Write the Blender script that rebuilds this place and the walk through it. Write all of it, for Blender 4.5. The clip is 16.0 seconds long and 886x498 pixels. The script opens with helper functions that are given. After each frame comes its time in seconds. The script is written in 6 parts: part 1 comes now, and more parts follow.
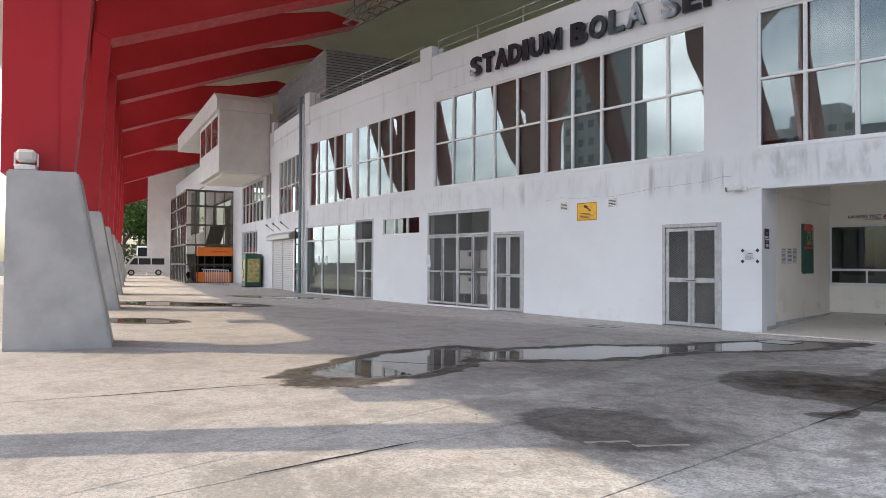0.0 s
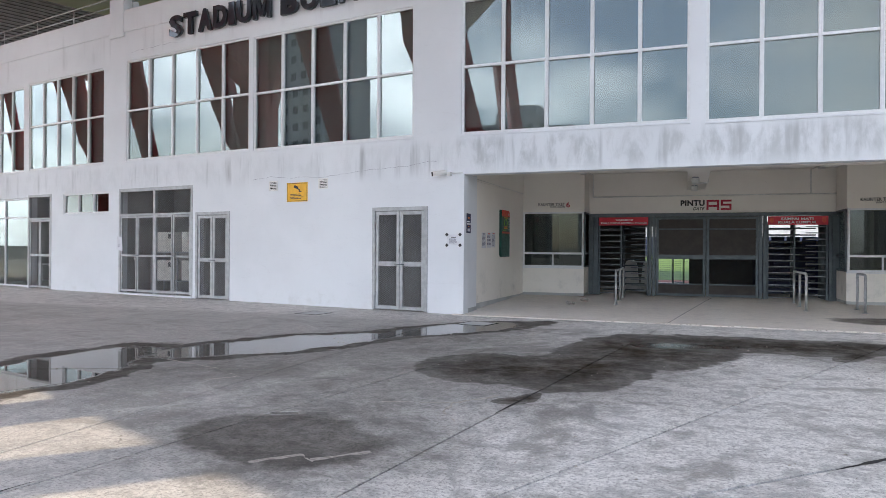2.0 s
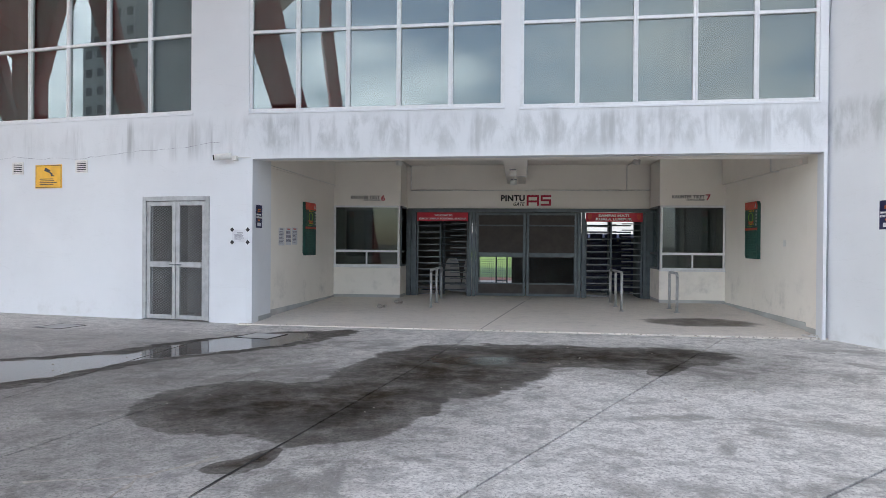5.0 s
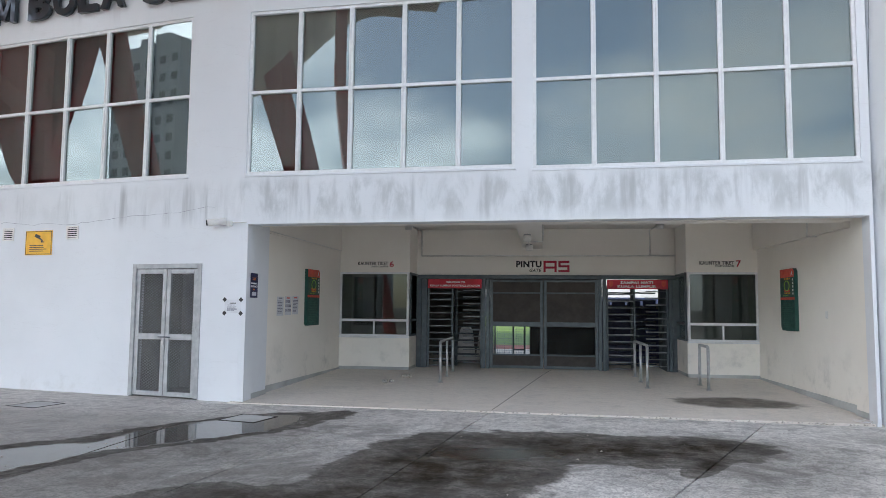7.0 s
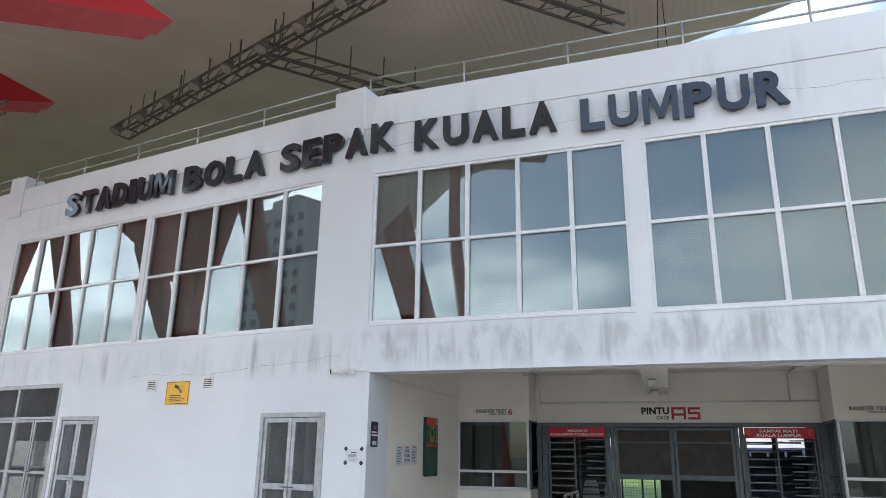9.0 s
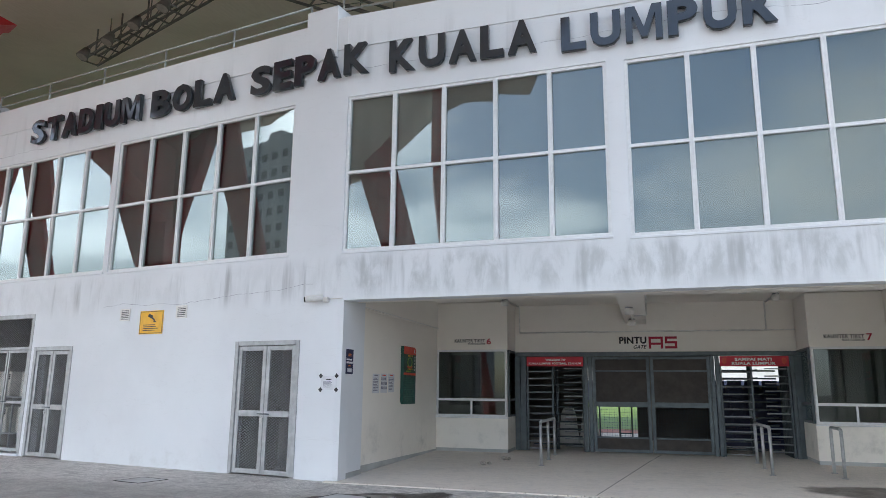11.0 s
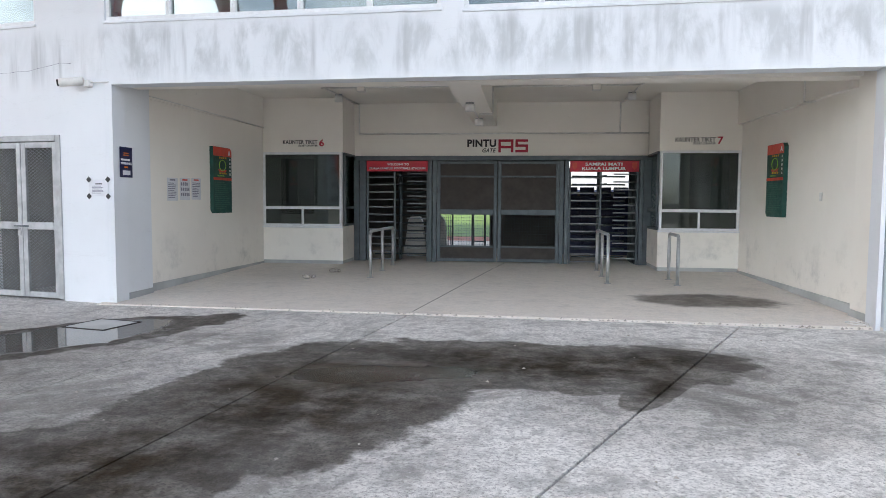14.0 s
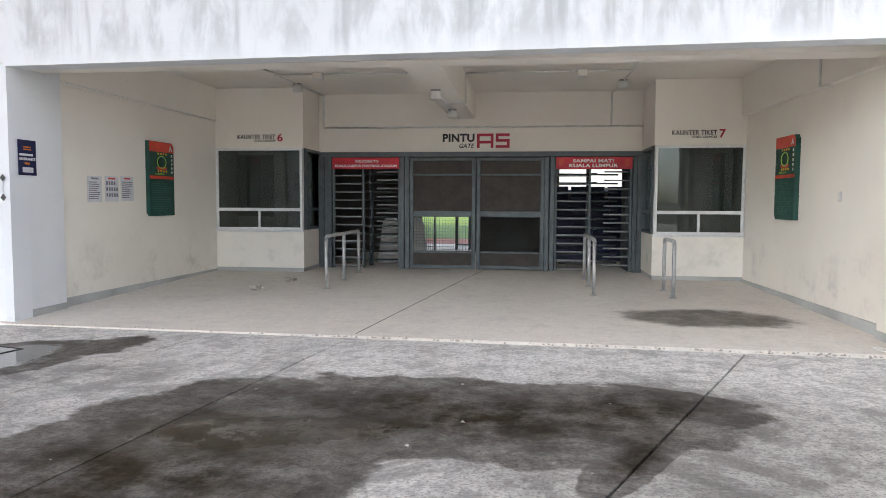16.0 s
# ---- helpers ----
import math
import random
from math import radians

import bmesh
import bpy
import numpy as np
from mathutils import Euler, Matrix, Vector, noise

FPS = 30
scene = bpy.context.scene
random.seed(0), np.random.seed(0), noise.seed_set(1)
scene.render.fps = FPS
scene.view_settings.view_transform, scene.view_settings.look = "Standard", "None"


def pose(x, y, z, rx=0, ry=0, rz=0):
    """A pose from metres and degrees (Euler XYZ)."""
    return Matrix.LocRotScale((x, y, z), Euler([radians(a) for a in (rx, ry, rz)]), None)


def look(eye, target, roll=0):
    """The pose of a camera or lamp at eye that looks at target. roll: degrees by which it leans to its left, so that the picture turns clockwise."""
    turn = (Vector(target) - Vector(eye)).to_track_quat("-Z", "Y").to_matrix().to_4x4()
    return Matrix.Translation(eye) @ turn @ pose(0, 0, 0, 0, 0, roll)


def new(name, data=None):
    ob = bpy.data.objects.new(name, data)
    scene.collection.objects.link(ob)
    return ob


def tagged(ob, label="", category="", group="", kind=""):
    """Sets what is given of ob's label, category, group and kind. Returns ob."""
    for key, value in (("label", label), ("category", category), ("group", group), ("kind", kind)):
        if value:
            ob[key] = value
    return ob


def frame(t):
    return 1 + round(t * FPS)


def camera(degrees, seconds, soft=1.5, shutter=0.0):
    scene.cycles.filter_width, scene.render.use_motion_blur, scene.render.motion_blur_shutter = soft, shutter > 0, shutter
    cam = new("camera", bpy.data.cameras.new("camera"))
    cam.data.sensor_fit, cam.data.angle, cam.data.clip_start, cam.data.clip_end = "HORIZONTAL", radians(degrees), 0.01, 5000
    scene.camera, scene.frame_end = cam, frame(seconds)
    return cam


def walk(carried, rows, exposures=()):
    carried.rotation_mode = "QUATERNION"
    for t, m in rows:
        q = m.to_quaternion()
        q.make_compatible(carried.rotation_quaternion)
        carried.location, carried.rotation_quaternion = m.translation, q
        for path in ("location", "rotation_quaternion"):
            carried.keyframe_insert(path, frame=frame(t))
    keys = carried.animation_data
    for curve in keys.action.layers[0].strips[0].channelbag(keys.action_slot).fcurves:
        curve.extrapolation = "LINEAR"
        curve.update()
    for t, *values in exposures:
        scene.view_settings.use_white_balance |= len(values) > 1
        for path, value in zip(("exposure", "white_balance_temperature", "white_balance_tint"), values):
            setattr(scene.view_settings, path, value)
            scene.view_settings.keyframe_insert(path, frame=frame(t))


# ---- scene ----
cam = camera(64.5, 16.0, 0.6)
METRES, EYE, TILT, LEAN, TURN = 8.8, 1.5, 0.0, 0.0, 41.2
ROWS = [
    (0.0, 0.0, 0.0, 0.0, -0.01, 1.08, -0.28),
    (0.5, 0.0037, 0.0261, 0.0025, -5.08, 0.94, -0.36),
    (1.0, 0.0199, 0.0493, 0.0008, -12.75, 0.37, -0.3),
    (1.5, 0.0477, 0.0721, 0.0034, -18.3, 0.1, -0.27),
    (2.0, 0.0682, 0.0989, 0.0003, -22.05, -0.14, -0.37),
    (2.5, 0.0891, 0.1245, 0.0034, -25.39, -0.29, -0.37),
    (3.0, 0.1244, 0.1461, 0.0035, -28.01, -0.36, -0.3),
    (3.5, 0.1517, 0.1671, 0.0019, -29.6, -0.32, -0.37),
    (4.0, 0.1801, 0.1941, 0.0024, -31.91, -0.39, -0.44),
    (6.5, 0.341, 0.3176, 0.0162, -35.9, -0.24, -0.37),
    (7.0, 0.3412, 0.3293, 0.0225, -33.23, 4.7, -0.52),
    (7.5, 0.3415, 0.325, 0.0247, -30.53, 11.54, -0.58),
    (8.0, 0.3363, 0.3236, 0.0251, -27.68, 15.54, -0.69),
    (8.5, 0.329, 0.3257, 0.0239, -23.97, 16.44, -0.78),
    (11.0, 0.3656, 0.3485, 0.0063, -25.01, 11.4, -0.58),
    (11.5, 0.4027, 0.3644, 0.0007, -30.7, 1.86, -0.5),
    (12.0, 0.4294, 0.3933, 0.0015, -32.58, -2.63, -0.49),
    (12.5, 0.4621, 0.4109, -0.0003, -33.66, -3.05, -0.39),
    (13.0, 0.5068, 0.4298, 0.0014, -34.34, -3.43, -0.34),
    (13.5, 0.5413, 0.4558, -0.0001, -34.43, -3.79, -0.4),
    (14.0, 0.5779, 0.478, 0.0019, -34.39, -3.92, -0.38),
    (14.5, 0.6267, 0.5027, 0.0028, -34.38, -3.98, -0.3),
    (15.0, 0.6593, 0.5358, -0.0002, -34.38, -3.96, -0.38),
    (15.5, 0.6923, 0.5622, 0.0011, -34.3, -3.93, -0.36),
    (16.0, 0.7328, 0.5787, 0.004, -34.1, -3.92, -0.29),
]
walk(cam, [(t, pose(0, 0, EYE, TILT, LEAN, TURN) @ pose(METRES * x, METRES * y, METRES * z, 90 + pitch, roll, yaw)) for t, x, y, z, yaw, pitch, roll in ROWS],
     [(0.0, 0.8, 6450, 10), (1.0, 0.88, 6400, 10), (2.5, 1.0, 6250, 10), (4.2, 1.02, 6300, 9), (6.5, 1.05, 6250, 8), (7.5, 1.02, 6200, 7), (8.5, 1.02, 6200, 7),
      (11.0, 1.0, 6200, 7), (12.0, 1.25, 6350, 9), (14.0, 1.4, 6350, 8), (15.4, 1.55, 6400, 8), (16.0, 1.6, 6750, 9)])

# ---- light: hazy sun from behind the stand, open sky over the forecourt ----
SUN_TO = Vector((0.80, 0.60, 0.0))
SUN_ELEV = 50.0
world = bpy.data.worlds.new("sky")
scene.world = world
world.use_nodes = True
wn, wl = world.node_tree.nodes, world.node_tree.links
bg = wn["Background"]
sky = wn.new("ShaderNodeTexSky")
sky.sky_type = "NISHITA"
sky.sun_disc = False
sky.sun_elevation = radians(SUN_ELEV)
sky.sun_rotation = math.atan2(-SUN_TO.x, -SUN_TO.y)
sky.dust_density = 2.0
wtc = wn.new("ShaderNodeTexCoord")
wmap = wn.new("ShaderNodeMapping")
wmap.inputs["Scale"].default_value = (1.0, 1.0, 2.2)
cloud = wn.new("ShaderNodeTexNoise")
cloud.inputs["Scale"].default_value = 2.6
cloud.inputs["Detail"].default_value = 7.0
cloud.inputs["Roughness"].default_value = 0.55
cramp = wn.new("ShaderNodeValToRGB")
cramp.color_ramp.elements[0].position, cramp.color_ramp.elements[1].position = 0.44, 0.64
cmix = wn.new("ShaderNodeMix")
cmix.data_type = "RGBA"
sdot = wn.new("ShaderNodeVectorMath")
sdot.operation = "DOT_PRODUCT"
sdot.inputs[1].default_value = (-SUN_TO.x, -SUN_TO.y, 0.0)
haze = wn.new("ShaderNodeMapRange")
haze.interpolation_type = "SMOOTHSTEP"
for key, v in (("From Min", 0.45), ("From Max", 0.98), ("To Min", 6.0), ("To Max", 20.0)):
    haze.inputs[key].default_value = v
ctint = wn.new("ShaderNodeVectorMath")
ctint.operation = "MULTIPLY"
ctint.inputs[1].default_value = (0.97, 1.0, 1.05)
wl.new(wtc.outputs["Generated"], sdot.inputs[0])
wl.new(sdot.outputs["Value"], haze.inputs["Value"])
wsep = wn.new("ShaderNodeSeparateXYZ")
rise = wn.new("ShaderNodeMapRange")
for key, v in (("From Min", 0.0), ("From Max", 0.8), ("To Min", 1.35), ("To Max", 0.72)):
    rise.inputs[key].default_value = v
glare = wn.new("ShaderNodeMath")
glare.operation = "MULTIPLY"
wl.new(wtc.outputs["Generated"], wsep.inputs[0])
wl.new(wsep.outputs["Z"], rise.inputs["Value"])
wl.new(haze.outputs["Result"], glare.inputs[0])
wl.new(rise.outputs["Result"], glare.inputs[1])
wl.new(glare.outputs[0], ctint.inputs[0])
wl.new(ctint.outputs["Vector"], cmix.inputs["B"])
wl.new(wtc.outputs["Generated"], wmap.inputs["Vector"])
wl.new(wmap.outputs["Vector"], cloud.inputs["Vector"])
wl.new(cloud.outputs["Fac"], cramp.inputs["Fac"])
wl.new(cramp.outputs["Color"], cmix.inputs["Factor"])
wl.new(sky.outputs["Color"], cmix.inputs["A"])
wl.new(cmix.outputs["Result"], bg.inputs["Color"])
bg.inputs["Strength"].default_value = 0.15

sun_data = bpy.data.lights.new("sun", "SUN")
sun_data.energy, sun_data.angle, sun_data.color = 1.85, radians(0.6), (1.0, 0.80, 0.56)
sun = new("sun", sun_data)
sun_dir = Vector((SUN_TO.x * math.cos(radians(SUN_ELEV)), SUN_TO.y * math.cos(radians(SUN_ELEV)), -math.sin(radians(SUN_ELEV))))
sun.matrix_basis = look((-30, -30, 40), Vector((-30, -30, 40)) + sun_dir)


# ---- materials ----
class Nodes:
    """A small builder for node materials in world metres."""

    def __init__(self, name):
        self.mat = bpy.data.materials.new(name)
        self.mat.use_nodes = True
        self.n, self.l = self.mat.node_tree.nodes, self.mat.node_tree.links
        self.bsdf = self.n["Principled BSDF"]
        self.geo = self.n.new("ShaderNodeNewGeometry")

    def put(self, socket, value):
        if hasattr(value, "is_linked"):
            self.l.new(value, socket)
        else:
            socket.default_value = value

    def noise(self, scale, detail=4.0, rough=0.55, stretch=(1, 1, 1), dist=0.0, shift=(0, 0, 0)):
        mp = self.n.new("ShaderNodeMapping")
        mp.inputs["Scale"].default_value = stretch
        mp.inputs["Location"].default_value = shift
        self.l.new(self.geo.outputs["Position"], mp.inputs["Vector"])
        t = self.n.new("ShaderNodeTexNoise")
        t.inputs["Scale"].default_value, t.inputs["Detail"].default_value = scale, detail
        t.inputs["Roughness"].default_value, t.inputs["Distortion"].default_value = rough, dist
        self.l.new(mp.outputs["Vector"], t.inputs["Vector"])
        return t.outputs["Fac"]

    def voronoi_edge(self, scale, stretch=(1, 1, 1)):
        mp = self.n.new("ShaderNodeMapping")
        mp.inputs["Scale"].default_value = stretch
        self.l.new(self.geo.outputs["Position"], mp.inputs["Vector"])
        t = self.n.new("ShaderNodeTexVoronoi")
        t.feature = "DISTANCE_TO_EDGE"
        t.inputs["Scale"].default_value = scale
        self.l.new(mp.outputs["Vector"], t.inputs["Vector"])
        return t.outputs["Distance"]

    def ramp(self, fac, a, b, lo=0.0, hi=1.0):
        r = self.n.new("ShaderNodeMapRange")
        r.interpolation_type = "SMOOTHSTEP"
        for key, v in (("From Min", a), ("From Max", b), ("To Min", lo), ("To Max", hi)):
            r.inputs[key].default_value = v
        self.put(r.inputs["Value"], fac)
        return r.outputs["Result"]

    def mix(self, fac, a, b):
        m = self.n.new("ShaderNodeMix")
        m.data_type = "RGBA"
        self.put(m.inputs["Factor"], fac)
        self.put(m.inputs["A"], (*a, 1) if isinstance(a, tuple) else a)
        self.put(m.inputs["B"], (*b, 1) if isinstance(b, tuple) else b)
        return m.outputs["Result"]

    def math(self, op, a, b=0.0, clamp=False):
        m = self.n.new("ShaderNodeMath")
        m.operation, m.use_clamp = op, clamp
        self.put(m.inputs[0], a)
        self.put(m.inputs[1], b)
        return m.outputs[0]

    def axis(self, i):
        s = self.n.new("ShaderNodeSeparateXYZ")
        self.l.new(self.geo.outputs["Position"], s.inputs[0])
        return s.outputs[i]

    def blob(self, x, y, rx, ry, turn=0.0):
        """1 at the middle of an ellipse on the ground, 0 at its rim, below 0 outside."""
        mp = self.n.new("ShaderNodeMapping")
        mp.vector_type = "TEXTURE"
        mp.inputs["Location"].default_value = (x, y, 0)
        mp.inputs["Rotation"].default_value = (0, 0, radians(turn))
        mp.inputs["Scale"].default_value = (rx, ry, 1e6)
        self.l.new(self.geo.outputs["Position"], mp.inputs["Vector"])
        ln = self.n.new("ShaderNodeVectorMath")
        ln.operation = "LENGTH"
        self.l.new(mp.outputs["Vector"], ln.inputs[0])
        return self.math("SUBTRACT", 1.0, ln.outputs["Value"])

    def bump(self, height, strength=0.3, dist=0.01):
        b = self.n.new("ShaderNodeBump")
        b.inputs["Strength"].default_value, b.inputs["Distance"].default_value = strength, dist
        self.put(b.inputs["Height"], height)
        self.l.new(b.outputs["Normal"], self.bsdf.inputs["Normal"])

    def done(self, color, rough, metal=0.0, spec=0.5):
        self.put(self.bsdf.inputs["Base Color"], (*color, 1) if isinstance(color, tuple) else color)
        self.put(self.bsdf.inputs["Roughness"], rough)
        self.put(self.bsdf.inputs["Metallic"], metal)
        self.put(self.bsdf.inputs["Specular IOR Level"], spec)
        return self.mat


def plain(name, color, rough=0.5, metal=0.0, vary=0.12, scale=9.0, bump=0.0, spec=0.5):
    k = Nodes(name)
    f = k.noise(scale, 5)
    col = k.mix(k.ramp(f, 0.3, 0.7), tuple(c * (1 - vary) for c in color), tuple(min(1, c * (1 + vary)) for c in color))
    r = k.ramp(k.noise(scale * 2.3, 3), 0.3, 0.7, max(0.02, rough - 0.08), min(1, rough + 0.08))
    if bump:
        k.bump(k.noise(scale * 12, 4), bump, 0.004)
    return k.done(col, r, metal, spec)


def wall_paint():
    """White emulsion on render: faint trowel marks, grey rain runs under the sills, grime at the foot."""
    k = Nodes("wall_paint")
    big = k.ramp(k.noise(0.45, 4), 0.35, 0.7)
    col = k.mix(big, (0.755, 0.775, 0.80), (0.70, 0.718, 0.742))
    run = k.ramp(k.noise(1.0, 5, 0.6, (2.6, 2.6, 0.22)), 0.52, 0.72)
    z = k.axis(2)
    under = k.math("MULTIPLY", k.ramp(z, 4.06, 3.75, 0.0, 1.0), k.ramp(z, 3.0, 3.45, 0.0, 1.0))
    under = k.math("MULTIPLY", under, k.ramp(z, 4.06, 4.0, 0.0, 1.0))
    top = k.math("MULTIPLY", k.ramp(z, 7.1, 7.5, 0.0, 1.0), k.ramp(z, 8.7, 7.9, 0.0, 0.35))
    col = k.mix(k.math("MULTIPLY", run, k.math("ADD", under, top, True)), col, (0.42, 0.435, 0.45))
    # mottled stain on the fascia, laid on thicker to offset its strong light
    sheet = k.math("MULTIPLY", k.ramp(k.noise(1.5, 6, 0.65, (1.6, 1.6, 0.7), 0.3, (2, 5, 1)), 0.42, 0.64, 0.08, 0.75), under)
    sheet = k.math("MULTIPLY", sheet, k.ramp(k.axis(0), -5.3, -4.6, 0.3, 1.0))
    col = k.mix(sheet, col, (0.44, 0.46, 0.47))
    blot = k.ramp(k.noise(3.2, 6, 0.65, (1, 1, 1.4)), 0.62, 0.8, 0.0, 0.14)
    col = k.mix(blot, col, (0.58, 0.58, 0.57))
    crack = k.ramp(k.noise(0.9, 6, 0.6, (0.5, 0.5, 2.2), 0.6, (3, 1, 0.4)), 0.498, 0.502, 1.0, 0.0)
    crack = k.math("MULTIPLY", crack, k.ramp(k.noise(0.9, 6, 0.6, (0.5, 0.5, 2.2), 0.6, (3, 1, 0.4)), 0.494, 0.498))
    col = k.mix(k.math("MULTIPLY", crack, 0.12), col, (0.4, 0.4, 0.4))
    grime = k.math("MULTIPLY", k.ramp(k.noise(2.3, 6, 0.7), 0.5, 0.72), k.ramp(z, 0.55, 0.05, 0.0, 0.28))
    col = k.mix(grime, col, (0.42, 0.41, 0.38))
    k.bump(k.math("ADD", k.noise(6, 5), k.noise(60, 3)), 0.12, 0.01)
    return k.done(col, k.ramp(k.noise(5, 3), 0.3, 0.7, 0.55, 0.75), 0, 0.35)


def cream_paint():
    """Off-white paint inside the gate recess, scuffed and dusty low down."""
    k = Nodes("cream_paint")
    col = k.mix(k.ramp(k.noise(0.7, 5), 0.3, 0.7), (0.88, 0.842, 0.775), (0.83, 0.79, 0.725))
    z = k.axis(2)
    grime = k.math("MULTIPLY", k.ramp(k.noise(2.0, 7, 0.7), 0.48, 0.75), k.ramp(z, 1.3, 0.2, 0.0, 0.6))
    col = k.mix(grime, col, (0.42, 0.41, 0.38))
    spots = k.ramp(k.noise(7.0, 3, 0.6), 0.73, 0.78, 0.0, 0.3)
    col = k.mix(spots, col, (0.5, 0.46, 0.42))
    k.bump(k.math("ADD", k.noise(5, 5), k.noise(70, 3)), 0.1, 0.008)
    return k.done(col, 0.62, 0, 0.35)


def concrete(name, wet, low=(0.30, 0.28, 0.25), high=(0.41, 0.39, 0.36), dirt=1.0):
    """Old float-finished concrete with pale laitance, stains and, on the apron, damp patches and standing rain water."""
    k = Nodes(name)
    col = k.mix(k.ramp(k.noise(0.35, 6, 0.6), 0.35, 0.65), low, high)
    pale = k.ramp(k.noise(0.75, 8, 0.68, (1, 1, 1), 0.5, (7, 2, 0)), 0.40, 0.50, 0.0, 0.95)
    pale = k.math("MAXIMUM", k.math("MULTIPLY", pale, k.ramp(k.axis(0), -6.5, -0.5, 0.28, 1.0)), k.ramp(k.math("ADD", k.axis(1), k.noise(0.8, 4)), 14.2, 15.6, 0.0, 0.85))
    col = k.mix(pale, col, (0.86, 0.835, 0.79) if dirt == 1.0 else (0.80, 0.735, 0.655))
    dark = k.ramp(k.noise(1.9, 8, 0.7, (1, 1, 1), 0.4, (2, 9, 0)), 0.50, 0.64, 0.0, 0.55 * dirt)
    col = k.mix(dark, col, (0.23, 0.225, 0.215))
    blotch = k.ramp(k.noise(5.5, 7, 0.72, (1, 1, 1), 0.3, (5, 3, 0)), 0.48, 0.60, 0.0, 0.5 * dirt)
    col = k.mix(blotch, col, (0.25, 0.242, 0.23))
    mottle = k.ramp(k.noise(17.0, 6, 0.75, (1, 1, 1), 0.2, (8, 1, 0)), 0.48, 0.60, 0.0, 0.42 * dirt)
    col = k.mix(mottle, col, (0.26, 0.255, 0.245))
    speck = k.ramp(k.noise(38.0, 4, 0.75), 0.50, 0.62, 0.0, 0.75 * dirt)
    col = k.mix(speck, col, (0.19, 0.185, 0.175))
    pits = k.ramp(k.noise(11.0, 5, 0.8, (1, 1, 1), 0.0, (3, 8, 0)), 0.52, 0.60, 0.0, 0.30 * dirt)
    col = k.mix(pits, col, (0.24, 0.235, 0.225))
    chalk = k.ramp(k.noise(23.0, 4, 0.8, (1, 1, 1), 0.0, (9, 4, 0)), 0.55, 0.63, 0.0, 0.4)
    col = k.mix(chalk, col, (0.80, 0.785, 0.76))
    fine = k.ramp(k.noise(120.0, 2, 0.7), 0.38, 0.62, 0.0, 0.26)
    col = k.mix(fine, col, (0.52, 0.51, 0.49))
    rnd = k.n.new("ShaderNodeObjectInfo").outputs["Random"]
    col = k.mix(k.math("MULTIPLY", rnd, 0.15 * dirt), col, (0.28, 0.27, 0.25))
    crack = k.ramp(k.voronoi_edge(0.33), 0.0, 0.006, 1.0, 0.0)
    crack = k.math("MULTIPLY", crack, k.ramp(k.noise(0.5, 3, 0.5, (1, 1, 1), 0, (4, 4, 0)), 0.54, 0.6))
    col = k.mix(k.math("MULTIPLY", crack, 0.4), col, (0.62, 0.6, 0.56))
    rough = k.ramp(k.noise(9, 4), 0.3, 0.7, 0.72, 0.92)
    height = k.math("ADD", k.noise(30, 6, 0.7), k.math("MULTIPLY", k.noise(4, 5), 0.8))
    if wet:
        rim = k.math("MULTIPLY", k.math("SUBTRACT", k.noise(1.1, 3, 0.5, (1, 1, 1), 0.6), 0.5), 0.7)
        rim = k.math("ADD", rim, k.math("MULTIPLY", k.math("SUBTRACT", k.noise(7.0, 5, 0.6), 0.5), 0.22))

        def pool(blobs):
            best = k.blob(*blobs[0])
            for b in blobs[1:]:
                best = k.math("MAXIMUM", best, k.blob(*b))
            return best

        # the long puddle by the wall, then the far ones under the roof, then the patch in the recess
        lake = [(-7.35, 7.6, 1.12, 2.5, 12), (-6.0, 10.4, 1.02, 2.8, -30), (-4.1, 13.4, 0.85, 2.3, -33),
                (-23.2, 12.3, 3.8, 1.2, 25), (-17.4, 8.1, 1.7, 0.8, 25), (-24.5, 17.6, 3.0, 0.7, 15)]
        wet_patch = [(1.0, 13.05, 2.3, 1.0, 4), (-0.65, 11.9, 1.35, 2.0, -8), (-1.35, 9.9, 0.95, 1.6, -12), (-2.3, 9.6, 1.15, 1.15, 0),
                     (2.3, 13.3, 1.05, 0.66, 8), (2.15, 12.3, 0.22, 0.8, -27), (-1.72, 7.8, 0.26, 0.15, 35), (-1.62, 7.95, 0.12, 0.3, -10)]
        shore = k.math("ADD", pool(lake), rim)
        patch = k.math("ADD", pool(wet_patch), rim)
        stain_core = k.math("ADD", k.math("MAXIMUM", k.blob(-3.15, 5.9, 1.0, 0.85, -20), k.blob(3.72, 17.4, 1.15, 0.68, 0)), k.math("MULTIPLY", rim, 1.3))
        d = k.math("MAXIMUM", k.ramp(shore, -0.03, 0.07, 0.0, 0.88), k.ramp(patch, -0.05, 0.07, 0.0, 0.85))
        d = k.math("MAXIMUM", d, k.ramp(stain_core, -0.12, 0.25, 0.0, 0.80))
        d = k.math("ADD", d, k.ramp(patch, 0.1, 0.8, 0.0, 0.16))
        soft = k.math("MAXIMUM", k.blob(-3.0, 6.0, 1.7, 1.7), k.math("MAXIMUM", k.blob(-4.6, 10.6, 2.3, 5.0, -25), k.blob(-1.7, 10.0, 2.2, 3.6, -10)))
        soft = k.math("MAXIMUM", soft, k.math("MAXIMUM", k.blob(2.2, 12.7, 2.3, 1.9), k.blob(-3.2, 8.0, 1.4, 3.0, -8)))
        stain = k.ramp(k.math("ADD", soft, k.math("MULTIPLY", rim, 1.2)), -0.15, 0.55, 0.0, 0.48)
        d = k.math("MAXIMUM", d, stain)
        d = k.math("MULTIPLY", d, k.ramp(k.noise(2.6, 6, 0.7, (1, 1, 1), 0, (1, 6, 0)), 0.3, 0.62, 0.80, 1.0))
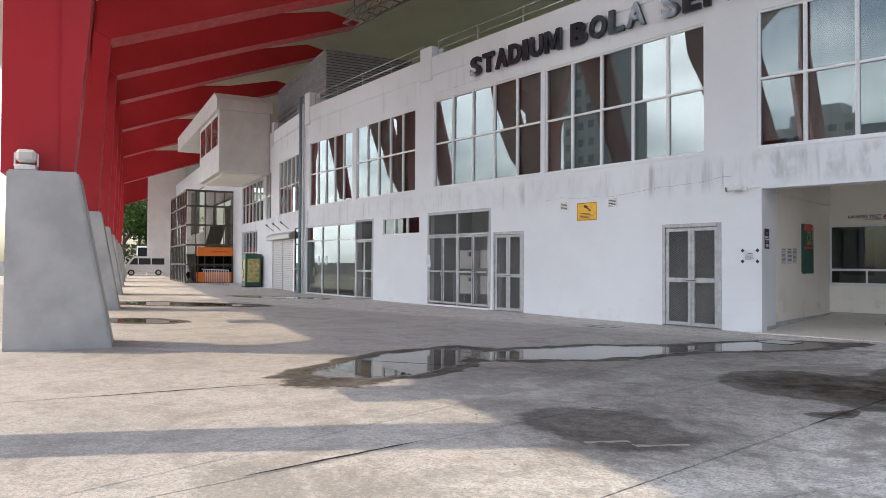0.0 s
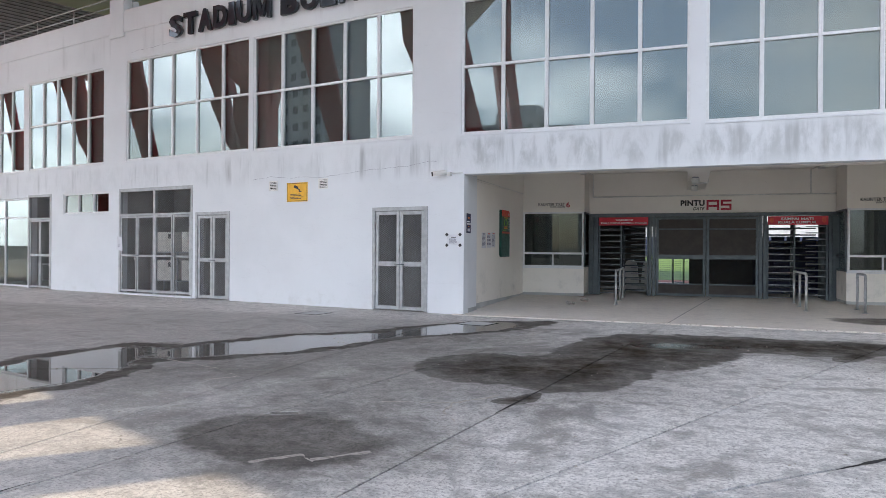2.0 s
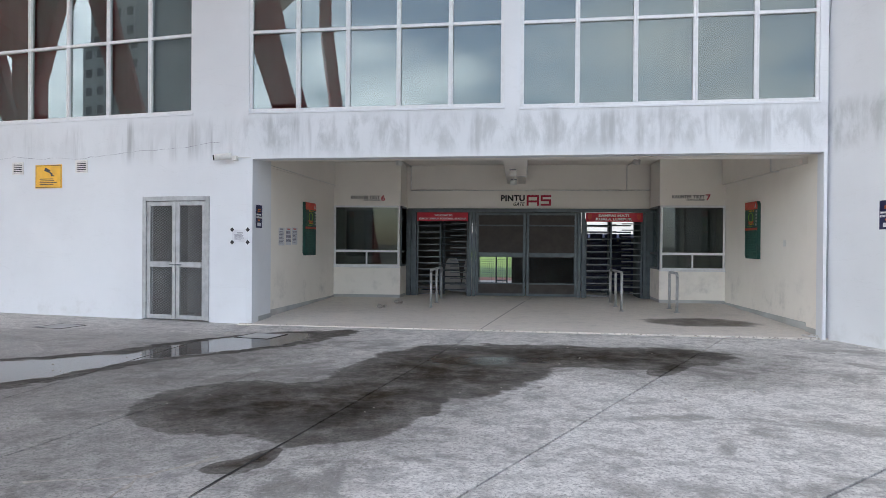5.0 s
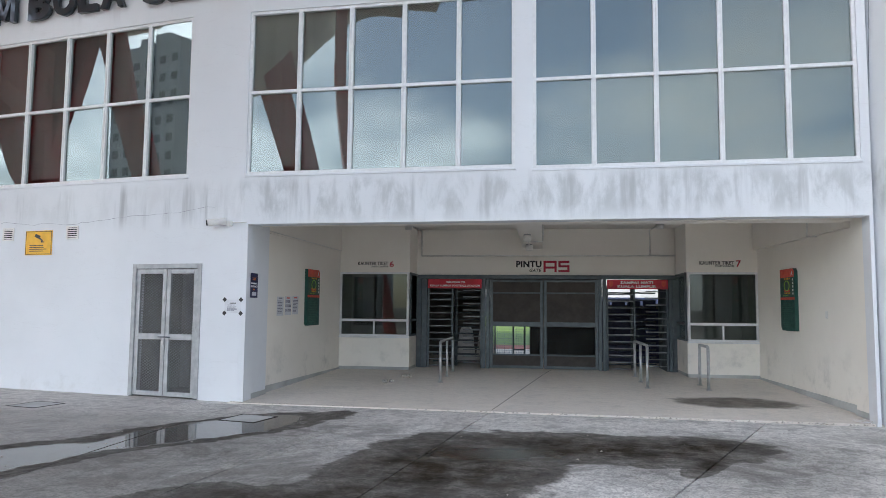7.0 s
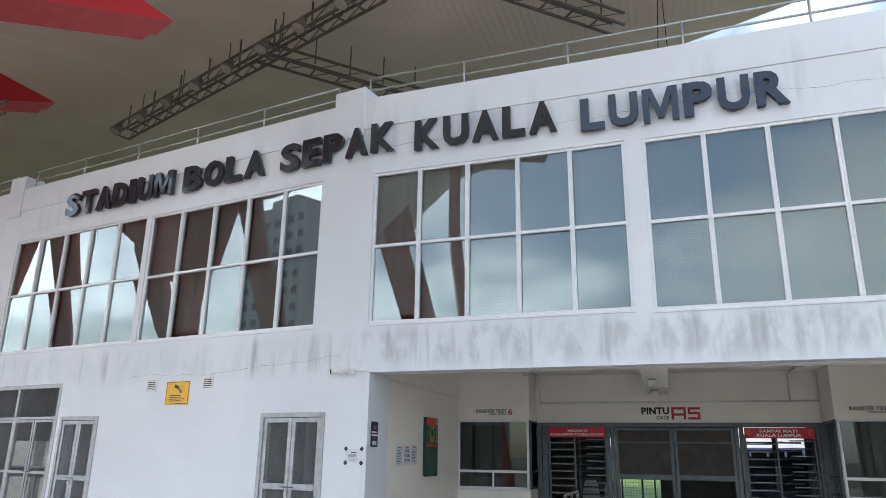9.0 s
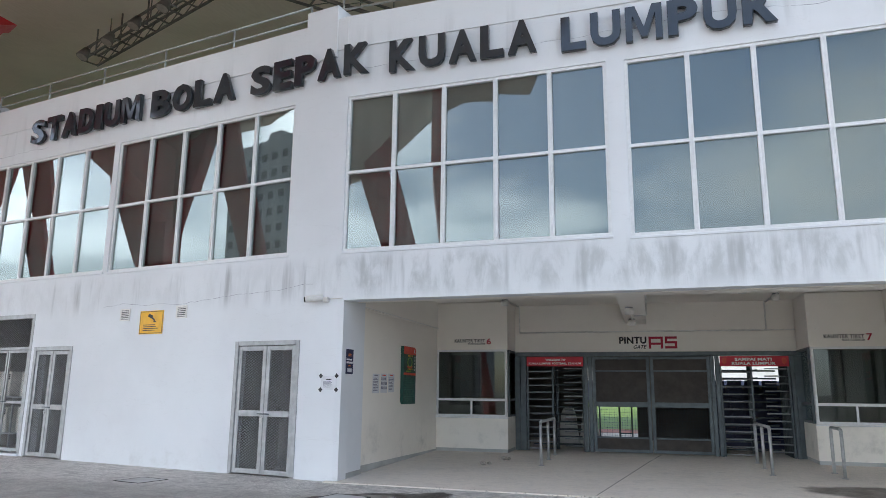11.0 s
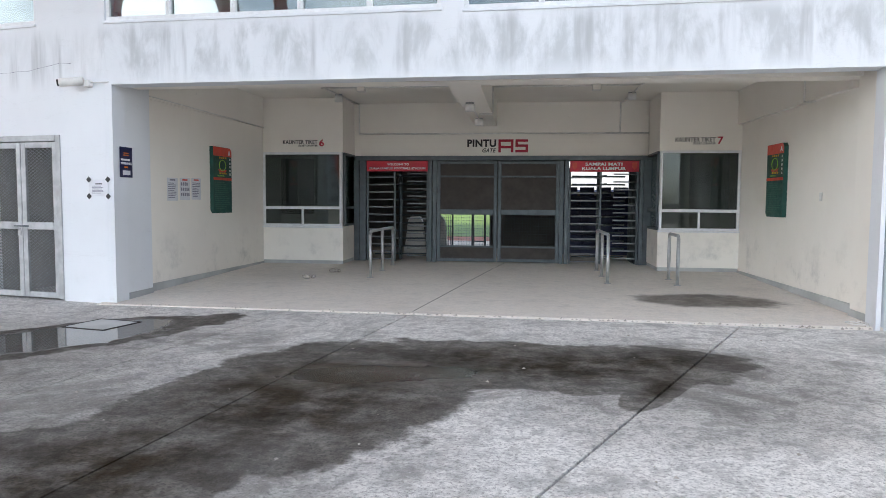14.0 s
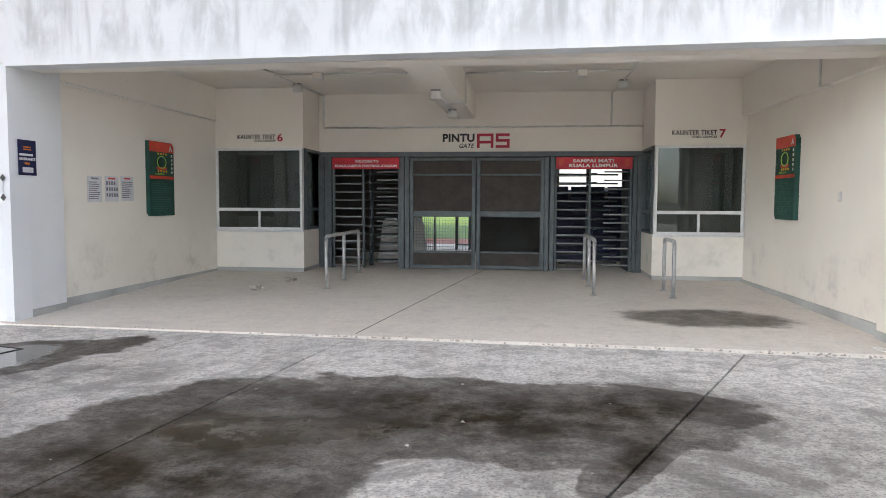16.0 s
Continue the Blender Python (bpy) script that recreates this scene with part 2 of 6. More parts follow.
        w = k.ramp(shore, 0.24, 0.34)
        film = k.math("ADD", k.blob(-0.2, 12.5, 1.5, 0.7, 12), rim)
        film = k.math("MAXIMUM", film, k.math("ADD", k.blob(-3.55, 6.55, 0.3, 0.12, 20), rim))
        film = k.ramp(film, 0.05, 0.7, 0.0, 0.75)
        w = k.math("MAXIMUM", w, film)
        dk = k.n.new("ShaderNodeMix")
        dk.data_type, dk.blend_type = "RGBA", "MULTIPLY"
        k.put(dk.inputs["Factor"], d)
        k.put(dk.inputs["A"], col)
        k.put(dk.inputs["B"], (0.05, 0.036, 0.02, 1))
        col = dk.outputs["Result"]
        rough = k.math("SUBTRACT", rough, k.math("MULTIPLY", d, 0.10))
        wr = k.n.new("ShaderNodeMix")
        k.put(wr.inputs["Factor"], w)
        k.put(wr.inputs["A"], rough)
        k.put(wr.inputs["B"], 0.02)
        rough = wr.outputs["Result"]
        height = k.math("MULTIPLY", height, k.math("SUBTRACT", 1.0, k.math("MAXIMUM", w, k.math("MULTIPLY", d, 0.5))))
    k.bump(height, 0.5, 0.014)
    if wet:
        return k.done(col, rough, 0, k.math("SUBTRACT", 0.42, k.math("MULTIPLY", k.math("SUBTRACT", d, w, True), 0.25)))
    return k.done(col, rough, 0, 0.42)


def glass(name, tint, ior):
    """Coated sheet glass: a tinted clear sheet with a mirror-like gloss that grows towards grazing."""
    m = bpy.data.materials.new(name)
    m.use_nodes = True
    n, l = m.node_tree.nodes, m.node_tree.links
    n.remove(n["Principled BSDF"])
    clear, gloss, layer, mix = (n.new("ShaderNode" + s) for s in ("BsdfTransparent", "BsdfGlossy", "LayerWeight", "MixShader"))
    clear.inputs["Color"].default_value = (*tint, 1)
    gloss.inputs["Color"].default_value = (0.90, 0.98, 0.98, 1)
    gloss.inputs["Roughness"].default_value = 0.003
    layer.inputs["Blend"].default_value = 0.5
    base = ((ior - 1) / (ior + 1)) ** 2
    power, ramp = n.new("ShaderNodeMath"), n.new("ShaderNodeMapRange")
    power.operation, power.inputs[1].default_value = "POWER", 4.0
    ramp.inputs["To Min"].default_value = base
    l.new(layer.outputs["Facing"], power.inputs[0])
    l.new(power.outputs[0], ramp.inputs["Value"])
    l.new(ramp.outputs["Result"], mix.inputs[0])
    l.new(clear.outputs[0], mix.inputs[1])
    l.new(gloss.outputs[0], mix.inputs[2])
    l.new(mix.outputs[0], n["Material Output"].inputs["Surface"])
    return m


def perforated(name, color, cell):
    """Finely punched sheet: holes far too small to pick apart."""
    m = bpy.data.materials.new(name)
    m.use_nodes = True
    n, l = m.node_tree.nodes, m.node_tree.links
    p = n["Principled BSDF"]
    p.inputs["Base Color"].default_value, p.inputs["Roughness"].default_value, p.inputs["Metallic"].default_value = (*color, 1), 0.5, 0.3
    clear, mix = n.new("ShaderNodeBsdfTransparent"), n.new("ShaderNodeMixShader")
    g, v, r = n.new("ShaderNodeNewGeometry"), n.new("ShaderNodeTexVoronoi"), n.new("ShaderNodeMath")
    v.inputs["Scale"].default_value = 1.0 / cell
    v.inputs["Randomness"].default_value = 0.0
    r.operation, r.inputs[1].default_value = "LESS_THAN", 0.33
    l.new(g.outputs["Position"], v.inputs["Vector"])
    l.new(v.outputs["Distance"], r.inputs[0])
    l.new(r.outputs[0], mix.inputs[0])
    l.new(p.outputs[0], mix.inputs[1])
    l.new(clear.outputs[0], mix.inputs[2])
    l.new(mix.outputs[0], n["Material Output"].inputs["Surface"])
    return m


def red_paint():
    k = Nodes("red_steel_paint")
    col = k.mix(k.ramp(k.noise(0.3, 5), 0.35, 0.65), (0.47, 0.017, 0.024), (0.39, 0.012, 0.017))
    streak = k.ramp(k.noise(1.0, 5, 0.6, (3, 3, 0.15)), 0.58, 0.75, 0.0, 0.35)
    col = k.mix(streak, col, (0.3, 0.012, 0.016))
    k.bump(k.noise(2.2, 3), 0.06, 0.02)
    return k.done(col, k.ramp(k.noise(4, 3), 0.3, 0.7, 0.4, 0.55), 0, 0.4)


def roof_sheet():
    """Off-white ribbed roof lining, dusty."""
    k = Nodes("roof_lining")
    col = k.mix(k.ramp(k.noise(0.15, 5), 0.35, 0.65), (0.70, 0.60, 0.53), (0.61, 0.52, 0.46))
    wv = k.n.new("ShaderNodeTexWave")
    wv.bands_direction = "X"
    wv.inputs["Scale"].default_value = 1.6
    k.l.new(k.geo.outputs["Position"], wv.inputs["Vector"])
    k.bump(wv.outputs["Fac"], 0.3, 0.03)
    return k.done(col, 0.75, 0, 0.3)


def leaf_green():
    k = Nodes("foliage")
    isl = k.geo.outputs["Random Per Island"]
    col = k.mix(isl, (0.035, 0.085, 0.018), (0.13, 0.22, 0.045))
    mat = k.done(col, 0.55, 0, 0.3)
    return mat


def blind_cloth():
    """Grey-brown blind fabric, each blind faded its own way."""
    k = Nodes("roller_blind")
    rnd = k.n.new("ShaderNodeObjectInfo").outputs["Random"]
    col = k.mix(rnd, (0.26, 0.255, 0.25), (0.46, 0.44, 0.415))
    col = k.mix(k.ramp(k.noise(2.0, 4, 0.5, (3, 3, 0.3)), 0.4, 0.65, 0.0, 0.3), col, (0.24, 0.23, 0.22))
    return k.done(col, 0.85, 0, 0.2)


M_WALL, M_CREAM = wall_paint(), cream_paint()
M_APRON, M_INFLOOR = concrete("apron_concrete", True), plain("stand_floor", (0.2, 0.19, 0.18), 0.85, 0, 0.2, 3, 0.2)
M_RECESS = concrete("recess_concrete", True, (0.68, 0.59, 0.49), (0.79, 0.70, 0.60), 0.22)
M_GROUND = plain("ground_earth", (0.13, 0.125, 0.115), 0.9, 0, 0.25, 1.5, 0.4)
M_PLINTH = plain("plinth_concrete", (0.45, 0.46, 0.45), 0.72, 0, 0.16, 1.1, 0.25)
M_JOINT = plain("joint_filler", (0.022, 0.02, 0.018), 0.9, 0, 0.3, 12)
M_RED, M_ROOF = red_paint(), roof_sheet()
M_GLASS = glass("tinted_window_glass", (0.72, 0.75, 0.74), 1.85)
M_SHOPGLASS = glass("shop_glass", (0.62, 0.68, 0.66), 1.7)
M_BOOTHGLASS = glass("booth_glass", (0.5, 0.53, 0.52), 1.55)
M_ALU = plain("aluminium_frame", (0.74, 0.75, 0.76), 0.42, 0.0, 0.06, 14)
M_BLIND = blind_cloth()
M_GREY = plain("grey_steel_paint", (0.30, 0.315, 0.33), 0.5, 0.1, 0.14, 5, 0.05)
M_DOORGREY = plain("door_frame_paint", (0.40, 0.41, 0.415), 0.5, 0.1, 0.16, 6, 0.05)
M_GATE = plain("gate_steel", (0.095, 0.115, 0.125), 0.45, 0.3, 0.15, 6)
M_GATEDARK = plain("gate_infill", (0.042, 0.034, 0.029), 0.6, 0.1, 0.2, 4)
M_MESH = plain("expanded_metal", (0.36, 0.37, 0.37), 0.5, 0.3, 0.18, 20)
M_STEEL = plain("galvanised_tube", (0.46, 0.47, 0.47), 0.42, 0.55, 0.15, 12)
M_DARK = plain("dark_void", (0.03, 0.029, 0.028), 0.9, 0, 0.2, 2)
M_TOWERGLASS = glass("tower_glass", (0.62, 0.6, 0.56), 1.25)
# darkened concrete colour stands in for the low light of the concourse
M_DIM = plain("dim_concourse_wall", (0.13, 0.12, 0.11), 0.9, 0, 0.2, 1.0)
# grey chosen low so closed-in rooms look unlit through the openings
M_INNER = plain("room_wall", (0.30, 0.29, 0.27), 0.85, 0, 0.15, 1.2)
M_LETTER = plain("letter_face", (0.05, 0.058, 0.068), 0.1, 0.45, 0.06, 3)
M_BLACK = plain("black_print", (0.015, 0.015, 0.017), 0.5, 0, 0.1, 20)
M_MAROON = plain("maroon_print", (0.42, 0.012, 0.04), 0.5, 0, 0.1, 20)
M_BANNER = plain("red_banner", (0.55, 0.014, 0.035), 0.45, 0, 0.08, 4)
M_WHITE = plain("white_print", (0.82, 0.82, 0.82), 0.5, 0, 0.05, 10)
M_NAVY = plain("navy_print", (0.012, 0.016, 0.07), 0.5, 0, 0.12, 10)
M_ORANGE = plain("orange_print", (0.75, 0.2, 0.02), 0.5, 0, 0.1, 10)
M_YELLOW = plain("yellow_sign", (0.80, 0.43, 0.012), 0.45, 0, 0.1, 5)
M_SIGNGREEN = plain("dark_green_sign", (0.012, 0.07, 0.055), 0.4, 0, 0.12, 6)
M_SIGNRED = plain("sign_red", (0.62, 0.06, 0.035), 0.4, 0, 0.1, 6)
M_LIME = plain("sign_lime", (0.3, 0.55, 0.08), 0.5, 0, 0.1, 10)
M_SIGNTEXT = plain("sign_small_print", (0.07, 0.17, 0.13), 0.5, 0, 0.1, 10)
M_PAPER = plain("paper", (0.66, 0.67, 0.7), 0.7, 0, 0.06, 8)
M_INK = plain("grey_ink", (0.22, 0.22, 0.27), 0.7, 0, 0.2, 40)
M_PVC = plain("white_conduit", (0.74, 0.73, 0.70), 0.5, 0, 0.08, 9)
M_PIPE = plain("blue_grey_pipe", (0.17, 0.27, 0.33), 0.45, 0.1, 0.15, 5)
M_SHUTTER = plain("roller_shutter", (0.48, 0.48, 0.46), 0.5, 0.2, 0.1, 5)
M_LOUVRE = plain("louvre_slat", (0.34, 0.34, 0.34), 0.5, 0.3, 0.12, 3)
M_LOUVREGAP = plain("louvre_shadow_gap", (0.11, 0.11, 0.11), 0.7, 0, 0.1, 3)
M_BROWN = plain("bronze_frame", (0.085, 0.07, 0.06), 0.45, 0.3, 0.15, 5)
M_CLAD = plain("grey_white_cladding", (0.62, 0.61, 0.58), 0.55, 0, 0.06, 1.5)
M_PINKWALL = plain("end_wall_paint", (0.66, 0.62, 0.585), 0.65, 0, 0.07, 0.6)
M_VAN = plain("white_car_paint", (0.78, 0.78, 0.76), 0.25, 0, 0.04, 4)
M_TYRE = plain("rubber", (0.02, 0.02, 0.02), 0.8, 0, 0.2, 20)
M_CARGLASS = glass("car_glass", (0.12, 0.13, 0.14), 1.8)
M_AC = plain("aircon_casing", (0.66, 0.65, 0.60), 0.5, 0, 0.08, 6)
M_VEND = plain("vending_green", (0.02, 0.085, 0.045), 0.35, 0, 0.2, 5)
M_VENDART = plain("vending_art", (0.45, 0.40, 0.16), 0.4, 0, 0.35, 6)
M_LEAF, M_BARK = leaf_green(), plain("bark", (0.13, 0.1, 0.075), 0.9, 0, 0.3, 6, 0.5)
M_GRASS = plain("pitch_grass", (0.095, 0.17, 0.018), 0.8, 0, 0.15, 0.4)
M_TRACK = plain("running_track", (0.32, 0.10, 0.07), 0.8, 0, 0.12, 1.0)
M_SEAT = plain("blue_seat", (0.03, 0.04, 0.09), 0.5, 0, 0.25, 2)
M_GANTRY = plain("gantry_steel", (0.13, 0.12, 0.11), 0.5, 0.3, 0.15, 5)
M_LAMPGLASS = plain("floodlight_glass", (0.34, 0.32, 0.28), 0.15, 0, 0.1, 9)
M_STONE = plain("rubble", (0.36, 0.33, 0.29), 0.85, 0, 0.3, 25, 0.5)
M_PERF = perforated("perforated_sheet", (0.13, 0.12, 0.115), 0.03)
M_FARWALL = plain("far_concrete", (0.55, 0.56, 0.57), 0.8, 0, 0.1, 0.3)


# ---- building helpers ----
def box(bm, x0, x1, y0, y1, z0, z1, bevel=0.0):
    tmp = bmesh.new()
    bmesh.ops.create_cube(tmp, size=1.0, matrix=Matrix.Translation(((x0 + x1) / 2, (y0 + y1) / 2, (z0 + z1) / 2)) @ Matrix.Diagonal((abs(x1 - x0), abs(y1 - y0), abs(z1 - z0), 1)))
    if bevel:
        bmesh.ops.bevel(tmp, geom=tmp.edges[:], offset=bevel, segments=1, affect="EDGES")
    add(bm, tmp)
    return bm


def add(bm, other, m=None):
    """Join one bmesh into another."""
    if m is not None:
        other.transform(m)
    base = [bm.verts.new(v.co) for v in other.verts]
    other.verts.index_update()
    for f in other.faces:
        g = bm.faces.new([base[v.index] for v in f.verts])
        g.smooth = f.smooth
    other.free()
    return bm


def tube(bm, p, q, r, seg=8, r2=None):
    p, q = Vector(p), Vector(q)
    d = q - p
    tmp = bmesh.new()
    bmesh.ops.create_cone(tmp, cap_ends=True, segments=seg, radius1=r, radius2=r if r2 is None else r2, depth=d.length)
    for f in tmp.faces:
        f.smooth = len(f.verts) == 4
    add(bm, tmp, Matrix.Translation((p + q) / 2) @ d.to_track_quat("Z", "Y").to_matrix().to_4x4())
    return bm


def prism(bm, pts, y0, y1):
    """A flat outline of (x, z) points given thickness along y."""
    a = [bm.verts.new((x, y0, z)) for x, z in pts]
    b = [bm.verts.new((x, y1, z)) for x, z in pts]
    bm.faces.new(a)
    bm.faces.new(b[::-1])
    for i in range(len(pts)):
        j = (i + 1) % len(pts)
        bm.faces.new((a[j], a[i], b[i], b[j]))
    return bm


def link(name, bm, mat, m=None):
    bmesh.ops.recalc_face_normals(bm, faces=bm.faces[:])
    me = bpy.data.meshes.new(name)
    bm.to_mesh(me)
    bm.free()
    for one in (mat if isinstance(mat, (list, tuple)) else [mat]):
        me.materials.append(one)
    ob = new(name, me)
    if m is not None:
        ob.matrix_basis = m
    return ob


def part(name, bm, mat, parent, label="", m=None):
    ob = link(name, bm, mat, m)
    ob.parent = parent
    return tagged(ob, label) if label else ob


def thing(name, m, label, category, group="", kind=""):
    ob = new(name)
    ob.empty_display_size = 0.2
    ob.matrix_basis = m
    return tagged(ob, label, category, group, kind)


def structure(name, bm, mat, label, m=None, category=""):
    return tagged(link(name, bm, mat, m), label, category or name.split("_")[0], "", "structure")


def frame_along(left, right, z=0.0):
    """Pose whose x runs from left to right in plan, y goes into the building and z up."""
    u = (Vector((*right, 0)) - Vector((*left, 0)))
    n = u.length
    u.normalize()
    v = Vector((-u.y, u.x, 0))
    m = Matrix(((u.x, v.x, 0, left[0]), (u.y, v.y, 0, left[1]), (0, 0, 1, z), (0, 0, 0, 1)))
    return m, n


def pierced(x0, x1, z0, z1, thick, holes):
    """A wall sheet with real openings: both faces, all reveals."""
    bm = bmesh.new()
    xs = sorted({x0, x1, *[v for h in holes for v in h[:2] if x0 < v < x1]})
    zs = sorted({z0, z1, *[v for h in holes for v in h[2:] if z0 < v < z1]})
    solid = {}
    for i in range(len(xs) - 1):
        for j in range(len(zs) - 1):
            cx, cz = (xs[i] + xs[i + 1]) / 2, (zs[j] + zs[j + 1]) / 2
            solid[i, j] = not any(h[0] < cx < h[1] and h[2] < cz < h[3] for h in holes)
    vert = {}

    def v(i, y, j):
        if (i, y, j) not in vert:
            vert[i, y, j] = bm.verts.new((xs[i], y, zs[j]))
        return vert[i, y, j]

    for (i, j), full in solid.items():
        if not full:
            continue
        bm.faces.new((v(i, 0, j), v(i + 1, 0, j), v(i + 1, 0, j + 1), v(i, 0, j + 1)))
        bm.faces.new((v(i, thick, j + 1), v(i + 1, thick, j + 1), v(i + 1, thick, j), v(i, thick, j)))
        for di, dj, a, b in ((-1, 0, (i, j), (i, j + 1)), (1, 0, (i + 1, j + 1), (i + 1, j)), (0, -1, (i + 1, j), (i, j)), (0, 1, (i, j + 1), (i + 1, j + 1))):
            if not solid.get((i + di, j + dj), False):
                bm.faces.new((v(a[0], 0, a[1]), v(b[0], 0, b[1]), v(b[0], thick, b[1]), v(a[0], thick, a[1])))
    return bm


def letters(text, size, depth=0.003, shear=0.0, spacing=1.06, align="LEFT", bold=0.02):
    """Text as a bmesh in the x-z plane, facing -y."""
    cu = bpy.data.curves.new("text", "FONT")
    cu.body, cu.size, cu.extrude, cu.shear, cu.space_character, cu.align_x = text, size, depth, shear, spacing, align
    cu.resolution_u = 3
    cu.offset = bold * size
    ob = new("text", cu)
    dg = bpy.context.evaluated_depsgraph_get()
    me = bpy.data.meshes.new_from_object(ob.evaluated_get(dg))
    bm = bmesh.new()
    bm.from_mesh(me)
    bmesh.ops.remove_doubles(bm, verts=bm.verts[:], dist=1e-5)
    bpy.data.objects.remove(ob)
    bpy.data.meshes.remove(me)
    bpy.data.curves.remove(cu)
    bm.transform(Matrix.Rotation(radians(90), 4, "X"))
    return bm


def fit_text(bm, x0, x1, z0, z1, y=0.0):
    """Stretch text to a given width and height."""
    xs, zs = [v.co.x for v in bm.verts], [v.co.z for v in bm.verts]
    sx, sz = (x1 - x0) / (max(xs) - min(xs)), (z1 - z0) / (max(zs) - min(zs))
    bm.transform(Matrix.Translation((x0, y, z0)) @ Matrix.Diagonal((sx, 1, sz, 1)) @ Matrix.Translation((-min(xs), 0, -min(zs))))
    return bm


def bars(x0, x1, z0, z1, rows, y, seed, thick=0.45):
    """Lines of print too small to read."""
    rng = random.Random(seed)
    bm = bmesh.new()
    step = (z1 - z0) / rows
    for i in range(rows):
        zt = z1 - i * step
        box(bm, x0, x0 + (x1 - x0) * rng.uniform(0.6, 1.0), y - 0.001, y, zt - step * thick, zt)
    return bm


# ---- facade: straight bays on a bent line ----
BAYS = {
    0: ((-4.92, 15.965), (5.30, 15.45)),
    1: ((-17.0, 18.30), (-4.92, 15.965)),
    2: ((-26.6, 20.53), (-17.0, 18.30)),
    3: ((-33.0, 23.15), (-26.6, 20.53)),
    4: ((-40.5, 26.10), (-33.0, 23.15)),
}
WALL_T, PARAPET = 0.30, 8.65
# windows: (u0, u1, z0, z1, columns)
WINDOWS = {
    0: [(0.03, 4.84, 4.02, 7.03, 5), (5.14, 10.10, 3.99, 7.01, 5)],
    1: [(0.66, 5.83, 4.08, 7.14, 5), (5.98, 11.08, 4.06, 7.10, 5)],
    2: [(0.48, 4.62, 4.05, 7.02, 5), (4.95, 9.38, 4.07, 7.08, 5)],
    3: [(1.75, 5.88, 3.95, 6.80, 5)],
    4: [(0.0, 6.05, 3.88, 6.35, 6), (6.68, 7.95, 3.88, 6.55, 2)],
}
DOORS = {  # openings at ground level: u0, u1, top
    0: [(0.11, 10.18, 3.13)],
    1: [(9.93, 11.48, 2.44), (3.76, 5.12, 2.45), (0.32, 3.64, 3.23)],
    2: [(4.95, 6.40, 3.21), (0.10, 4.90, 3.14)],
    3: [(0.30, 4.80, 2.95), (5.05, 6.40, 3.15)],
    4: [(0.0, 4.6, 3.38)],
}
SMALL = {2: [(7.12, 9.66, 2.51, 3.18)]}
POSE = {}
for b, (left, right) in BAYS.items():
    m, n = frame_along(left, right)
    POSE[b] = (m, n)
    holes = [w[:4] for w in WINDOWS[b]] + [(d[0], d[1], -1.0, d[2]) for d in DOORS[b]] + SMALL.get(b, [])
    structure("wall_front_%d" % (b + 1), pierced(0, n, -0.1, PARAPET, WALL_T, holes), M_WALL, "white painted rendered stadium wall with rain stains", m, "wall")
    cap = bmesh.new()
    box(cap, 0, n, -0.015, WALL_T + 0.05, PARAPET, PARAPET + 0.06)
    structure("trim", cap, M_WALL, "white rendered coping along the parapet top", m)
    rib = bmesh.new()
    box(rib, 0, n, -0.03, -0.002, PARAPET - 0.62, PARAPET - 0.002)
    structure("trim", rib, M_WALL, "shallow raised white band under the parapet", m)

for b, u0, u1, top in ((1, 11.30, 12.06, 9.0), (1, -0.12, 0.56, 9.1), (2, -0.05, 0.50, 9.4), (3, 0.1, 0.5, 9.2)):
    bm = box(bmesh.new(), u0, u1, -0.05, 0.5, PARAPET - 0.75, top, 0.01)
    structure("trim", bm, M_WALL, "white rendered pier rising above the parapet", POSE[b][0])

# end wall that juts forward at the far end of the gate recess
JUT, JUT_N = frame_along((5.34, 15.62), (7.9, 7.6))
structure("wall_return", pierced(0, JUT_N, -0.1, PARAPET + 0.1, 0.4, []), M_WALL, "white rendered side wall with rust streaks", JUT, "wall")


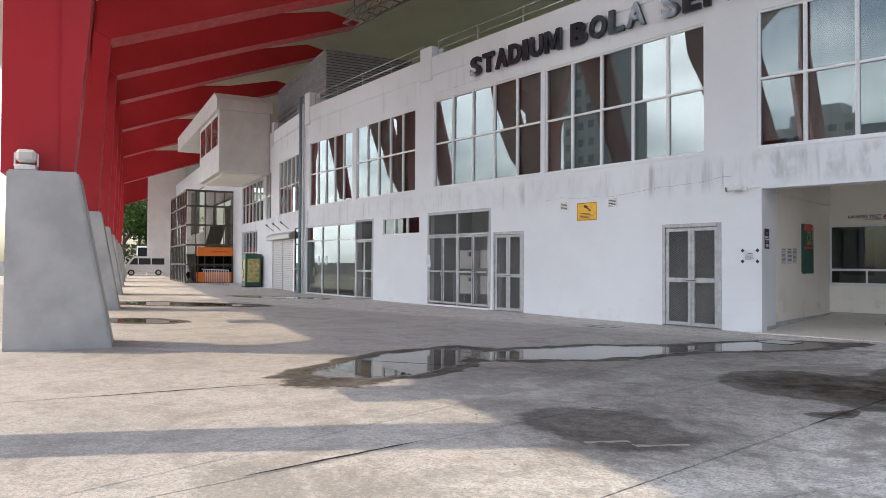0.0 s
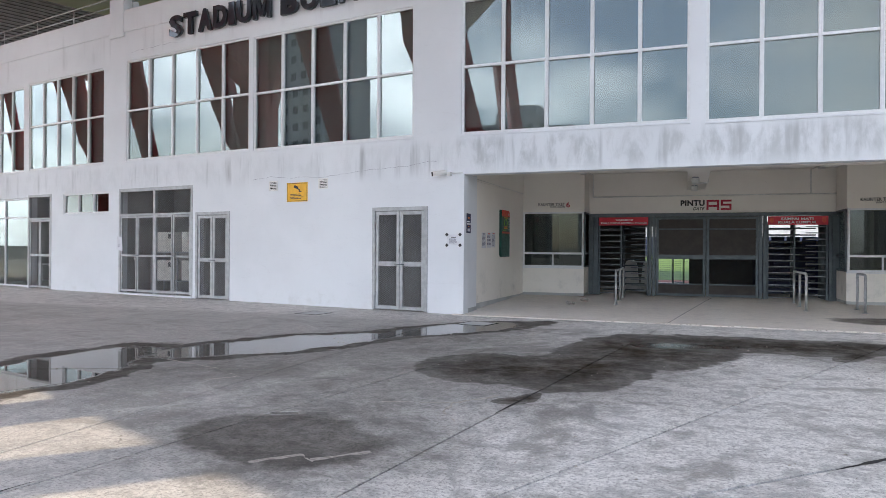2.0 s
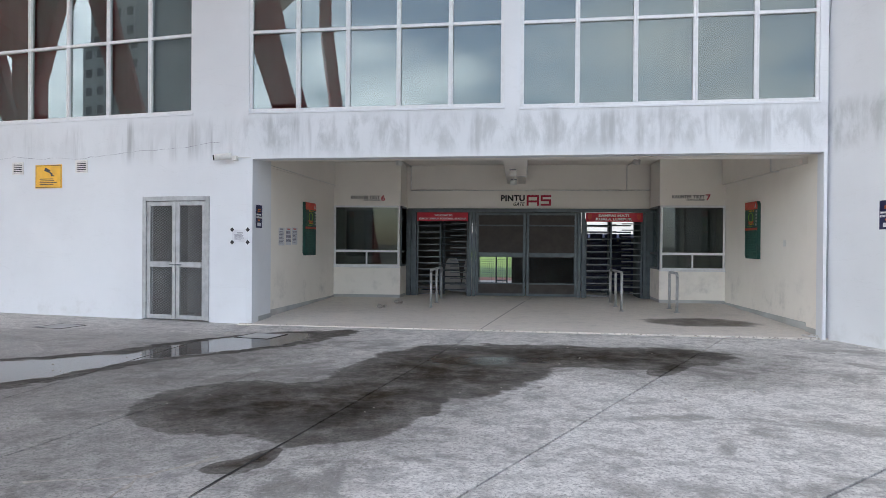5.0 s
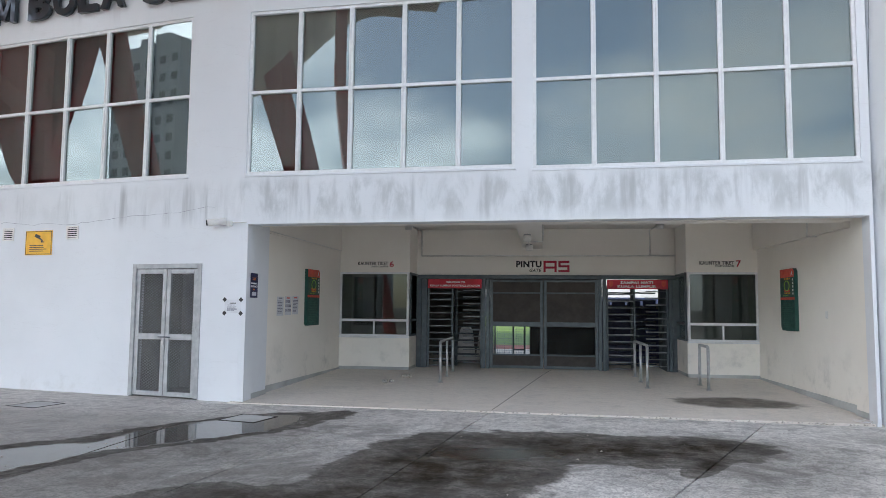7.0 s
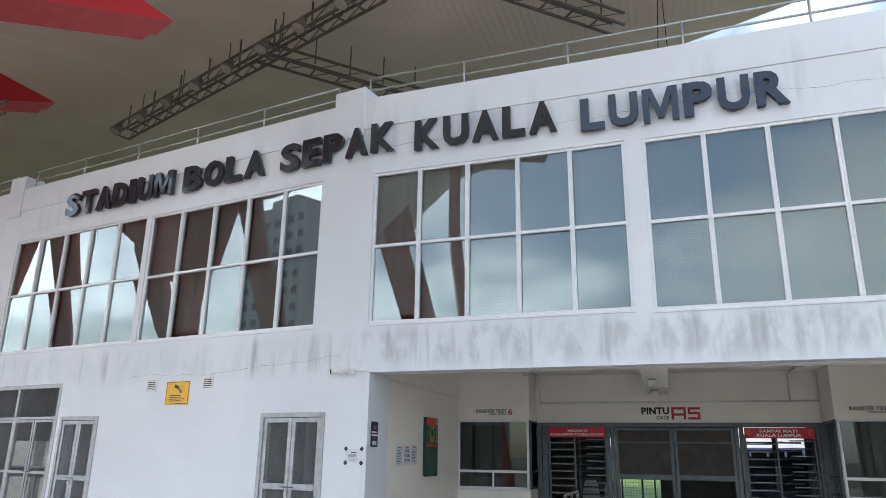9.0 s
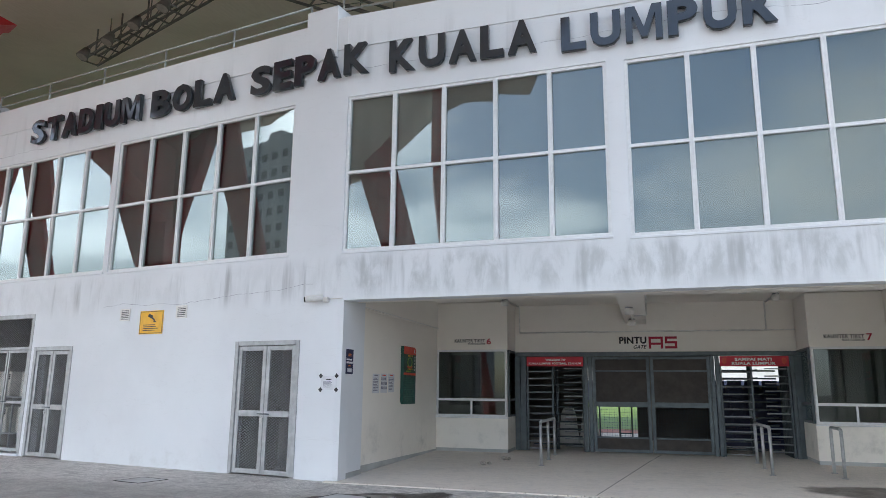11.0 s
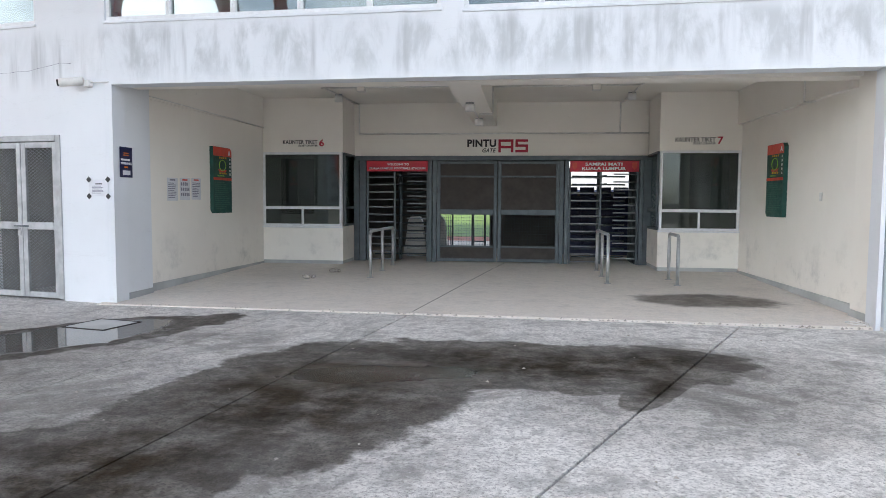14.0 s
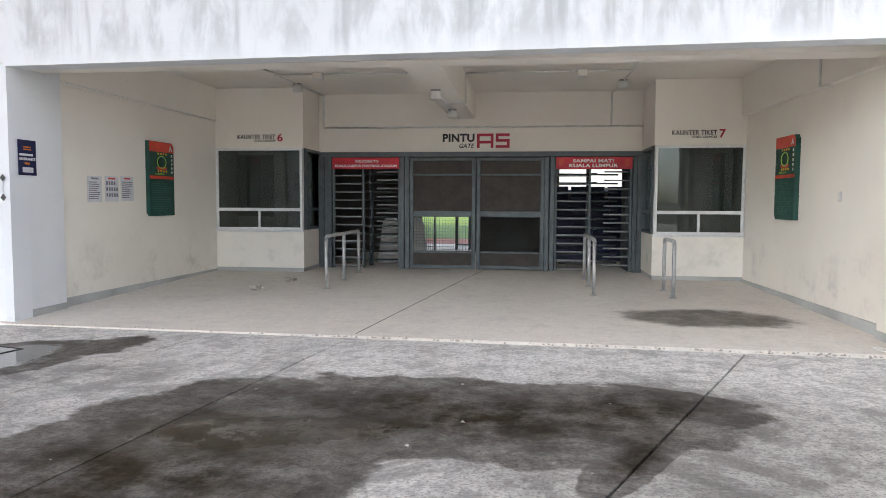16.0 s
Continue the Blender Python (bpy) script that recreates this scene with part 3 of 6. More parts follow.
def window_set(m, u0, u1, z0, z1, cols, glass_mat, recess=0.045, rows=2, blind=True, frame_mat=None, name="window"):
    """Aluminium window wall: frame, mullions, transom, panes, roller blinds."""
    frame_mat = frame_mat or M_ALU
    w = thing(name, m @ Matrix.Translation((u0, recess, z0)), "aluminium framed window band with tinted reflective panes", "window", "facade windows", "structure")
    W, H = u1 - u0, z1 - z0
    bm = bmesh.new()
    t = 0.055
    for x0, x1, a, c in ((0, W, 0, t), (0, W, H - t, H), (0, t, t, H - t), (W - t, W, t, H - t)):
        box(bm, x0, x1, -0.02, 0.06, a, c, 0.004)
    part("window_frame", bm, frame_mat, w)
    for i in range(1, cols):
        x = W * i / cols
        bm = bmesh.new()
        box(bm, x - 0.040, x - 0.006, -0.03, 0.06, t, H - t, 0.003)
        box(bm, x + 0.006, x + 0.040, -0.03, 0.06, t, H - t, 0.003)
        box(bm, x - 0.01, x + 0.01, -0.02, 0.05, t, H - t)
        part("mullion", bm, frame_mat, w)
    for j in range(1, rows):
        bm = box(bmesh.new(), t, W - t, -0.028, 0.055, H * j / rows - 0.028, H * j / rows + 0.028, 0.003)
        part("transom", bm, frame_mat, w)
    rng = random.Random(int(u0 * 100 + z0 * 10 + W * 7))
    for i in range(cols):
        for j in range(rows):
            bm = bmesh.new()
            box(bm, W * i / cols + 0.03, W * (i + 1) / cols - 0.03, -0.003, 0.003, H * j / rows + 0.02, H * (j + 1) / rows - 0.02)
            tilt = pose(0, 0.02, 0) @ pose(W * (i + 0.5) / cols, 0, 0, rng.uniform(-0.35, 0.35), 0, rng.uniform(-0.5, 0.5)) @ pose(-W * (i + 0.5) / cols, 0, 0)
            part("pane", bm, glass_mat, w, "", tilt)
        if blind:
            drop = H - 0.04 - rng.choice([0.0, 0.0, 0.0, 0.15, 0.5])
            bm = box(bmesh.new(), W * i / cols + 0.04, W * (i + 1) / cols - 0.04, 0.115, 0.12, H - 0.03 - drop, H - 0.03)
            part("roller_blind", bm, M_BLIND, w, "grey-brown roller blind drawn down")
    sill = box(bmesh.new(), -0.02, W + 0.02, -recess - 0.02, -0.005, -0.045, -0.005, 0.004)
    part("window_sill", sill, M_WALL, w)
    return w


for b, rows in WINDOWS.items():
    for w in rows:
        window_set(POSE[b][0], *w, M_GLASS)
for s in SMALL[2]:
    window_set(POSE[2][0], *s, 3, M_BOOTHGLASS, 0.05, 1, True)

# upper floor slab, rooms behind the panes with shade put into their grey, roof deck: plain closing pieces
deck_pts = [BAYS[4][0], BAYS[4][1], BAYS[3][1], BAYS[2][1], BAYS[1][1], BAYS[0][1]]


def strip_slab(z0, z1, inset, depth):
    bm = bmesh.new()
    rows = []
    for x, y in deck_pts:
        rows.append([bm.verts.new((x, yy, zz)) for yy, zz in ((y + inset, z0), (y + depth, z0), (y + depth, z1), (y + inset, z1))])
    for a, c in zip(rows, rows[1:]):
        for k in range(4):
            bm.faces.new((a[k], a[(k + 1) % 4], c[(k + 1) % 4], c[k]))
    bm.faces.new(rows[0])
    bm.faces.new(rows[-1][::-1])
    return bm


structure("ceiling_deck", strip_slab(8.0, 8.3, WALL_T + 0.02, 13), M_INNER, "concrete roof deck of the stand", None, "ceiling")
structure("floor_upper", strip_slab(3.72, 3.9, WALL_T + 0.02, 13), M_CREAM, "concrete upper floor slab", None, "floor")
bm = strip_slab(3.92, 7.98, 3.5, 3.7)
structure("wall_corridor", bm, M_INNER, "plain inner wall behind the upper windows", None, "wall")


# ---- ground ----
bm = bmesh.new()
box(bm, -900, 900, -900, 900, -0.5, -0.06)
structure("ground", bm, M_GROUND, "flat ground round the stadium", None)


def cut(polys, p, q, keep=None):
    """Split convex plan polygons along the line p-q."""
    p, q = Vector(p), Vector(q)
    n = Vector((-(q - p).y, (q - p).x))
    out = []
    for poly in polys:
        c = sum(poly, Vector((0, 0))) / len(poly)
        side = [(v - p).dot(n) for v in poly]
        if (keep and not keep(c)) or max(side) <= 0.02 or min(side) >= -0.02:
            out.append(poly)
            continue
        a, b = [], []
        for i, v in enumerate(poly):
            w, sv, sw = poly[(i + 1) % len(poly)], side[i], side[(i + 1) % len(poly)]
            if sv >= 0:
                a.append(v)
            if sv <= 0:
                b.append(v)
            if sv * sw < 0:
                x = v + (w - v) * (sv / (sv - sw))
                a.append(x)
                b.append(x)
        out += [a, b]
    return out


apron = [[Vector(v) for v in ((-75, -16), (-4.78, -16), (-4.78, 40), (-75, 40))], [Vector(v) for v in ((-4.78, -16), (20, -16), (20, 14.74), (-4.78, 15.86))]]
apron = cut(apron, (-4.70, 0.0), (-2.10, 15.9), lambda c: c.y < 16)
apron = cut(apron, (-2.81, 0.0), (-0.46, 15.9), lambda c: c.y < 16 and c.x > -6)
apron = cut(apron, (-3.65, 0.0), (3.9, 15.9), lambda c: c.y < 16 and c.x > -2.5)
apron = cut(apron, (0.93, 6.56), (2.26, 7.84), lambda c: c.y < 12 and c.x > -0.5)
apron = cut(apron, (-9.46, 0.0), (-2.58, 16.0), lambda c: c.y < 16 and c.x < -4)
apron = cut(apron, (-12.47, 5.48), (-8.45, 7.09), lambda c: c.x < -6 and c.y < 16)
for i in range(6):
    x = -15.5 - 8.5 * i
    apron = cut(apron, (x, 0.0), (x + 6.5, 16.0), lambda c: c.x < -8)
for i in range(5):
    apron = cut(apron, (-4.6, 11.0 + 0.4 + i * 4), (-28.6, 21.4 + 0.4 + i * 4), lambda c: c.x < -9)
bed = bmesh.new()
box(bed, -74.9, -4.79, -15.9, 39.9, -0.058, -0.045)
structure("ground_bed", bed, M_JOINT, "dark grit filling the open slab joints", None, "ground")
bed = bmesh.new()
box(bed, -4.785, 19.9, -15.9, 14.7, -0.058, -0.045)
structure("ground_bed", bed, M_JOINT, "dark grit filling the open slab joints", None, "ground")
ground_slab = thing("pavement", Matrix.Identity(4), "worn grey concrete apron with open joints and rain puddles", "pavement", "", "structure")
for poly in apron:
    c = sum(poly, Vector((0, 0))) / len(poly)
    bm = bmesh.new()
    top, low = [], []
    for i, v in enumerate(poly):
        a, b = (poly[i - 1] - v).normalized(), (poly[(i + 1) % len(poly)] - v).normalized()
        h = (a + b)
        s = max(0.2, abs(a.x * b.y - a.y * b.x))
        w = v + (a + b) * (0.008 / s)
        low.append(bm.verts.new((w.x, w.y, -0.044)))
        top.append(bm.verts.new((w.x, w.y, -0.006)))
    inner = [bm.verts.new((t.co.x + (c.x - t.co.x) * 0.012 / max(0.3, (c - Vector(t.co.xy)).length), t.co.y + (c.y - t.co.y) * 0.012 / max(0.3, (c - Vector(t.co.xy)).length), 0.0)) for t in top]
    bm.faces.new(inner)
    for i in range(len(poly)):
        j = (i + 1) % len(poly)
        bm.faces.new((top[i], top[j], inner[j], inner[i]))
        bm.faces.new((low[i], low[j], top[j], top[i]))
    part("slab", bm, M_APRON, ground_slab)

# ---- gate recess ----
GX0, GX1 = -4.74, 5.32


def floor_z(y):
    return 0.016 + 0.114 * min(1, max(0, (y - 15.75) / 5.4))


bm = bmesh.new()
ys = [15.72, 17, 18, 19, 20, 21.15, 24, 31]
prev = None
for y in ys:
    yl = y + (0.12 if y < 16 else 0)
    yr = y - (0.2 if y < 16 else 0)
    row = [bm.verts.new((GX0 - 0.3, yl, floor_z(y))), bm.verts.new((GX1 + 0.3, yr, floor_z(y)))]
    if prev:
        bm.faces.new((prev[0], prev[1], row[1], row[0]))
    else:
        lowv = [bm.verts.new((v.co.x, v.co.y - 0.01, -0.05)) for v in row]
        bm.faces.new((lowv[0], lowv[1], row[1], row[0]))
    prev = row
structure("floor_recess", bm, M_RECESS, "smooth concrete floor of the gate recess, slightly raised", None, "floor")


def plain_wall(name, x0, x1, y0, y1, z0, z1, mat, label):
    return structure(name, box(bmesh.new(), x0, x1, y0, y1, z0, z1), mat, label, None, "wall")


# the side walls fan out slightly towards the forecourt
WEST, WEST_N = frame_along((-4.87, 16.92), (-4.69, 21.38))
EAST, EAST_N = frame_along((5.26, 21.10), (5.42, 16.35))
structure("wall_recess_west", box(bmesh.new(), 0, WEST_N + 1.25, 0, 0.24, 0.0, 3.72), M_CREAM, "off-white scuffed side wall of the gate recess", WEST, "wall")
structure("wall_recess_east", box(bmesh.new(), -1.5, EAST_N + 0.4, 0, 0.3, 0.0, 3.72), M_CREAM, "off-white scuffed side wall of the gate recess", EAST, "wall")
plain_wall("wall_over_gate", -2.96, 3.74, 22.42, 22.7, 2.53, 3.72, M_CREAM, "off-white wall strip above the gates")
structure("column_west", box(bmesh.new(), -5.1, -4.80, 16.26, 16.94, 0.12, 3.72, 0.006), M_WALL, "painted concrete corner column", None, "column")
structure("column_foot", box(bmesh.new(), -5.1, -4.79, 16.26, 16.945, 0.0, 0.12), M_PLINTH, "bare concrete foot of the column", None, "column")
structure("column_east", box(bmesh.new(), 5.335, 5.7, 15.80, 16.36, 0.12, 3.72, 0.006), M_CREAM, "painted concrete corner column", None, "column")
structure("column_foot", box(bmesh.new(), 5.325, 5.7, 15.80, 16.365, 0.0, 0.12), M_PLINTH, "bare concrete foot of the column", None, "column")
structure("beam_front", box(bmesh.new(), GX0 - 0.3, GX1 + 0.3, 16.26, 16.62, 3.16, 3.72), M_CREAM, "painted edge beam over the opening", None, "beam")
structure("beam_middle", box(bmesh.new(), -0.12, 0.36, 16.62, 22.42, 3.20, 3.72), M_CREAM, "painted concrete ceiling beam", None, "beam")
structure("beam_side", box(bmesh.new(), 0.02, EAST_N - 0.2, -0.10, -0.002, 3.06, 3.72), M_CREAM, "painted beam along the side wall", EAST, "beam")
structure("beam_side_west", box(bmesh.new(), 0.02, WEST_N - 0.02, -0.03, -0.002, 3.08, 3.72), M_CREAM, "painted beam along the side wall", WEST, "beam")
structure("baseboard", box(bmesh.new(), 0.02, WEST_N, -0.015, -0.001, 0.0, 0.17, 0.003), M_PLINTH, "grey cement skirting", WEST)
structure("baseboard", box(bmesh.new(), 0.0, EAST_N, -0.03, -0.001, 0.0, 0.17, 0.004), M_PLINTH, "grey cement skirting", EAST)


def ticket_booth(x0, x1, y0, side, number):
    """Counter box: low wall, big fixed pane, sliding pass-through, lintel, side pane."""
    name = "ticket_booth"
    t = thing(name, Matrix.Translation((x0, y0, 0)), "off-white ticket counter booth with dark aluminium window number %s" % number, "ticket booth", "ticket booths")
    W, D = x1 - x0, 22.42 - y0
    wx = (0.07, W - 0.02) if side > 0 else (0.02, W - 0.07)
    sx = W - 0.14 if side > 0 else 0.0
    part("counter_wall", box(bmesh.new(), 0, W, 0, 0.14, 0.205, 0.95), M_CREAM, t)
    part("lintel", box(bmesh.new(), 0, W, 0, 0.14, 2.55, 3.71), M_CREAM, t)
    part("side_wall", box(bmesh.new(), sx, sx + 0.14, 0.141, D, 0.205, 0.95), M_CREAM, t)
    part("side_lintel", box(bmesh.new(), sx, sx + 0.14, 0.141, D, 2.55, 3.71), M_CREAM, t)
    bm = box(bmesh.new(), 0.01, W - 0.01, 0.012, D, 0.02, 0.203)
    part("foot", bm, M_PLINTH, t, "grey cement foot")
    bm = bmesh.new()
    fx0, fx1 = 0.02, W - 0.02
    for a in ((fx0, fx1, 0.95, 1.0), (fx0, fx1, 2.5, 2.55), (fx0, fx0 + 0.05, 1.0, 2.5), (fx1 - 0.05, fx1, 1.0, 2.5), (fx0 + 0.05, fx1 - 0.05, 1.32, 1.38)):
        box(bm, a[0], a[1], -0.03, 0.08, a[2], a[3], 0.004)
    box(bm, (fx0 + fx1) / 2 - 0.02, (fx0 + fx1) / 2 + 0.02, -0.02, 0.05, 1.0, 1.32)
    part("window_frame", bm, M_ALU, t, "white aluminium frame")
    part("ledge", box(bmesh.new(), -0.01, W + 0.01, -0.06, 0.0, 0.915, 0.945, 0.005), M_ALU, t)
    part("pane", box(bmesh.new(), fx0 + 0.05, fx1 - 0.05, 0.0, 0.006, 1.38, 2.5), M_BOOTHGLASS, t, "dark fixed glass pane")
    part("pane", box(bmesh.new(), fx0 + 0.05, (fx0 + fx1) / 2, 0.0, 0.006, 1.0, 1.32), M_BOOTHGLASS, t)
    part("pane", box(bmesh.new(), (fx0 + fx1) / 2, fx1 - 0.05, 0.02, 0.026, 1.0, 1.32), M_BOOTHGLASS, t)
    bm = bmesh.new()
    for a in ((0.141, D, 0.95, 1.0), (0.141, D, 2.5, 2.55), (0.141, 0.2, 1.0, 2.5), (D - 0.06, D, 1.0, 2.5), (0.2, D - 0.06, 1.32, 1.38)):
        box(bm, sx - 0.01 if side < 0 else sx + 0.03, sx + 0.11 if side < 0 else sx + 0.15, a[0], a[1], a[2], a[3])
    part("window_frame", bm, M_GATE, t, "dark side frame")
    part("pane", box(bmesh.new(), sx + 0.06, sx + 0.066, 0.2, D - 0.06, 1.0, 2.5), M_BOOTHGLASS, t)
    bm = box(bmesh.new(), 0.2, 0.2 + (W - 0.4) * 0.55, 0.6, 0.62, 1.2, 2.45) if side > 0 else box(bmesh.new(), W * 0.42, W - 0.15, 0.3, 0.32, 1.38, 2.5)
    part("inner_screen", bm, M_MESH if side < 0 else M_INNER, t, "perforated metal inner screen")
    bm = bmesh.new()
    box(bm, 0.0, W, D - 0.06, D - 0.01, 0.14, 3.7)
    part("back_wall", bm, M_CREAM, t)
    bm = bmesh.new()
    cx = 0.29 if side > 0 else 0.12
    add(bm, fit_text(letters("KAUNTER TIKET", 0.12, bold=0.018), cx + 0.18, cx + 0.95, 2.725, 2.81, -0.006))
    part("lettering", bm, M_BLACK, t, "black printed counter name")
    bm = fit_text(letters("TICKET COUNTER", 0.07, 0.003, 0.3), cx + 0.52, cx + 0.95, 2.67, 2.71, -0.006)
    part("lettering", bm, M_BLACK, t)
    bm = fit_text(letters(number, 0.15, bold=0.02), cx + 0.99, cx + 1.10, 2.675, 2.825, -0.006)
    part("number", bm, M_MAROON, t, "maroon counter number")
    return t


ticket_booth(-4.70, -2.90, 21.38, 1, "6")
ticket_booth(3.68, 5.27, 21.10, -1, "7")

# sign over the gates
sign = thing("gate_sign", Matrix.Translation((0, 22.42, 0)), "black and maroon gate lettering painted on the wall", "sign")
part("lettering", fit_text(letters("PINTU", 0.25, bold=0.04), -0.30, 0.35, 2.73, 2.90, -0.004), M_BLACK, sign, "black capitals")
part("lettering", fit_text(letters("GATE", 0.15, 0.003, 0.3), 0.04, 0.35, 2.61, 2.70, -0.004), M_BLACK, sign)
bm = bmesh.new()
s = 0.055
for a in ((0.40, 0.40 + s, 2.61, 2.90), (0.68, 0.68 + s, 2.61, 2.90), (0.40 + s, 0.68, 2.90 - s, 2.90), (0.40 + s, 0.68, 2.70, 2.70 + s)):
    box(bm, a[0], a[1], -0.006, -0.001, a[2], a[3])
for a in ((0.78, 1.06, 2.90 - s, 2.90), (0.78, 0.78 + s, 2.76, 2.90 - s), (0.78, 1.06, 2.76 - s / 2, 2.76 + s / 2), (1.06 - s, 1.06, 2.61 + s, 2.76 - s / 2), (0.78, 1.06, 2.61, 2.61 + s)):
    box(bm, a[0], a[1], -0.006, -0.001, a[2], a[3])
part("number", bm, M_MAROON, sign, "maroon gate code")

# ---- gates: frame, double leaf, two full-height turnstiles ----
GY, FZ = 22.38, 0.13
gate = thing("entrance_portal", Matrix.Translation((0, GY, FZ)), "dark grey steel portal frame across the entrance", "gate")
H = 2.40
bm = box(bmesh.new(), -2.86, 3.76, -0.05, 0.10, H - 0.10, H, 0.006)
part("header", bm, M_GATE, gate)
for x0, x1 in ((-2.90, -2.77), (-2.76, -2.62), (-1.17, -1.09), (-1.07, -0.98), (1.77, 1.86), (1.88, 1.97), (3.50, 3.58), (3.585, 3.76)):
    part("post", box(bmesh.new(), x0, x1, -0.04, 0.08, 0, H - 0.102, 0.005), M_GATE, gate)
for x0, x1 in ((-0.97, 0.385), (0.405, 1.765)):
    leaf = thing("steel_gate_leaf", Matrix.Translation((x0, GY, FZ)), "closed grey steel gate leaf with dark mesh panels", "gate", "gate leaves")
    W = x1 - x0
    bm = bmesh.new()
    for a in ((0, 0.075, 0.02, H - 0.12), (W - 0.075, W, 0.02, H - 0.12), (0.075, W - 0.075, H - 0.18, H - 0.12), (0.075, W - 0.075, 0.02, 0.09), (0.075, W - 0.075, 1.08, 1.20), (0.075, W - 0.075, 0.34, 0.38), (0.075, W - 0.075, 1.92, 1.96)):
        box(bm, a[0], a[1], -0.02, 0.03, a[2], a[3], 0.004)
    part("frame", bm, M_GATE, leaf)
    for z0, z1, mt in ((0.09, 0.34, M_GATEDARK), (0.38, 1.08, M_PERF), (1.20, 1.92, M_GATEDARK), (1.96, H - 0.18, M_GATEDARK)):
        if z0 == 0.38:
            bm = bmesh.new()
            k = 0
            while 0.075 + k * 0.06 < W - 0.075:
                tube(bm, (0.075 + k * 0.06, 0.0, z0), (0.075 + k * 0.06, 0.0, z1), 0.0022, 4)
                k += 1
            for q in range(11):
                tube(bm, (0.075, 0.0, z0 + 0.06 * q + 0.03), (W - 0.075, 0.0, z0 + 0.06 * q + 0.03), 0.0022, 4)
            part("welded_mesh", bm, M_GATE, leaf)
        else:
            part("panel", box(bmesh.new(), 0.075, W - 0.075, 0.0, 0.006, z0, z1), mt, leaf)


def turnstile(x0, x1, lines, logos):
    W = x1 - x0
    t = thing("turnstile", Matrix.Translation((x0, GY + 0.05, FZ)), "full-height dark steel turnstile with a red banner on top", "turnstile", "turnstiles")
    cx = W * 0.47
    hub = bmesh.new()
    tube(hub, (cx, 0.65, 0.0), (cx, 0.65, 2.1), 0.045, 12)
    part("rotor", hub, M_GATE, t)
    for j in range(11):
        z = 0.12 + j * 0.185
        bm = bmesh.new()
        for a in (100, 190, 280, 10):
            r = 0.62
            ca, sa = math.cos(radians(a)), math.sin(radians(a))
            tube(bm, (cx, 0.65, z), (cx + ca * r, 0.65 + sa * r, z), 0.019, 8)
        part("arm", bm, M_GATE, t)
    for j in range(12):
        z = 0.05 + j * 0.17
        bm = bmesh.new()
        tube(bm, (0.04, 0.0, z), (cx - 0.10, 0.0, z), 0.016, 8)
        tube(bm, (cx - 0.10, 0.0, z), (cx - 0.02, 0.12, z), 0.016, 8)
        part("barrier_bar", bm, M_GREY, t)
        bm = bmesh.new()
        tube(bm, (cx + 0.26, 0.02, z + 0.08), (W - 0.03, 0.02, z + 0.08), 0.016, 8)
        part("barrier_bar", bm, M_GREY, t)
    for x in (0.03, cx - 0.02, W - 0.03):
        part("post", box(bmesh.new(), x - 0.022, x + 0.022, -0.02, 0.025, 0, 2.12, 0.004), M_GATE, t)
    for k in range(6):
        part("cage_bar", tube(bmesh.new(), (W - 0.05, 0.15 + 0.2 * k, 0), (W - 0.05, 0.15 + 0.2 * k, 2.1), 0.018, 8), M_GATE, t)
    bm = box(bmesh.new(), 0.0, W, 0.0, 1.2, 2.1, 2.14)
    part("canopy", bm, M_GATE, t)
    board = part("banner", box(bmesh.new(), 0.02, W - 0.02, -0.085, -0.075, 2.05, 2.29, 0.003), M_BANNER, t, "red banner with white capitals")
    part("lettering", fit_text(letters(lines[0], 0.1, bold=0.04), *lines[1], -0.09), M_WHITE, board)
    part("lettering", fit_text(letters(lines[2], 0.1, bold=0.04), *lines[3], -0.09), M_WHITE, board)
    if logos:
        for x in (0.12, W - 0.12):
            bm = prism(bmesh.new(), [(x - 0.05, 2.25), (x + 0.05, 2.25), (x + 0.05, 2.15), (x, 2.09), (x - 0.05, 2.15)], -0.0885, -0.086)
            part("crest", bm, M_SIGNRED, board, "small pale red shield")
    return t


turnstile(-2.62, -1.17, ("WELCOME TO", (0.50, 1.00, 2.185, 2.235), "KUALA LUMPUR FOOTBALL STADIUM", (0.08, 1.38, 2.095, 2.145)), False)
turnstile(1.97, 3.50, ("SAMPAI MATI", (0.35, 1.15, 2.18, 2.25), "KUALA LUMPUR", (0.28, 1.23, 2.085, 2.155)), True)


def barrier_rail(x, y0, y1, mid):
    """Bent tube rail with two or three legs set in the floor."""
    r = thing("barrier_rail", Matrix.Translation((x, y0, floor_z(y0))), "galvanised tube queue rail bolted to the floor", "railing", "queue rails")
    L = y1 - y0
    bm = bmesh.new()
    h, c = 0.86, 0.07
    tube(bm, (0, c, h), (0, L - c, h), 0.03, 10)
    for k in range(4):
        a, b = radians(90 * k / 4), radians(90 * (k + 1) / 4)
        for s0, o in ((-1, c), (1, L - c)):
            tube(bm, (0, o + s0 * c * math.sin(a), h - c + c * math.cos(a)), (0, o + s0 * c * math.sin(b), h - c + c * math.cos(b)), 0.03, 10)
    part("top_rail", bm, M_STEEL, r)
    for y in ([0, L / 2, L] if mid else [0, L]):
        lift = floor_z(y0 + y) - floor_z(y0)
        bm = tube(bmesh.new(), (0, y, lift), (0, y, h - c if y in (0, L) else h), 0.03, 10)
        part("leg", bm, M_STEEL, r)
        part("base_plate", tube(bmesh.new(), (0, y, lift), (0, y, lift + 0.012), 0.06, 10), M_STEEL, r)
    return r


barrier_rail(-1.80, 19.18, 21.36, True)
barrier_rail(2.48, 19.05, 21.0, True)
barrier_rail(3.65, 18.95, 19.73, False)

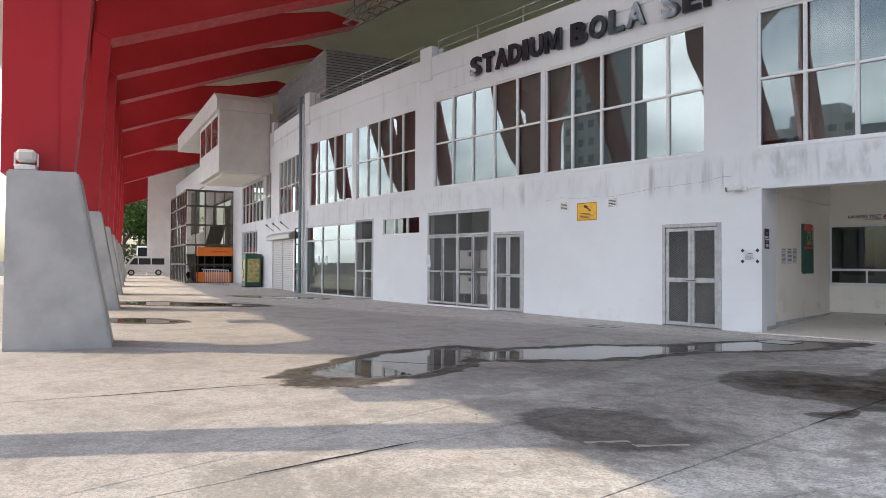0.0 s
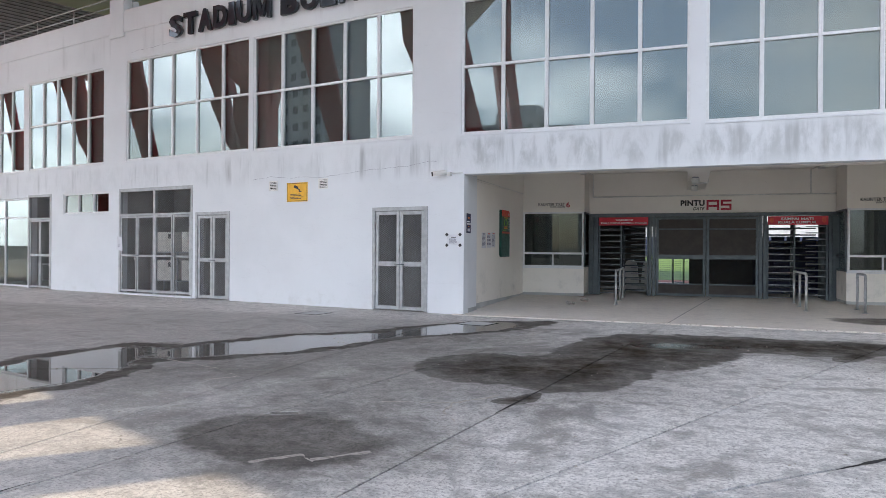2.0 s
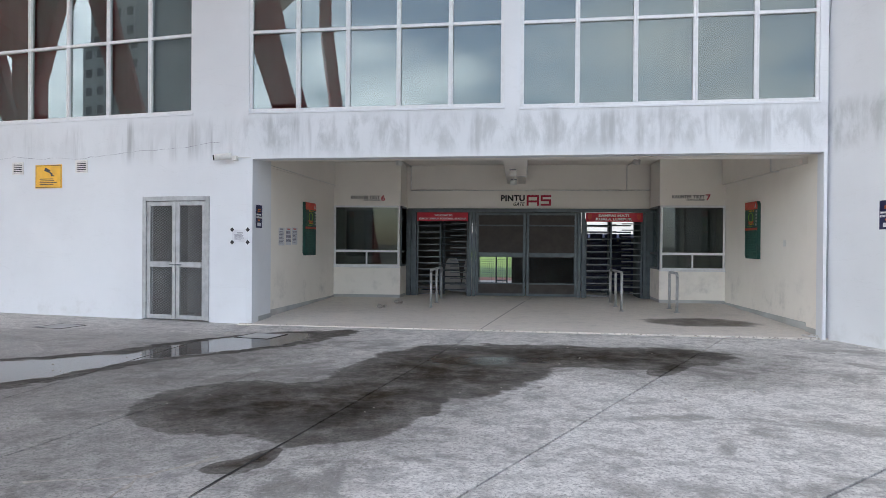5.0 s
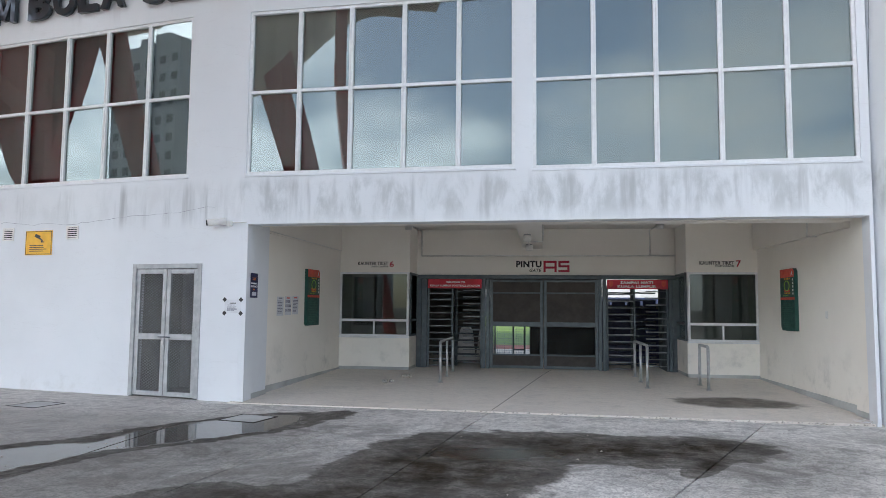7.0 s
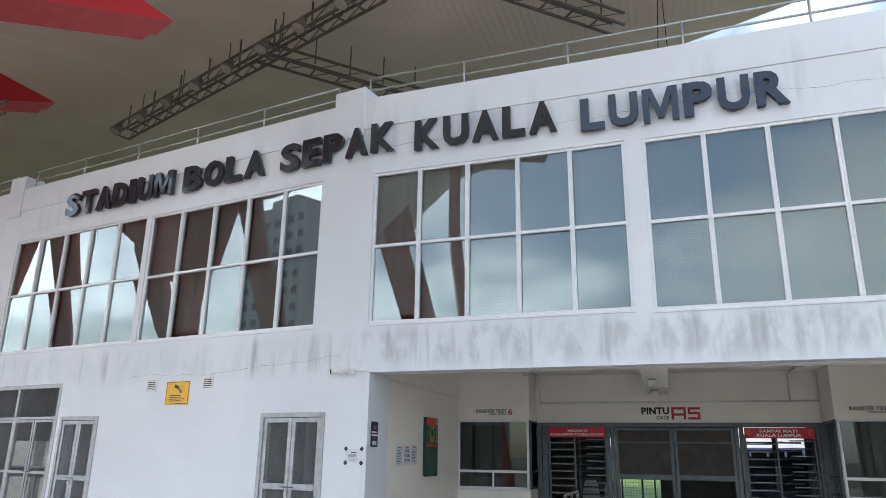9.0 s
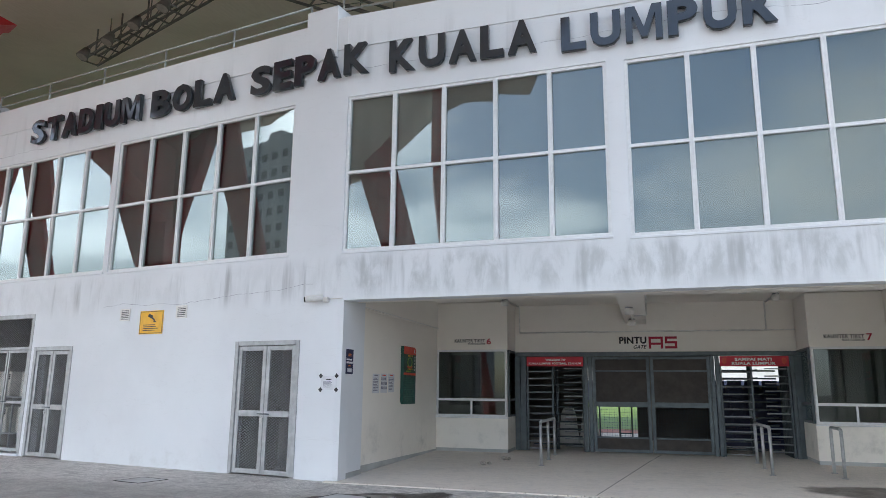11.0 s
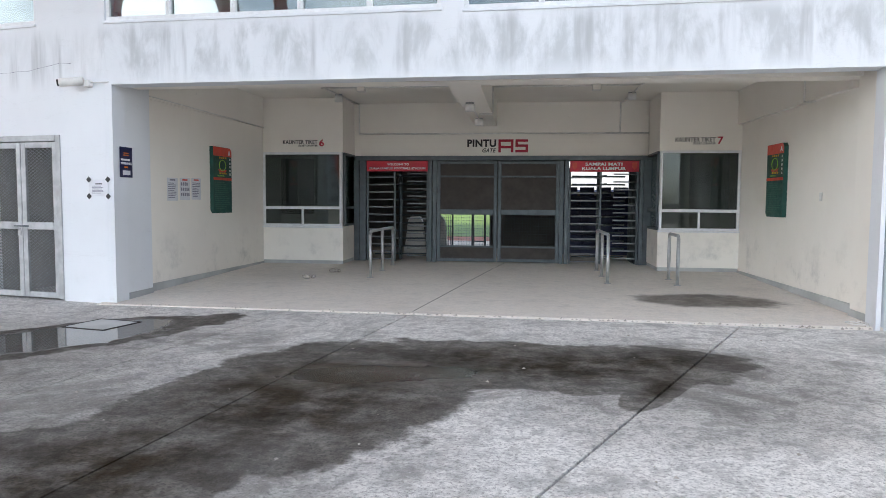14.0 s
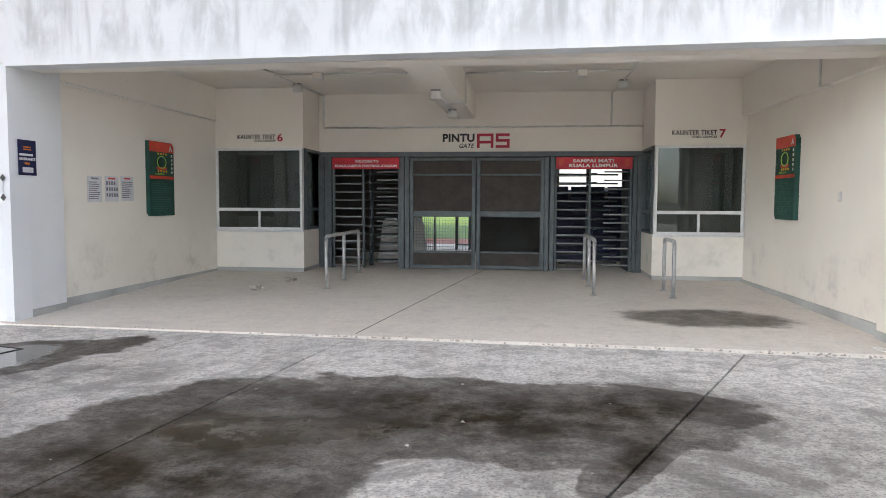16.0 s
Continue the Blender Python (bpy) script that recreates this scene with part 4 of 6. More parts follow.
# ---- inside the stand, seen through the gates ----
# these three walls carry the concourse shade in their colour
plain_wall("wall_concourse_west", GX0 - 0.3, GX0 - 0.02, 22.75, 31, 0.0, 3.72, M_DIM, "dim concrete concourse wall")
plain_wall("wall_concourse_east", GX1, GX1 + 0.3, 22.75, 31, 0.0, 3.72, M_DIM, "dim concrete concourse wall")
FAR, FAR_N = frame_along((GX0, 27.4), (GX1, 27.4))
structure("wall_concourse_far", pierced(0, FAR_N, 0.0, 3.72, 0.25, [(3.2, 4.7, 0.14, 2.3), (7.0, 8.9, 1.8, 2.7)]), M_DIM, "inner wall coloured dark for shade, with a bright way out to the pitch", FAR, "wall")
structure("track", box(bmesh.new(), -60, 60, 31.1, 37, -0.055, -0.03), M_TRACK, "dull red running track", None, "track")
structure("pitch", box(bmesh.new(), -60, 60, 37.0, 150, -0.055, -0.025), M_GRASS, "sunlit green football pitch", None, "pitch")
far_stand = thing("opposite_stand", Matrix.Translation((0, 150, -0.05)), "pale concrete stand across the pitch", "stand")
part("wall", box(bmesh.new(), -120, 120, 0, 3, 0, 9), M_FARWALL, far_stand)
for i in range(4):
    part("terrace", box(bmesh.new(), -120, 120, -8 + 2 * i, -6.01 + 2 * i, 0, 1.2 + 0.9 * i), M_SEAT, far_stand)
# barred exit gate by the pitch opening
g = thing("arched_gate", Matrix.Translation((-1.62, 27.9, 0.13)), "open black tube gate with an arched top by the pitch exit", "gate")
bm = bmesh.new()
tube(bm, (0, 0, 0), (0, 0, 0.95), 0.025, 8)
tube(bm, (0.42, 0, 0), (0.42, 0, 0.95), 0.025, 8)
for k in range(8):
    a, b = math.pi * k / 8, math.pi * (k + 1) / 8
    tube(bm, (0.21 - 0.21 * math.cos(a), 0, 0.95 + 0.21 * math.sin(a)), (0.21 - 0.21 * math.cos(b), 0, 0.95 + 0.21 * math.sin(b)), 0.025, 8)
part("frame", bm, M_GATE, g)
for k in range(6):
    part("bar", tube(bmesh.new(), (0.06 + 0.06 * k, 0, 0), (0.06 + 0.06 * k, 0, 0.95), 0.006, 6), M_GATE, g)
for k in range(5):
    part("bar", tube(bmesh.new(), (0, 0, 0.1 + 0.17 * k), (0.42, 0, 0.1 + 0.17 * k), 0.006, 6), M_GATE, g)
tb = thing("folding_table", Matrix.Translation((-0.62, 27.95, 0.13)), "dark folding table standing on edge near the pitch exit", "table")
part("top", box(bmesh.new(), 0.0, 0.42, 0, 0.5, 1.0, 1.04), M_GATE, tb)
for x, y in ((0.02, 0.02), (0.40, 0.02), (0.02, 0.48), (0.40, 0.48)):
    part("leg", box(bmesh.new(), x - 0.02, x + 0.02, y - 0.02, y + 0.02, 0, 1.0), M_GATE, tb)
part("stretcher", box(bmesh.new(), 0.04, 0.38, 0.0, 0.03, 0.14, 0.18), M_GATE, tb)
# wrapped pale barriers stacked behind one turnstile
for i, (x, y) in enumerate(((-2.15, 24.6), (-1.6, 24.9))):
    c = thing("plastic_barrier", Matrix.Translation((x, y, 0.13)), "pale grey moulded plastic crowd barrier on the concourse floor", "barrier", "plastic barriers")
    bm = prism(bmesh.new(), [(0, 0), (0.62, 0), (0.55, 0.35), (0.5, 0.85), (0.42, 1.0), (0.2, 1.0), (0.12, 0.85), (0.07, 0.35)], 0, 0.3)
    bmesh.ops.bevel(bm, geom=bm.edges[:], offset=0.03, segments=2, affect="EDGES")
    part("shell", bm, M_CLAD, c)
    part("rib", box(bmesh.new(), 0.1, 0.52, -0.02, 0.0, 0.3, 0.36, 0.008), M_CLAD, c)
    part("rib", box(bmesh.new(), 0.14, 0.48, -0.02, 0.0, 0.6, 0.66, 0.008), M_CLAD, c)
# stacked dark chairs behind the other turnstile
st = thing("seat_rows", Matrix.Translation((2.0, 25.2, 0.13)), "dark blue stadium seat rows in shade", "seating")
for k in range(6):
    part("row_step", box(bmesh.new(), 0, 2.9, 0.3 * k, 0.3 * k + 0.29, 0, 0.25 + 0.26 * k, 0.01), M_SEAT, st)
    bm = bmesh.new()
    for q in range(6):
        box(bm, 0.08 + 0.47 * q, 0.48 + 0.47 * q, 0.3 * k + 0.2, 0.3 * k + 0.25, 0.25 + 0.26 * k, 0.5 + 0.26 * k, 0.01)
    tagged(part("seat_back", bm, M_SEAT, st), "", "", "", "stuff")


# ---- facade doors ----
def clipped_strands(bm, x0, x1, z0, z1, pitch, slope, r, y=0.0):
    """Two families of crossing strands inside a rectangle: expanded metal."""
    for sgn in (1, -1):
        c = z0 - abs(slope) * (x1 - x0)
        while c < z1 + abs(slope) * (x1 - x0):
            pts = []
            for x in (x0, x1):
                z = c + sgn * slope * (x - x0)
                if z0 <= z <= z1:
                    pts.append((x, z))
            for z in (z0, z1):
                x = x0 + (z - c) / (sgn * slope)
                if x0 < x < x1:
                    pts.append((x, z))
            if len(pts) >= 2 and (abs(pts[0][0] - pts[1][0]) > 0.01):
                tube(bm, (pts[0][0], y, pts[0][1]), (pts[1][0], y, pts[1][1]), r, 3)
            c += pitch
    return bm


def padlock(parent, x, z):
    bm = bmesh.new()
    box(bm, x - 0.03, x + 0.03, -0.06, -0.035, z - 0.14, z - 0.07, 0.006)
    for k in range(6):
        a, b = math.pi * k / 6, math.pi * (k + 1) / 6
        tube(bm, (x + 0.02 * math.cos(a), -0.047, z - 0.07 + 0.035 * math.sin(a)), (x + 0.02 * math.cos(b), -0.047, z - 0.07 + 0.035 * math.sin(b)), 0.005, 6)
    part("padlock", bm, M_STEEL, parent, "small brass padlock")
    bm = tube(bmesh.new(), (x - 0.11, -0.04, z), (x + 0.16, -0.04, z), 0.011, 8)
    part("bolt", bm, M_GATE, parent, "dark slide bolt")


def mesh_door(m, u0, u1, top, label, group):
    W = u1 - u0
    t = thing("mesh_door", m @ Matrix.Translation((u0, 0.0, 0.0)), label, "door", group)
    bm = bmesh.new()
    f = 0.085
    for a in ((0, f, 0.02, top), (W - f, W, 0.02, top), (f, W - f, top - f, top)):
        box(bm, a[0], a[1], -0.02, 0.08, a[2], a[3], 0.005)
    part("door_frame", bm, M_DOORGREY, t)
    w = (W - 2 * f - 0.02) / 2
    for k in range(2):
        x0 = f + 0.005 + k * (w + 0.01)
        bm = bmesh.new()
        s = 0.085
        for a in ((x0, x0 + s, 0.03, top - f - 0.01), (x0 + w - s, x0 + w, 0.03, top - f - 0.01), (x0 + s, x0 + w - s, top - f - 0.01 - s, top - f - 0.01), (x0 + s, x0 + w - s, 0.03, 0.03 + s), (x0 + s, x0 + w - s, 1.05, 1.16)):
            box(bm, a[0], a[1], 0.005, 0.05, a[2], a[3], 0.004)
        leaf = part("leaf", bm, M_DOORGREY, t)
        bm = bmesh.new()
        clipped_strands(bm, x0 + s, x0 + w - s, 0.03 + s, 1.05, 0.05, 0.62, 0.005, 0.03)
        clipped_strands(bm, x0 + s, x0 + w - s, 1.16, top - f - 0.01 - s, 0.05, 0.62, 0.005, 0.03)
        part("expanded_metal", bm, M_MESH, leaf)
        for z in (0.35, 1.2, top - 0.4):
            part("hinge", tube(bmesh.new(), (x0 if k == 0 else x0 + w, -0.005, z), (x0 if k == 0 else x0 + w, -0.005, z + 0.1), 0.012, 8), M_DOORGREY, leaf)
    padlock(t, W / 2, 1.10)
    return t


M1 = POSE[1][0]
mesh_door(M1, 9.93, 11.48, 2.44, "closed grey steel double door with expanded metal panels and padlock", "mesh doors")
mesh_door(M1, 3.76, 5.12, 2.45, "narrow closed grey steel mesh double door with slide bolt", "mesh doors")


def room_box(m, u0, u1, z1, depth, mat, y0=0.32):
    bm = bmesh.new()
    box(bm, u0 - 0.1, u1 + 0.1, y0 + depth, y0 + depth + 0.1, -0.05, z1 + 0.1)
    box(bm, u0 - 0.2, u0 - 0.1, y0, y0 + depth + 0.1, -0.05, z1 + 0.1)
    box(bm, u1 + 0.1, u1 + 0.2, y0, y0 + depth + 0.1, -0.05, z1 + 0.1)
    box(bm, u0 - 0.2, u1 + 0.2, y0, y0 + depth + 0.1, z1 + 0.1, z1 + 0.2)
    return structure("wall_room", bm, mat, "plain room behind the opening, its grey standing in for shade", m, "wall")


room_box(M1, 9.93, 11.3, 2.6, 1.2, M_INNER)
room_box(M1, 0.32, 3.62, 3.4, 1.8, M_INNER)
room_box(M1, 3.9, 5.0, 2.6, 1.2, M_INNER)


# tall four-leaf mesh gate with condensers behind
t = thing("tall_mesh_gate", M1 @ Matrix.Translation((0.32, 0.0, 0.0)), "tall closed grey steel mesh gate in front of air conditioners", "gate")
W, top = 3.32, 3.23
bm = bmesh.new()
for a in ((0, 0.09, 0.06, top), (W - 0.09, W, 0.06, top), (0.09, W - 0.09, top - 0.1, top), (0.09, W - 0.09, 2.40, 2.46), (W / 2 - 0.05, W / 2 + 0.05, 0.06, top - 0.1)):
    box(bm, a[0], a[1], -0.01, 0.08, a[2], a[3], 0.005)
part("gate_frame", bm, M_DOORGREY, t)
for k in range(4):
    x0 = 0.1 + k * 0.785 + (0.02 if k > 1 else 0)
    bm = bmesh.new()
    for a in ((x0, x0 + 0.05, 0.1, 2.39), (x0 + 0.70, x0 + 0.75, 0.1, 2.39), (x0 + 0.05, x0 + 0.70, 2.33, 2.39), (x0 + 0.05, x0 + 0.70, 0.1, 0.17), (x0 + 0.05, x0 + 0.70, 1.16, 1.22)):
        box(bm, a[0], a[1], 0.0, 0.04, a[2], a[3], 0.004)
    leaf = part("leaf", bm, M_DOORGREY, t)
    bm = bmesh.new()
    clipped_strands(bm, x0 + 0.05, x0 + 0.70, 0.17, 1.16, 0.05, 0.52, 0.0032, 0.02)
    clipped_strands(bm, x0 + 0.05, x0 + 0.70, 1.22, 2.33, 0.05, 0.52, 0.0032, 0.02)
    part("expanded_metal", bm, M_MESH, leaf)
for x0, x1 in ((0.09, W / 2 - 0.05), (W / 2 + 0.05, W - 0.09)):
    part("expanded_metal", clipped_strands(bmesh.new(), x0, x1, 2.46, top - 0.1, 0.05, 0.52, 0.0032, 0.03), M_MESH, t)
padlock(t, W / 4, 1.2)
padlock(t, W * 3 / 4, 1.2)
part("threshold", box(bmesh.new(), 0, W, -0.06, 0.1, 0.0, 0.055, 0.006), M_WALL, t)


def condenser(m):
    a = thing("air_conditioner", m, "cream outdoor air conditioner unit behind mesh", "air conditioner", "outdoor units")
    part("casing", box(bmesh.new(), 0, 0.85, 0, 0.32, 0, 0.6, 0.015), M_AC, a)
    for q in range(7):
        part("grille_slat", box(bmesh.new(), 0.05, 0.58, -0.012, -0.001, 0.08 + 0.07 * q, 0.11 + 0.07 * q), M_AC, a)
    part("foot_rail", box(bmesh.new(), 0.05, 0.8, 0.02, 0.3, -0.03, 0.0), M_GREY, a)
    part("label_plate", box(bmesh.new(), 0.65, 0.8, -0.004, 0.0, 0.4, 0.54), M_BLACK, a)
    return a


shelf = thing("steel_shelf", M1 @ Matrix.Translation((0.42, 0.5, 0.0)), "grey angle-steel shelf carrying air conditioners", "shelf")
for z in (0.42, 1.28):
    part("board", box(bmesh.new(), 0.75, 3.15, 0.0, 0.5, z, z + 0.03), M_GREY, shelf)
for x in (0.77, 1.95, 3.13):
    for y in (0.02, 0.48):
        part("upright", box(bmesh.new(), x - 0.02, x + 0.02, y - 0.02, y + 0.02, 0, 1.31), M_GREY, shelf)
for x in (1.25, 2.5):
    for z in (0.455, 1.315):
        condenser(M1 @ Matrix.Translation((x, 0.56, z)))

nt = thing("hanging_notice", M1 @ Matrix.Translation((0.28, -0.05, 1.32)), "white sheet notice hanging askew on the mesh gate", "notice")
part("sheet", prism(bmesh.new(), [(0, 0.05), (0.30, 0.0), (0.26, 0.42), (0.02, 0.46)], 0, 0.004), M_PAPER, nt)
part("print", bars(0.06, 0.22, 0.12, 0.2, 2, -0.001, 4), M_INK, nt)

# ---- shop front and mesh door of the next bay ----
M2 = POSE[2][0]
shop = thing("shop_front", M2 @ Matrix.Translation((0.10, 0.06, 0.0)), "aluminium framed glass shop front with double door", "shop front")
W = 4.8
bm = bmesh.new()
for x in (0.0, 1.62, 3.15, W - 0.06):
    box(bm, x, x + 0.06, -0.02, 0.08, 0.02, 3.13, 0.004)
for z in (0.02, 2.42, 3.07):
    box(bm, 0.06, W - 0.06, -0.015, 0.075, z, z + 0.06, 0.004)
part("frame", bm, M_ALU, shop)
for x0, x1 in ((0.06, 0.84), (0.84, 1.62), (1.68, 3.15), (3.21, W - 0.06)):
    part("pane", box(bmesh.new(), x0 + 0.004, x1 - 0.004, 0.02, 0.03, 0.08, 2.42), M_SHOPGLASS, shop)
for x0, x1 in ((0.06, 1.62), (1.68, 3.15), (3.21, W - 0.06)):
    part("pane", box(bmesh.new(), x0, x1, 0.02, 0.03, 2.48, 3.07), M_SHOPGLASS, shop)
for x in (0.78, 0.90):
    part("handle", tube(bmesh.new(), (x, -0.04, 0.85), (x, -0.04, 1.25), 0.014, 8), M_STEEL, shop, "steel pull handle")
for x in (1.15, 1.95):
    part("paper_notice", box(bmesh.new(), x, x + 0.18, 0.012, 0.016, 1.35, 1.75), M_PAPER, shop, "white paper taped to the glass")
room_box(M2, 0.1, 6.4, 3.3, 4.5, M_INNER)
for x, y in ((1.6, 2.2), (2.9, 2.6), (4.0, 1.8)):
    tb = thing("cafe_table", M2 @ Matrix.Translation((x, y, 0)), "white-topped table inside the shop", "table", "shop tables")
    part("top", box(bmesh.new(), -0.5, 0.5, -0.35, 0.35, 0.71, 0.75, 0.01), M_WHITE, tb)
    for a, c in ((-0.44, -0.3), (0.44, -0.3), (-0.44, 0.3), (0.44, 0.3)):
        part("leg", tube(bmesh.new(), (a, c, 0), (a, c, 0.71), 0.02, 8), M_STEEL, tb)
wg = thing("wall_graphic", M2 @ Matrix.Translation((3.6, 4.4, 1.2)), "dark wall panel with red and white graphic in the shop", "poster")
part("panel", box(bmesh.new(), 0, 1.5, 0, 0.03, 0, 1.6), M_BLACK, wg)
part("stroke", bars(0.25, 1.25, 0.4, 0.9, 3, -0.002, 7), M_SIGNRED, wg)

sd = thing("mesh_door", M2 @ Matrix.Translation((4.95, 0.0, 0.0)), "closed grey steel mesh double door with transom", "door", "mesh doors")
W, top = 1.45, 3.21
bm = bmesh.new()
for a in ((0, 0.08, 0.02, top), (W - 0.08, W, 0.02, top), (0.08, W - 0.08, top - 0.08, top), (0.08, W - 0.08, 2.36, 2.42)):
    box(bm, a[0], a[1], -0.02, 0.08, a[2], a[3], 0.004)
part("door_frame", bm, M_DOORGREY, sd)
for k in range(2):
    x0 = 0.085 + k * 0.645
    bm = bmesh.new()
    for a in ((x0, x0 + 0.055, 0.04, 2.35), (x0 + 0.58, x0 + 0.635, 0.04, 2.35), (x0 + 0.055, x0 + 0.58, 2.29, 2.35), (x0 + 0.055, x0 + 0.58, 0.04, 0.1), (x0 + 0.055, x0 + 0.58, 1.1, 1.18)):
        box(bm, a[0], a[1], 0.0, 0.04, a[2], a[3], 0.003)
    leaf = part("leaf", bm, M_DOORGREY, sd)
    bm = clipped_strands(bmesh.new(), x0 + 0.055, x0 + 0.58, 0.1, 1.1, 0.06, 0.52, 0.004, 0.02)
    clipped_strands(bm, x0 + 0.055, x0 + 0.58, 1.18, 2.29, 0.06, 0.52, 0.004, 0.02)
    part("expanded_metal", bm, M_MESH, leaf)
part("expanded_metal", clipped_strands(bmesh.new(), 0.08, W - 0.08, 2.42, top - 0.08, 0.06, 0.52, 0.004, 0.02), M_MESH, sd)
condenser(M2 @ Matrix.Translation((5.35, 0.8, 0.5)))
bracket = thing("wall_bracket", M2 @ Matrix.Translation((5.3, 0.75, 0)), "grey steel stand under an air conditioner", "stand")
for x in (0.1, 0.8):
    part("leg", box(bmesh.new(), x, x + 0.04, 0.05, 0.35, 0, 0.5), M_GREY, bracket)

# ---- roller shutter, side door, vending machine ----
M3 = POSE[3][0]
sh = thing("roller_shutter", M3 @ Matrix.Translation((0.30, 0.05, 0.0)), "closed pale grey roller shutter with a boxed head", "shutter")
W = 4.5
for k in range(28):
    bm = bmesh.new()
    prism(bm, [(0.05, 0.02 + k * 0.094), (0.05, 0.105 + k * 0.094), (W - 0.05, 0.105 + k * 0.094), (W - 0.05, 0.02 + k * 0.094)], -0.012, 0.0)
    part("slat", bm, M_SHUTTER, sh)
for x in (0.0, W / 2 - 0.03, W - 0.06):
    part("guide", box(bmesh.new(), x, x + 0.06, -0.04, 0.05, 0, 2.68), M_SHUTTER, sh)
bm = prism(bmesh.new(), [(0, 0)] * 0 + [(-0.35, 2.66), (0.05, 2.66), (0.05, 3.02), (-0.05, 3.02), (-0.35, 2.85)], 0, W + 0.5)
bm.transform(Matrix.Rotation(radians(-90), 4, "Z"))
bm.transform(Matrix.Rotation(radians(180), 4, "Z") @ Matrix.Translation((0, 0, 0)))
bm.transform(Matrix.Translation((W + 0.25, 0, 0)))
bmesh.ops.recalc_face_normals(bm, faces=bm.faces[:])
xs = [v.co.x for v in bm.verts]
bm.transform(Matrix.Translation((W / 2 - (max(xs) + min(xs)) / 2, 0, 0)))
part("hood", bm, M_SHUTTER, sh, "sheet metal shutter hood")
room_box(M3, 0.3, 6.4, 3.2, 1.5, M_INNER)
part("back", box(bmesh.new(), -0.05, W + 0.05, 0.1, 0.14, 0, 2.95), M_DARK, sh)
for x in (0.6, 2.2, 3.9):
    lamp = thing("spot_bracket", M3 @ Matrix.Translation((x, -0.003, 3.15)), "small dark lamp arm on the wall", "lamp", "lamp arms")
    part("arm", tube(bmesh.new(), (0, 0, 0), (0, -0.35, 0.28), 0.02, 8), M_GREY, lamp)
    part("head", tube(bmesh.new(), (0, -0.35, 0.28), (0, -0.45, 0.36), 0.05, 8), M_GREY, lamp)
sd = thing("side_door", M3 @ Matrix.Translation((5.05, 0.0, 0.0)), "closed bronze framed glass side door", "door")
bm = bmesh.new()
W, top = 1.35, 3.15
for a in ((0, 0.08, 0.02, top), (W - 0.08, W, 0.02, top), (0.08, W - 0.08, top - 0.08, top), (0.08, W - 0.08, 2.3, 2.38), (0.08, W - 0.08, 0.02, 0.12), (0.08, W - 0.08, 1.1, 1.18), (W / 2 - 0.04, W / 2 + 0.04, 0.12, 2.3)):
    box(bm, a[0], a[1], 0.0, 0.08, a[2], a[3])
part("door_frame", bm, M_BROWN, sd)
part("pane", box(bmesh.new(), 0.08, W - 0.08, 0.03, 0.04, 0.12, top - 0.08), M_SHOPGLASS, sd)

M4 = POSE[4][0]
vm = thing("vending_machine", M4 @ Matrix.Translation((5.3, -1.05, 0.0)), "tall dark green drinks machine with printed front", "vending machine")
part("body", box(bmesh.new(), 0, 1.05, 0, 0.9, 0.06, 1.92, 0.02), M_VEND, vm)
part("front_art", box(bmesh.new(), 0.08, 0.97, -0.012, -0.002, 0.35, 1.6), M_VENDART, vm, "printed front panel")
bm = bmesh.new()
for k in range(9):
    a = k * 0.7
    tube(bm, (0.52 + 0.25 * math.sin(a), -0.016, 0.5 + 0.12 * k), (0.52 + 0.25 * math.sin(a + 0.7), -0.016, 0.62 + 0.12 * k), 0.03, 5)
part("swirl", bm, M_VEND, vm)
part("side_art", box(bmesh.new(), 1.051, 1.06, 0.12, 0.8, 0.3, 1.65), M_VENDART, vm, "printed side panel")
part("kick_plate", box(bmesh.new(), 0.02, 1.03, 0.02, 0.88, 0.0, 0.06), M_DARK, vm)
window_set(M4, 0.02, 4.58, 0.75, 3.36, 5, M_SHOPGLASS, 0.1, 2, False)
structure("wall_sill", box(bmesh.new(), 0.0, 4.6, 0.0, 0.3, -0.05, 0.74), M_WALL, "low white wall under the glazing", M4, "wall")
room_box(M4, 0.0, 4.6, 3.4, 3.5, M_INNER)

# drain pipe
pp = thing("drain_pipe", POSE[3][0] @ Matrix.Translation((6.62, -0.16, 0.0)), "blue-grey downpipe clipped to the wall", "pipe")
part("pipe", tube(bmesh.new(), (0, 0, 0.05), (0, 0, 9.3), 0.075, 12), M_PIPE, pp)
part("elbow", tube(bmesh.new(), (0, 0, 9.3), (0.9, 1.6, 9.3), 0.075, 12), M_PIPE, pp)
part("shoe", tube(bmesh.new(), (0, 0, 0.0), (0, 0, 0.3), 0.1, 12), M_PIPE, pp)
for z in (1.0, 2.6, 4.2, 5.8, 7.4, 8.6):
    part("clip", box(bmesh.new(), -0.1, 0.1, -0.03, 0.16, z, z + 0.06), M_PIPE, pp)
pw = thing("white_pipe", POSE[3][0] @ Matrix.Translation((6.85, -0.1, 0.0)), "thin white downpipe on the wall", "pipe")
part("pipe", tube(bmesh.new(), (0, 0, 0.0), (0, 0, 8.9), 0.045, 10), M_PVC, pw)

